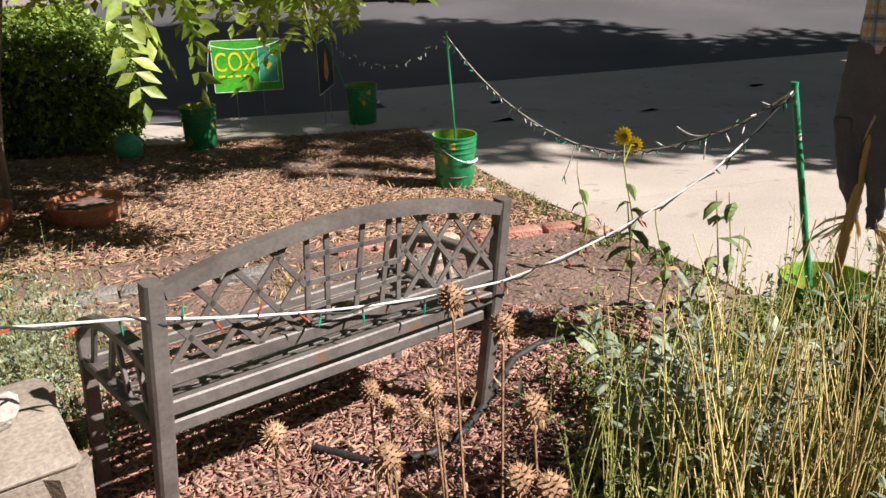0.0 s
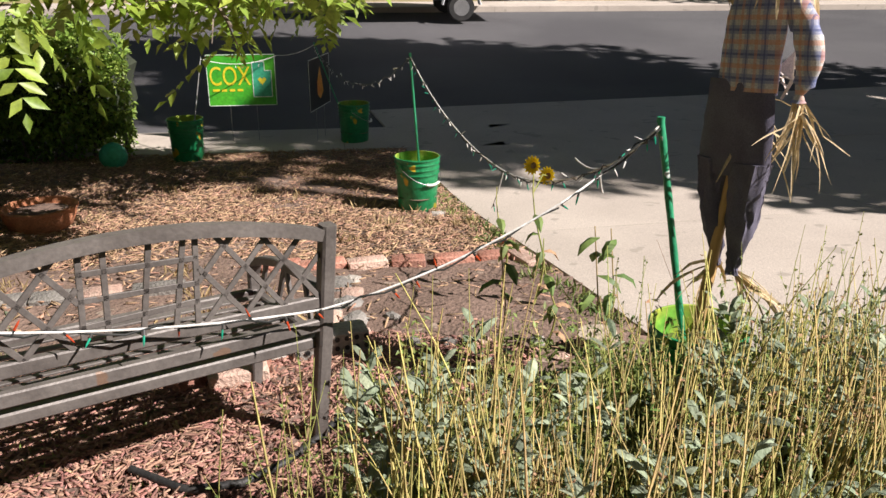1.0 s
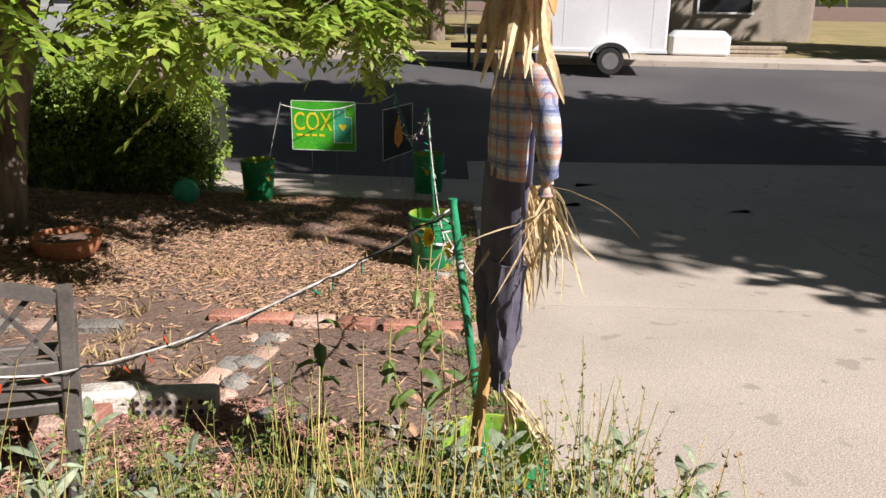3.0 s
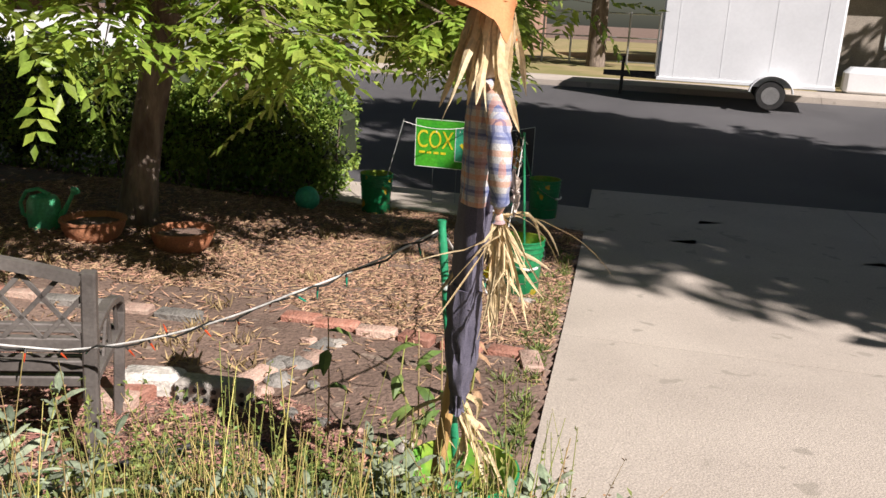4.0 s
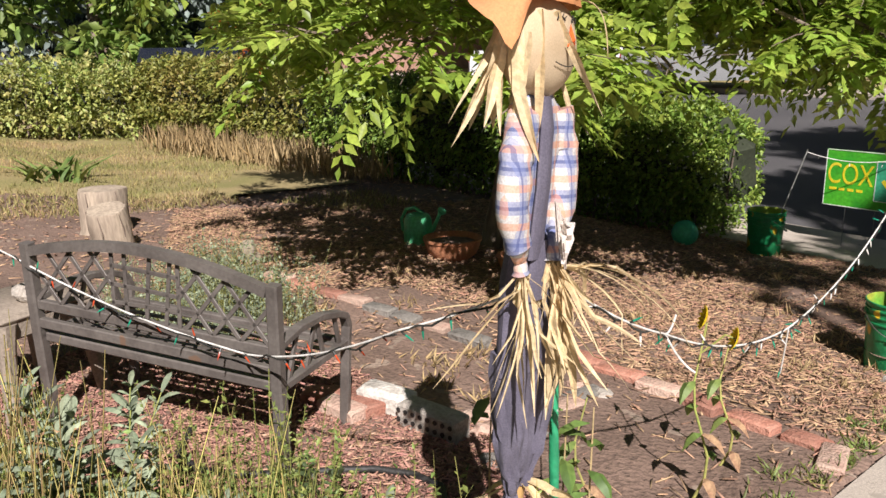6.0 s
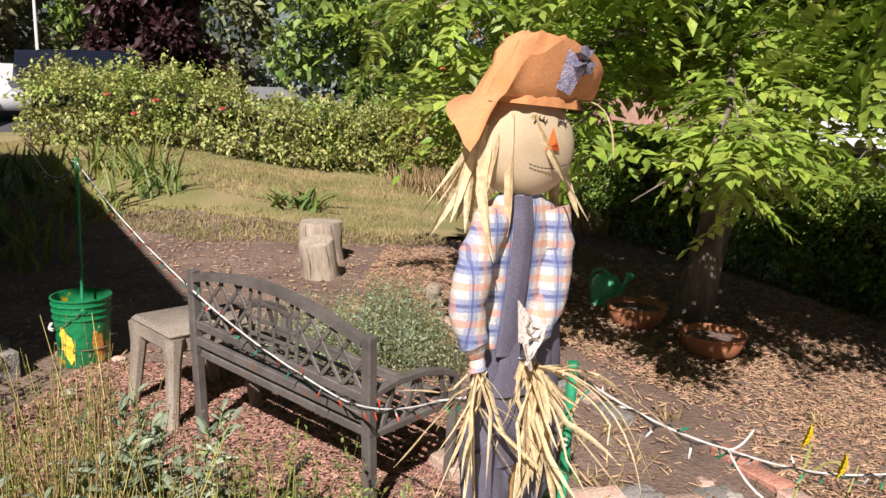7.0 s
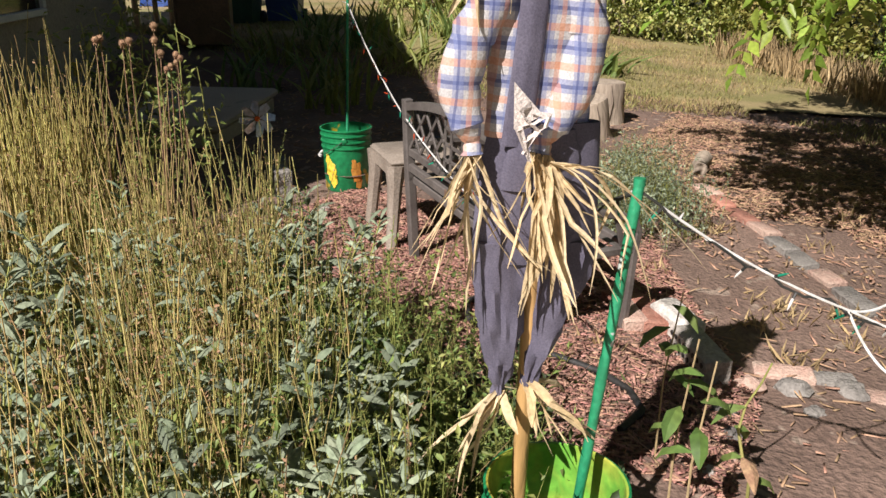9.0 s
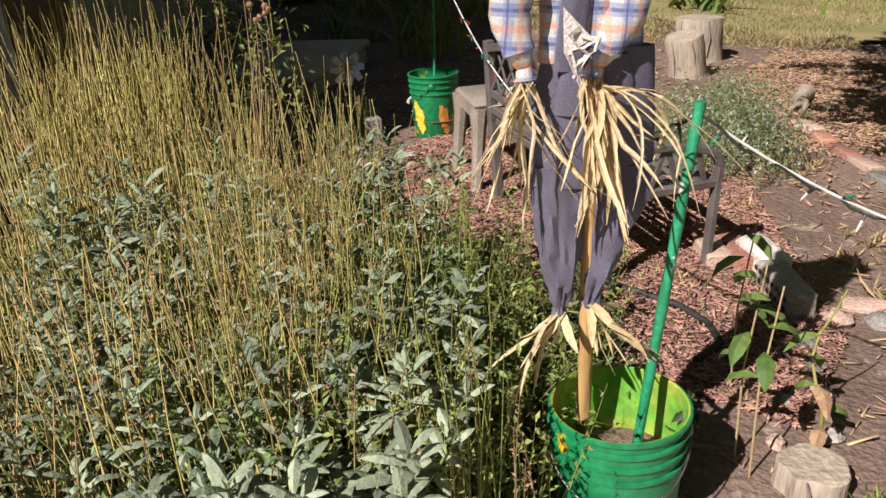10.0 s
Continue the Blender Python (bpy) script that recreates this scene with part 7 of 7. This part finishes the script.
def trailer():
    """Enclosed cargo trailer; local x along the street."""
    x, y = ab(3.46, 16.45)
    t = thing("cargo_trailer", "white enclosed cargo trailer parked across the street", "trailer", "", pose(x, y, gz(x, y) - 0.02, 0, 0, 24))
    b = MB()
    b.box((0, 0, 1.35), (2.96, 1.95, 1.9), "trailer_white", bev=0.05)
    b.ob("body", t)
    for s in (-1, 1):
        b = MB()
        b.box((0, s * 0.975, 0.42), (2.98, 0.05, 0.07), "trailer_white", bev=0.01)
        b.ob("side_rail", t)
        b = MB()
        arc = [(0.47 + 0.36 * math.cos(a), s * 1.08, 0.27 + 0.32 * math.sin(a)) for a in np.linspace(0.1, math.pi - 0.1, 12)]
        for p, q in zip(arc[:-1], arc[1:]):
            b.bar(p, q, 0.24, 0.02, "trailer_white")
        b.ob("fender", t)
        b = MB()
        b.lathe([(0.14, -0.09), (0.235, -0.09), (0.25, -0.05), (0.25, 0.05), (0.235, 0.09), (0.14, 0.09)], "rubber", 26, m=pose(0.47, s * 1.06, 0.25, 90, 0, 0))
        w = b.ob("wheel", t)
        b = MB()
        b.lathe([(0.0, 0.05), (0.04, 0.065), (0.13, 0.055), (0.15, 0.092)], "rim", 18, m=pose(0.47, s * 1.06, 0.25, 90 if s < 0 else -90, 0, 0))
        b.ob("rim", w)
    b = MB()
    b.box((-1.5, 0, 0.75), (0.03, 1.9, 0.62), "rim", bev=0.01)
    b.ob("stone_guard", t, "dull checker plate on the front")
    b = MB()
    b.bar((-1.47, -0.5, 0.42), (-2.55, 0, 0.42), 0.06, 0.1, "rubber")
    b.bar((-1.47, 0.5, 0.42), (-2.55, 0, 0.42), 0.06, 0.1, "rubber")
    b.bar((-2.2, 0.0, 0.02), (-2.2, 0.0, 0.75), 0.06, 0.06, "rubber", up=(0, 1, 0))
    b.ob("tongue", t, "black drawbar with jack")
    for xx in (-1.2, -0.4, 0.4, 1.2):
        b = MB()
        b.box((xx, -0.977, 1.35), (0.004, 0.004, 1.8), "trailer_white")
        b.ob("seam", t)


M["trailer_white"] = mat("trailer_white", (0.74, 0.75, 0.76), (0.8, 0.81, 0.82), 1.2, 0.45, 0.03, 20, grainy=0.12)
trailer()


def house(name, label, x, y, heading, L, D, H, wall, siding=True, roof_h=1.6, openings=(), eave=0.45):
    """A house with a gabled roof; local x along its front, front at y = 0, depth towards +y."""
    t = thing(name, label, "house", "houses", pose(x, y, gz(x, y) - 0.05, 0, 0, heading))
    for nm, a, b_ in (("front", (0, 0), (L, 0)), ("back", (L, D), (0, D)), ("side", (0, D), (0, 0)), ("side", (L, 0), (L, D))):
        bb = MB()
        p, q = Vector((*a, 0)), Vector((*b_, 0))
        bb.bar(p + Vector((0, 0, H / 2)), q + Vector((0, 0, H / 2)), 0.18, H, wall)
        w = bb.ob("wall", t)
        if siding:
            n = int(H / 0.17)
            out = (q - p).normalized().cross(Vector((0, 0, 1)))
            for k in range(n):
                c = Vector((0, 0, k * 0.17 + 0.09)) + out * 0.105
                bb = MB()
                bb.bar(p + c, q + c, 0.025 , 0.166, wall)
                bb.ob("plank", w)
    bb = MB()
    for s in (0, D):
        bb.add([(0, s, H), (L, s, H), (L, D / 2, H + roof_h), (0, D / 2, H + roof_h)], [(0, 1, 2, 3)], "roof")
    o = bb.ob("gable_inside", t)
    for x0 in (0.0, L):
        bb = MB()
        bb.add([(x0, 0, H), (x0, D, H), (x0, D / 2, H + roof_h), (x0 + (0.12 if x0 == 0 else -0.12), 0, H), (x0 + (0.12 if x0 == 0 else -0.12), D, H), (x0 + (0.12 if x0 == 0 else -0.12), D / 2, H + roof_h)], [(0, 1, 2), (3, 5, 4), (0, 3, 4, 1), (1, 4, 5, 2), (2, 5, 3, 0)], wall)
        bb.ob("gable", t)
    sl = roof_h / (D / 2)
    for s in (-1, 1):
        bb = MB()
        y0, y1 = (-eave, D / 2) if s < 0 else (D + eave, D / 2)
        z0 = H - eave * sl
        vs = [(-0.3, y0, z0 + 0.03), (L + 0.3, y0, z0 + 0.03), (L + 0.3, y1, H + roof_h + 0.03), (-0.3, y1, H + roof_h + 0.03)]
        vs += [(a, b_, c + 0.14) for a, b_, c in vs]
        fs = [(0, 1, 2, 3), (4, 7, 6, 5), (0, 4, 5, 1), (1, 5, 6, 2), (2, 6, 7, 3), (3, 7, 4, 0)]
        if s > 0:
            fs = [f[::-1] for f in fs]
        bb.add(vs, fs, "roof")
        r = bb.ob("roof", t)
        bb = MB()
        bb.bar((-0.32, y0 - 0.02 * (-s), z0 + 0.1), (L + 0.32, y0 - 0.02 * (-s), z0 + 0.1), 0.03, 0.2, "siding")
        bb.ob("fascia", r, "white painted board")
    for kind, x0, z0, w_, h_, m_ in openings:
        bb = MB()
        fr = 0.06
        for a, b_, c, d in ((x0 - fr, z0 - fr, w_ + 2 * fr, fr), (x0 - fr, z0 + h_, w_ + 2 * fr, fr), (x0 - fr, z0, fr, h_), (x0 + w_, z0, fr, h_)):
            bb.box((a + c / 2, -0.13, b_ + d / 2), (c, 0.06, d), "siding", bev=0.008)
        wdw = bb.ob(kind, t)
        bb = MB()
        bb.box((x0 + w_ / 2, -0.115, z0 + h_ / 2), (w_, 0.02, h_), m_, bev=0.004)
        bb.ob("pane" if kind == "window" else "leaf", wdw)
    return t


M["door_orange"] = mat("door_orange", (0.5, 0.22, 0.11), (0.56, 0.27, 0.14), 4, 0.6, 0.1, 40)
M["tarp"] = mat("tarp", (0.012, 0.045, 0.20), (0.025, 0.075, 0.28), 5, 0.5, 0.4, 12)
M["bin_green"] = mat("bin_green", (0.02, 0.06, 0.04), (0.03, 0.08, 0.05), 5, 0.5, 0.1, 60)
M["bin_blue"] = mat("bin_blue", (0.03, 0.06, 0.22), (0.04, 0.08, 0.27), 5, 0.45, 0.1, 60)
M["bin_brown"] = mat("bin_brown", (0.13, 0.075, 0.045), (0.18, 0.1, 0.06), 5, 0.5, 0.1, 60)
M["chair_wood"] = mat("chair_wood", (0.42, 0.27, 0.15), (0.5, 0.33, 0.19), 5, 0.6, 0.2, 40)

# the home behind the path, added with its roof set to shade the side yard
house("house", "two storey tan house added beside the yard to shade it", 2.9, -0.31, 213, 8.26, 7.0, 4.2, "wall_tan", False, 1.5, [("window", 0.7, 0.9, 1.4, 1.1, "glass_dark"), ("door", 3.1, 0.15, 0.95, 2.05, "bin_brown"), ("window", 4.6, 0.9, 1.0, 1.1, "glass_dark")], 0.55)
# neighbours
house("house", "white sided neighbour house with a grey roof", -12.3, -9.96, 204, 9.0, 7.5, 3.0, "siding", True, 1.7, [("door", 0.5, 0.2, 1.0, 2.1, "door_orange"), ("window", 4.0, 1.0, 1.4, 1.1, "glass_dark")], 0.5)
house("house", "low white neighbour house with carport roof", -19.5, -15.5, 225, 8.0, 6.0, 2.6, "siding", True, 1.2, [("window", 2, 1.0, 1.2, 1.0, "glass_dark")], 0.5)
house("house", "tan brick house across the street", *ab(-13.5, 27.5), 24, 9.5, 7.0, 2.7, "wall_brick", False, 1.5, [("window", 1.2, 0.9, 1.6, 1.1, "glass_dark"), ("door", 4.2, 0.1, 1.0, 2.05, "bin_brown"), ("window", 6.4, 0.9, 1.6, 1.1, "glass_dark")], 0.5)
# the open garage's shaded inside is only a flat near-black panel
house("house", "grey house across the street, a dark panel for its open garage", *ab(1.5, 25.5), 24, 9.0, 7.0, 2.7, "wall_tan", False, 1.5, [("garage_door", 1.0, 0.05, 3.4, 2.2, "glass_dark"), ("window", 5.8, 0.9, 1.5, 1.1, "glass_dark")], 0.5)
house("house", "brick house far along the side street", -37.0, 13.0, 292, 10.0, 7.0, 2.8, "wall_brick", False, 1.7, [("window", 2, 0.9, 1.6, 1.1, "glass_dark"), ("door", 5, 0.1, 1.0, 2.05, "bin_brown")], 0.5)


def wheelie_bin(x, y, heading, material, label):
    t = thing("wheelie_bin", label, "bin", "bins beside the house", pose(x, y, gz(x, y), 0, 0, heading))
    b = MB()
    vs = [(-0.22, -0.24, 0.05), (0.22, -0.24, 0.05), (0.22, 0.24, 0.05), (-0.22, 0.24, 0.05), (-0.29, -0.34, 1.0), (0.29, -0.34, 1.0), (0.29, 0.34, 1.0), (-0.29, 0.34, 1.0)]
    b.add(vs, [(0, 3, 2, 1), (4, 5, 6, 7), (0, 1, 5, 4), (1, 2, 6, 5), (2, 3, 7, 6), (3, 0, 4, 7)], material)
    b.ob("body", t)
    b = MB()
    b.box((0, -0.01, 1.035), (0.62, 0.74, 0.06), material, bev=0.025)
    lid = b.ob("lid", t)
    b = MB()
    b.tube([(-0.22, 0.4, 1.0), (0.22, 0.4, 1.0)], 0.016, material, 8)
    b.ob("handle", lid)
    b = MB()
    b.box((0, -0.345, 0.8), (0.22, 0.004, 0.05), "siding")
    b.ob("marking", t, "plain pale bar")
    for s in (-1, 1):
        b = MB()
        b.lathe([(0.05, -0.025), (0.1, -0.025), (0.1, 0.025), (0.05, 0.025)], "rubber", 16, m=pose(s * 0.25, 0.28, 0.1, 0, 90, 0))
        b.ob("wheel", t)


wheelie_bin(-6.5, -5.15, 115, "bin_green", "dark green wheelie bin with a black lid")
wheelie_bin(-7.2, -4.9, 118, "bin_blue", "blue lidded grey recycling bin")


def tarp_pile(x, y):
    t = thing("tarp_pile", "blue tarpaulin thrown over a stack of things", "tarp", "", pose(x, y, gz(x, y), 0, 0, 110))
    b = MB()
    n = 18
    vs = []
    for j in range(n + 1):
        for i in range(n + 1):
            u, v = i / n * 2 - 1, j / n * 2 - 1
            e = max(abs(u), abs(v))
            z = 1.6 * (1 - max(0, (e - 0.62) / 0.38) ** 1.3 * 0.98) + 0.07 * noise.noise((u * 4, v * 4, 1)) + 0.04 * noise.noise((u * 11, v * 9, 1))
            vs.append((u * 1.05 * (1 - 0.1 * (e > 0.7)), v * 0.65, max(0.0, z)))
    b.add(vs, [(j * (n + 1) + i, j * (n + 1) + i + 1, (j + 1) * (n + 1) + i + 1, (j + 1) * (n + 1) + i) for j in range(n) for i in range(n)], "tarp")
    b.ob("sheet", t)
    b = MB()
    b.tube([(-0.8, -0.66, 0.9), (0.0, -0.68, 0.86), (0.8, -0.66, 0.9)], 0.012, "rubber", 6)
    b.ob("strap", t)


tarp_pile(-9.3, -8.6)


def wooden_chair(x, y, heading):
    t = thing("patio_chair", "tan wooden patio chair beside the house", "chair", "", pose(x, y, gz(x, y), 0, 0, heading))
    for sx in (-1, 1):
        for sy, h in ((-1, 0.62), (1, 1.0)):
            b = MB()
            b.box((sx * 0.27, sy * 0.26, h / 2), (0.06, 0.06, h), "chair_wood", bev=0.008)
            b.ob("leg", t)
        b = MB()
        b.box((sx * 0.27, -0.02, 0.63), (0.09, 0.6, 0.03), "chair_wood", bev=0.008)
        b.ob("arm", t)
    b = MB()
    b.box((0, 0, 0.42), (0.52, 0.54, 0.04), "chair_wood", bev=0.01)
    b.ob("seat", t)
    for k in range(5):
        b = MB()
        b.box((-0.2 + k * 0.1, 0.26, 0.72), (0.07, 0.025, 0.5), "chair_wood", bev=0.006)
        b.ob("back_slat", t)


wooden_chair(-5.7, -6.2, 70)
t = thing("storage_box", "brown wooden storage box in the house's shade", "box", "", pose(-4.75, -4.15, gz(-4.75, -4.15), 0, 0, 40))
b = MB()
b.box((0, 0, 0.36), (0.95, 0.6, 0.72), "bin_brown", bev=0.02)
b.ob("body", t)
b = MB()
b.box((0, 0, 0.745), (1.02, 0.66, 0.05), "bin_brown", bev=0.015)
b.ob("lid", t)
for sx in (-1, 0, 1):
    b = MB()
    b.box((sx * 0.42, -0.308, 0.36), (0.07, 0.02, 0.7), "bin_brown", bev=0.005)
    b.ob("batten", t)
# low concrete step beside the house
t = thing("concrete_step", "grey concrete step against the house in shade", "step", "", pose(-1.9, -1.6, 0, 0, 0, 24))
b = MB()
b.box((0, 0, 0.05), (1.5, 0.84, 0.14), "concrete", bev=0.015)
b.ob("base", t)
b = MB()
b.box((0, 0, 0.155), (1.6, 0.9, 0.07), "concrete", bev=0.02)
b.ob("tread", t)
# across the street: wrapped bundle, lumber, fence
b = MB()
b.box((0, 0, 0.3), (1.3, 0.8, 0.6), "trailer_white", bev=0.12)
o = b.ob("wrapped_bundle")
o.matrix_world = pose(*ab(6.2, 19.2), gz(*ab(6.2, 19.2)) + 0.02, 0, 0, 20)
tagged(o, "white plastic wrapped bundle on the far drive", "bundle")
t = thing("lumber_pile", "low pile of weathered boards on the far drive", "lumber", "", pose(*ab(7.2, 19.9), gz(*ab(7.2, 19.9)), 0, 0, 30))
for k in range(9):
    b = MB()
    b.box((rb.uniform(-0.1, 0.1), -0.4 + (k % 4) * 0.24, 0.06 + (k // 4) * 0.09), (1.9, 0.2, 0.07), "cut_wood", bev=0.01)
    b.ob("board", t)
t = thing("chain_fence", "grey metal yard fence across the street", "fence", "", pose(*ab(-9.0, 23.6), gz(*ab(-9.0, 23.6)), 0, 0, 24))
for k in range(14):
    b = MB()
    b.tube([(k * 0.8, 0, 0), (k * 0.8, 0, 1.5)], 0.03, "rim", 8)
    b.ob("post", t)
for z in (0.15, 0.8, 1.45):
    b = MB()
    b.tube([(0, 0, z), (10.4, 0, z)], 0.02, "rim", 8)
    b.ob("rail", t)
t = thing("chain_fence", "grey metal yard fence down the side street", "fence", "", pose(-33, -2.5, 0, 0, 0, 80))
for k in range(14):
    b = MB()
    b.tube([(k * 1.4, 0, 0), (k * 1.4, 0, 1.2)], 0.03, "rim", 8)
    b.ob("post", t)
for z in (0.1, 0.6, 1.15):
    b = MB()
    b.tube([(0, 0, z), (18.2, 0, z)], 0.02, "rim", 8)
    b.ob("rail", t)
b = MB()
b.tube([(0, 0, 0), (0, 0, 4.2)], [0.06, 0.045], "white_plastic", 10)
o = b.ob("flag_pole")
o.matrix_world = pose(-21.0, -11.1, 0)
tagged(o, "thin white pole beyond the parked cars", "pole")
# side street at the corner and lawns beyond
b = MB()
vs = []
for a in np.linspace(-26, -15.5, 10):
    for q in np.linspace(-60, 7.9, 30):
        vs.append((*ab(a, q), gz(*ab(a, q)) + 0.015))
b.add(vs, [(i * 30 + j, (i + 1) * 30 + j, (i + 1) * 30 + j + 1, i * 30 + j + 1) for i in range(9) for j in range(29)], "asphalt")
tagged(b.ob("side_road"), "worn grey asphalt side street", "road", kind="structure")
b = MB()
vs = []
for a in np.linspace(-60, 40, 40):
    for q in np.linspace(18.9, 60, 20):
        vs.append((*ab(a, q), gz(*ab(a, q)) + 0.05))
b.add(vs, [(i * 20 + j, (i + 1) * 20 + j, (i + 1) * 20 + j + 1, i * 20 + j + 1) for i in range(39) for j in range(19)], "lawn")
tagged(b.ob("lawn_far"), "dry yellow lawn across the street", "lawn", kind="structure")
b = MB()
vs = []
for a in np.linspace(-15.4, -4.0, 40):
    for q in np.linspace(-12, 5.6, 50):
        x, y = ab(a, q)
        w = 0.9 * noise.noise((x * 0.5, y * 0.5, 3))
        vs.append((x, y, gz(x, y) + (0.028 if (x < -5.0 + w) else -0.06)))
b.add(vs, [(i * 50 + j, (i + 1) * 50 + j, (i + 1) * 50 + j + 1, i * 50 + j + 1) for i in range(39) for j in range(49)], "lawn")
tagged(b.ob("lawn"), "patchy half dry lawn", "lawn", kind="structure")
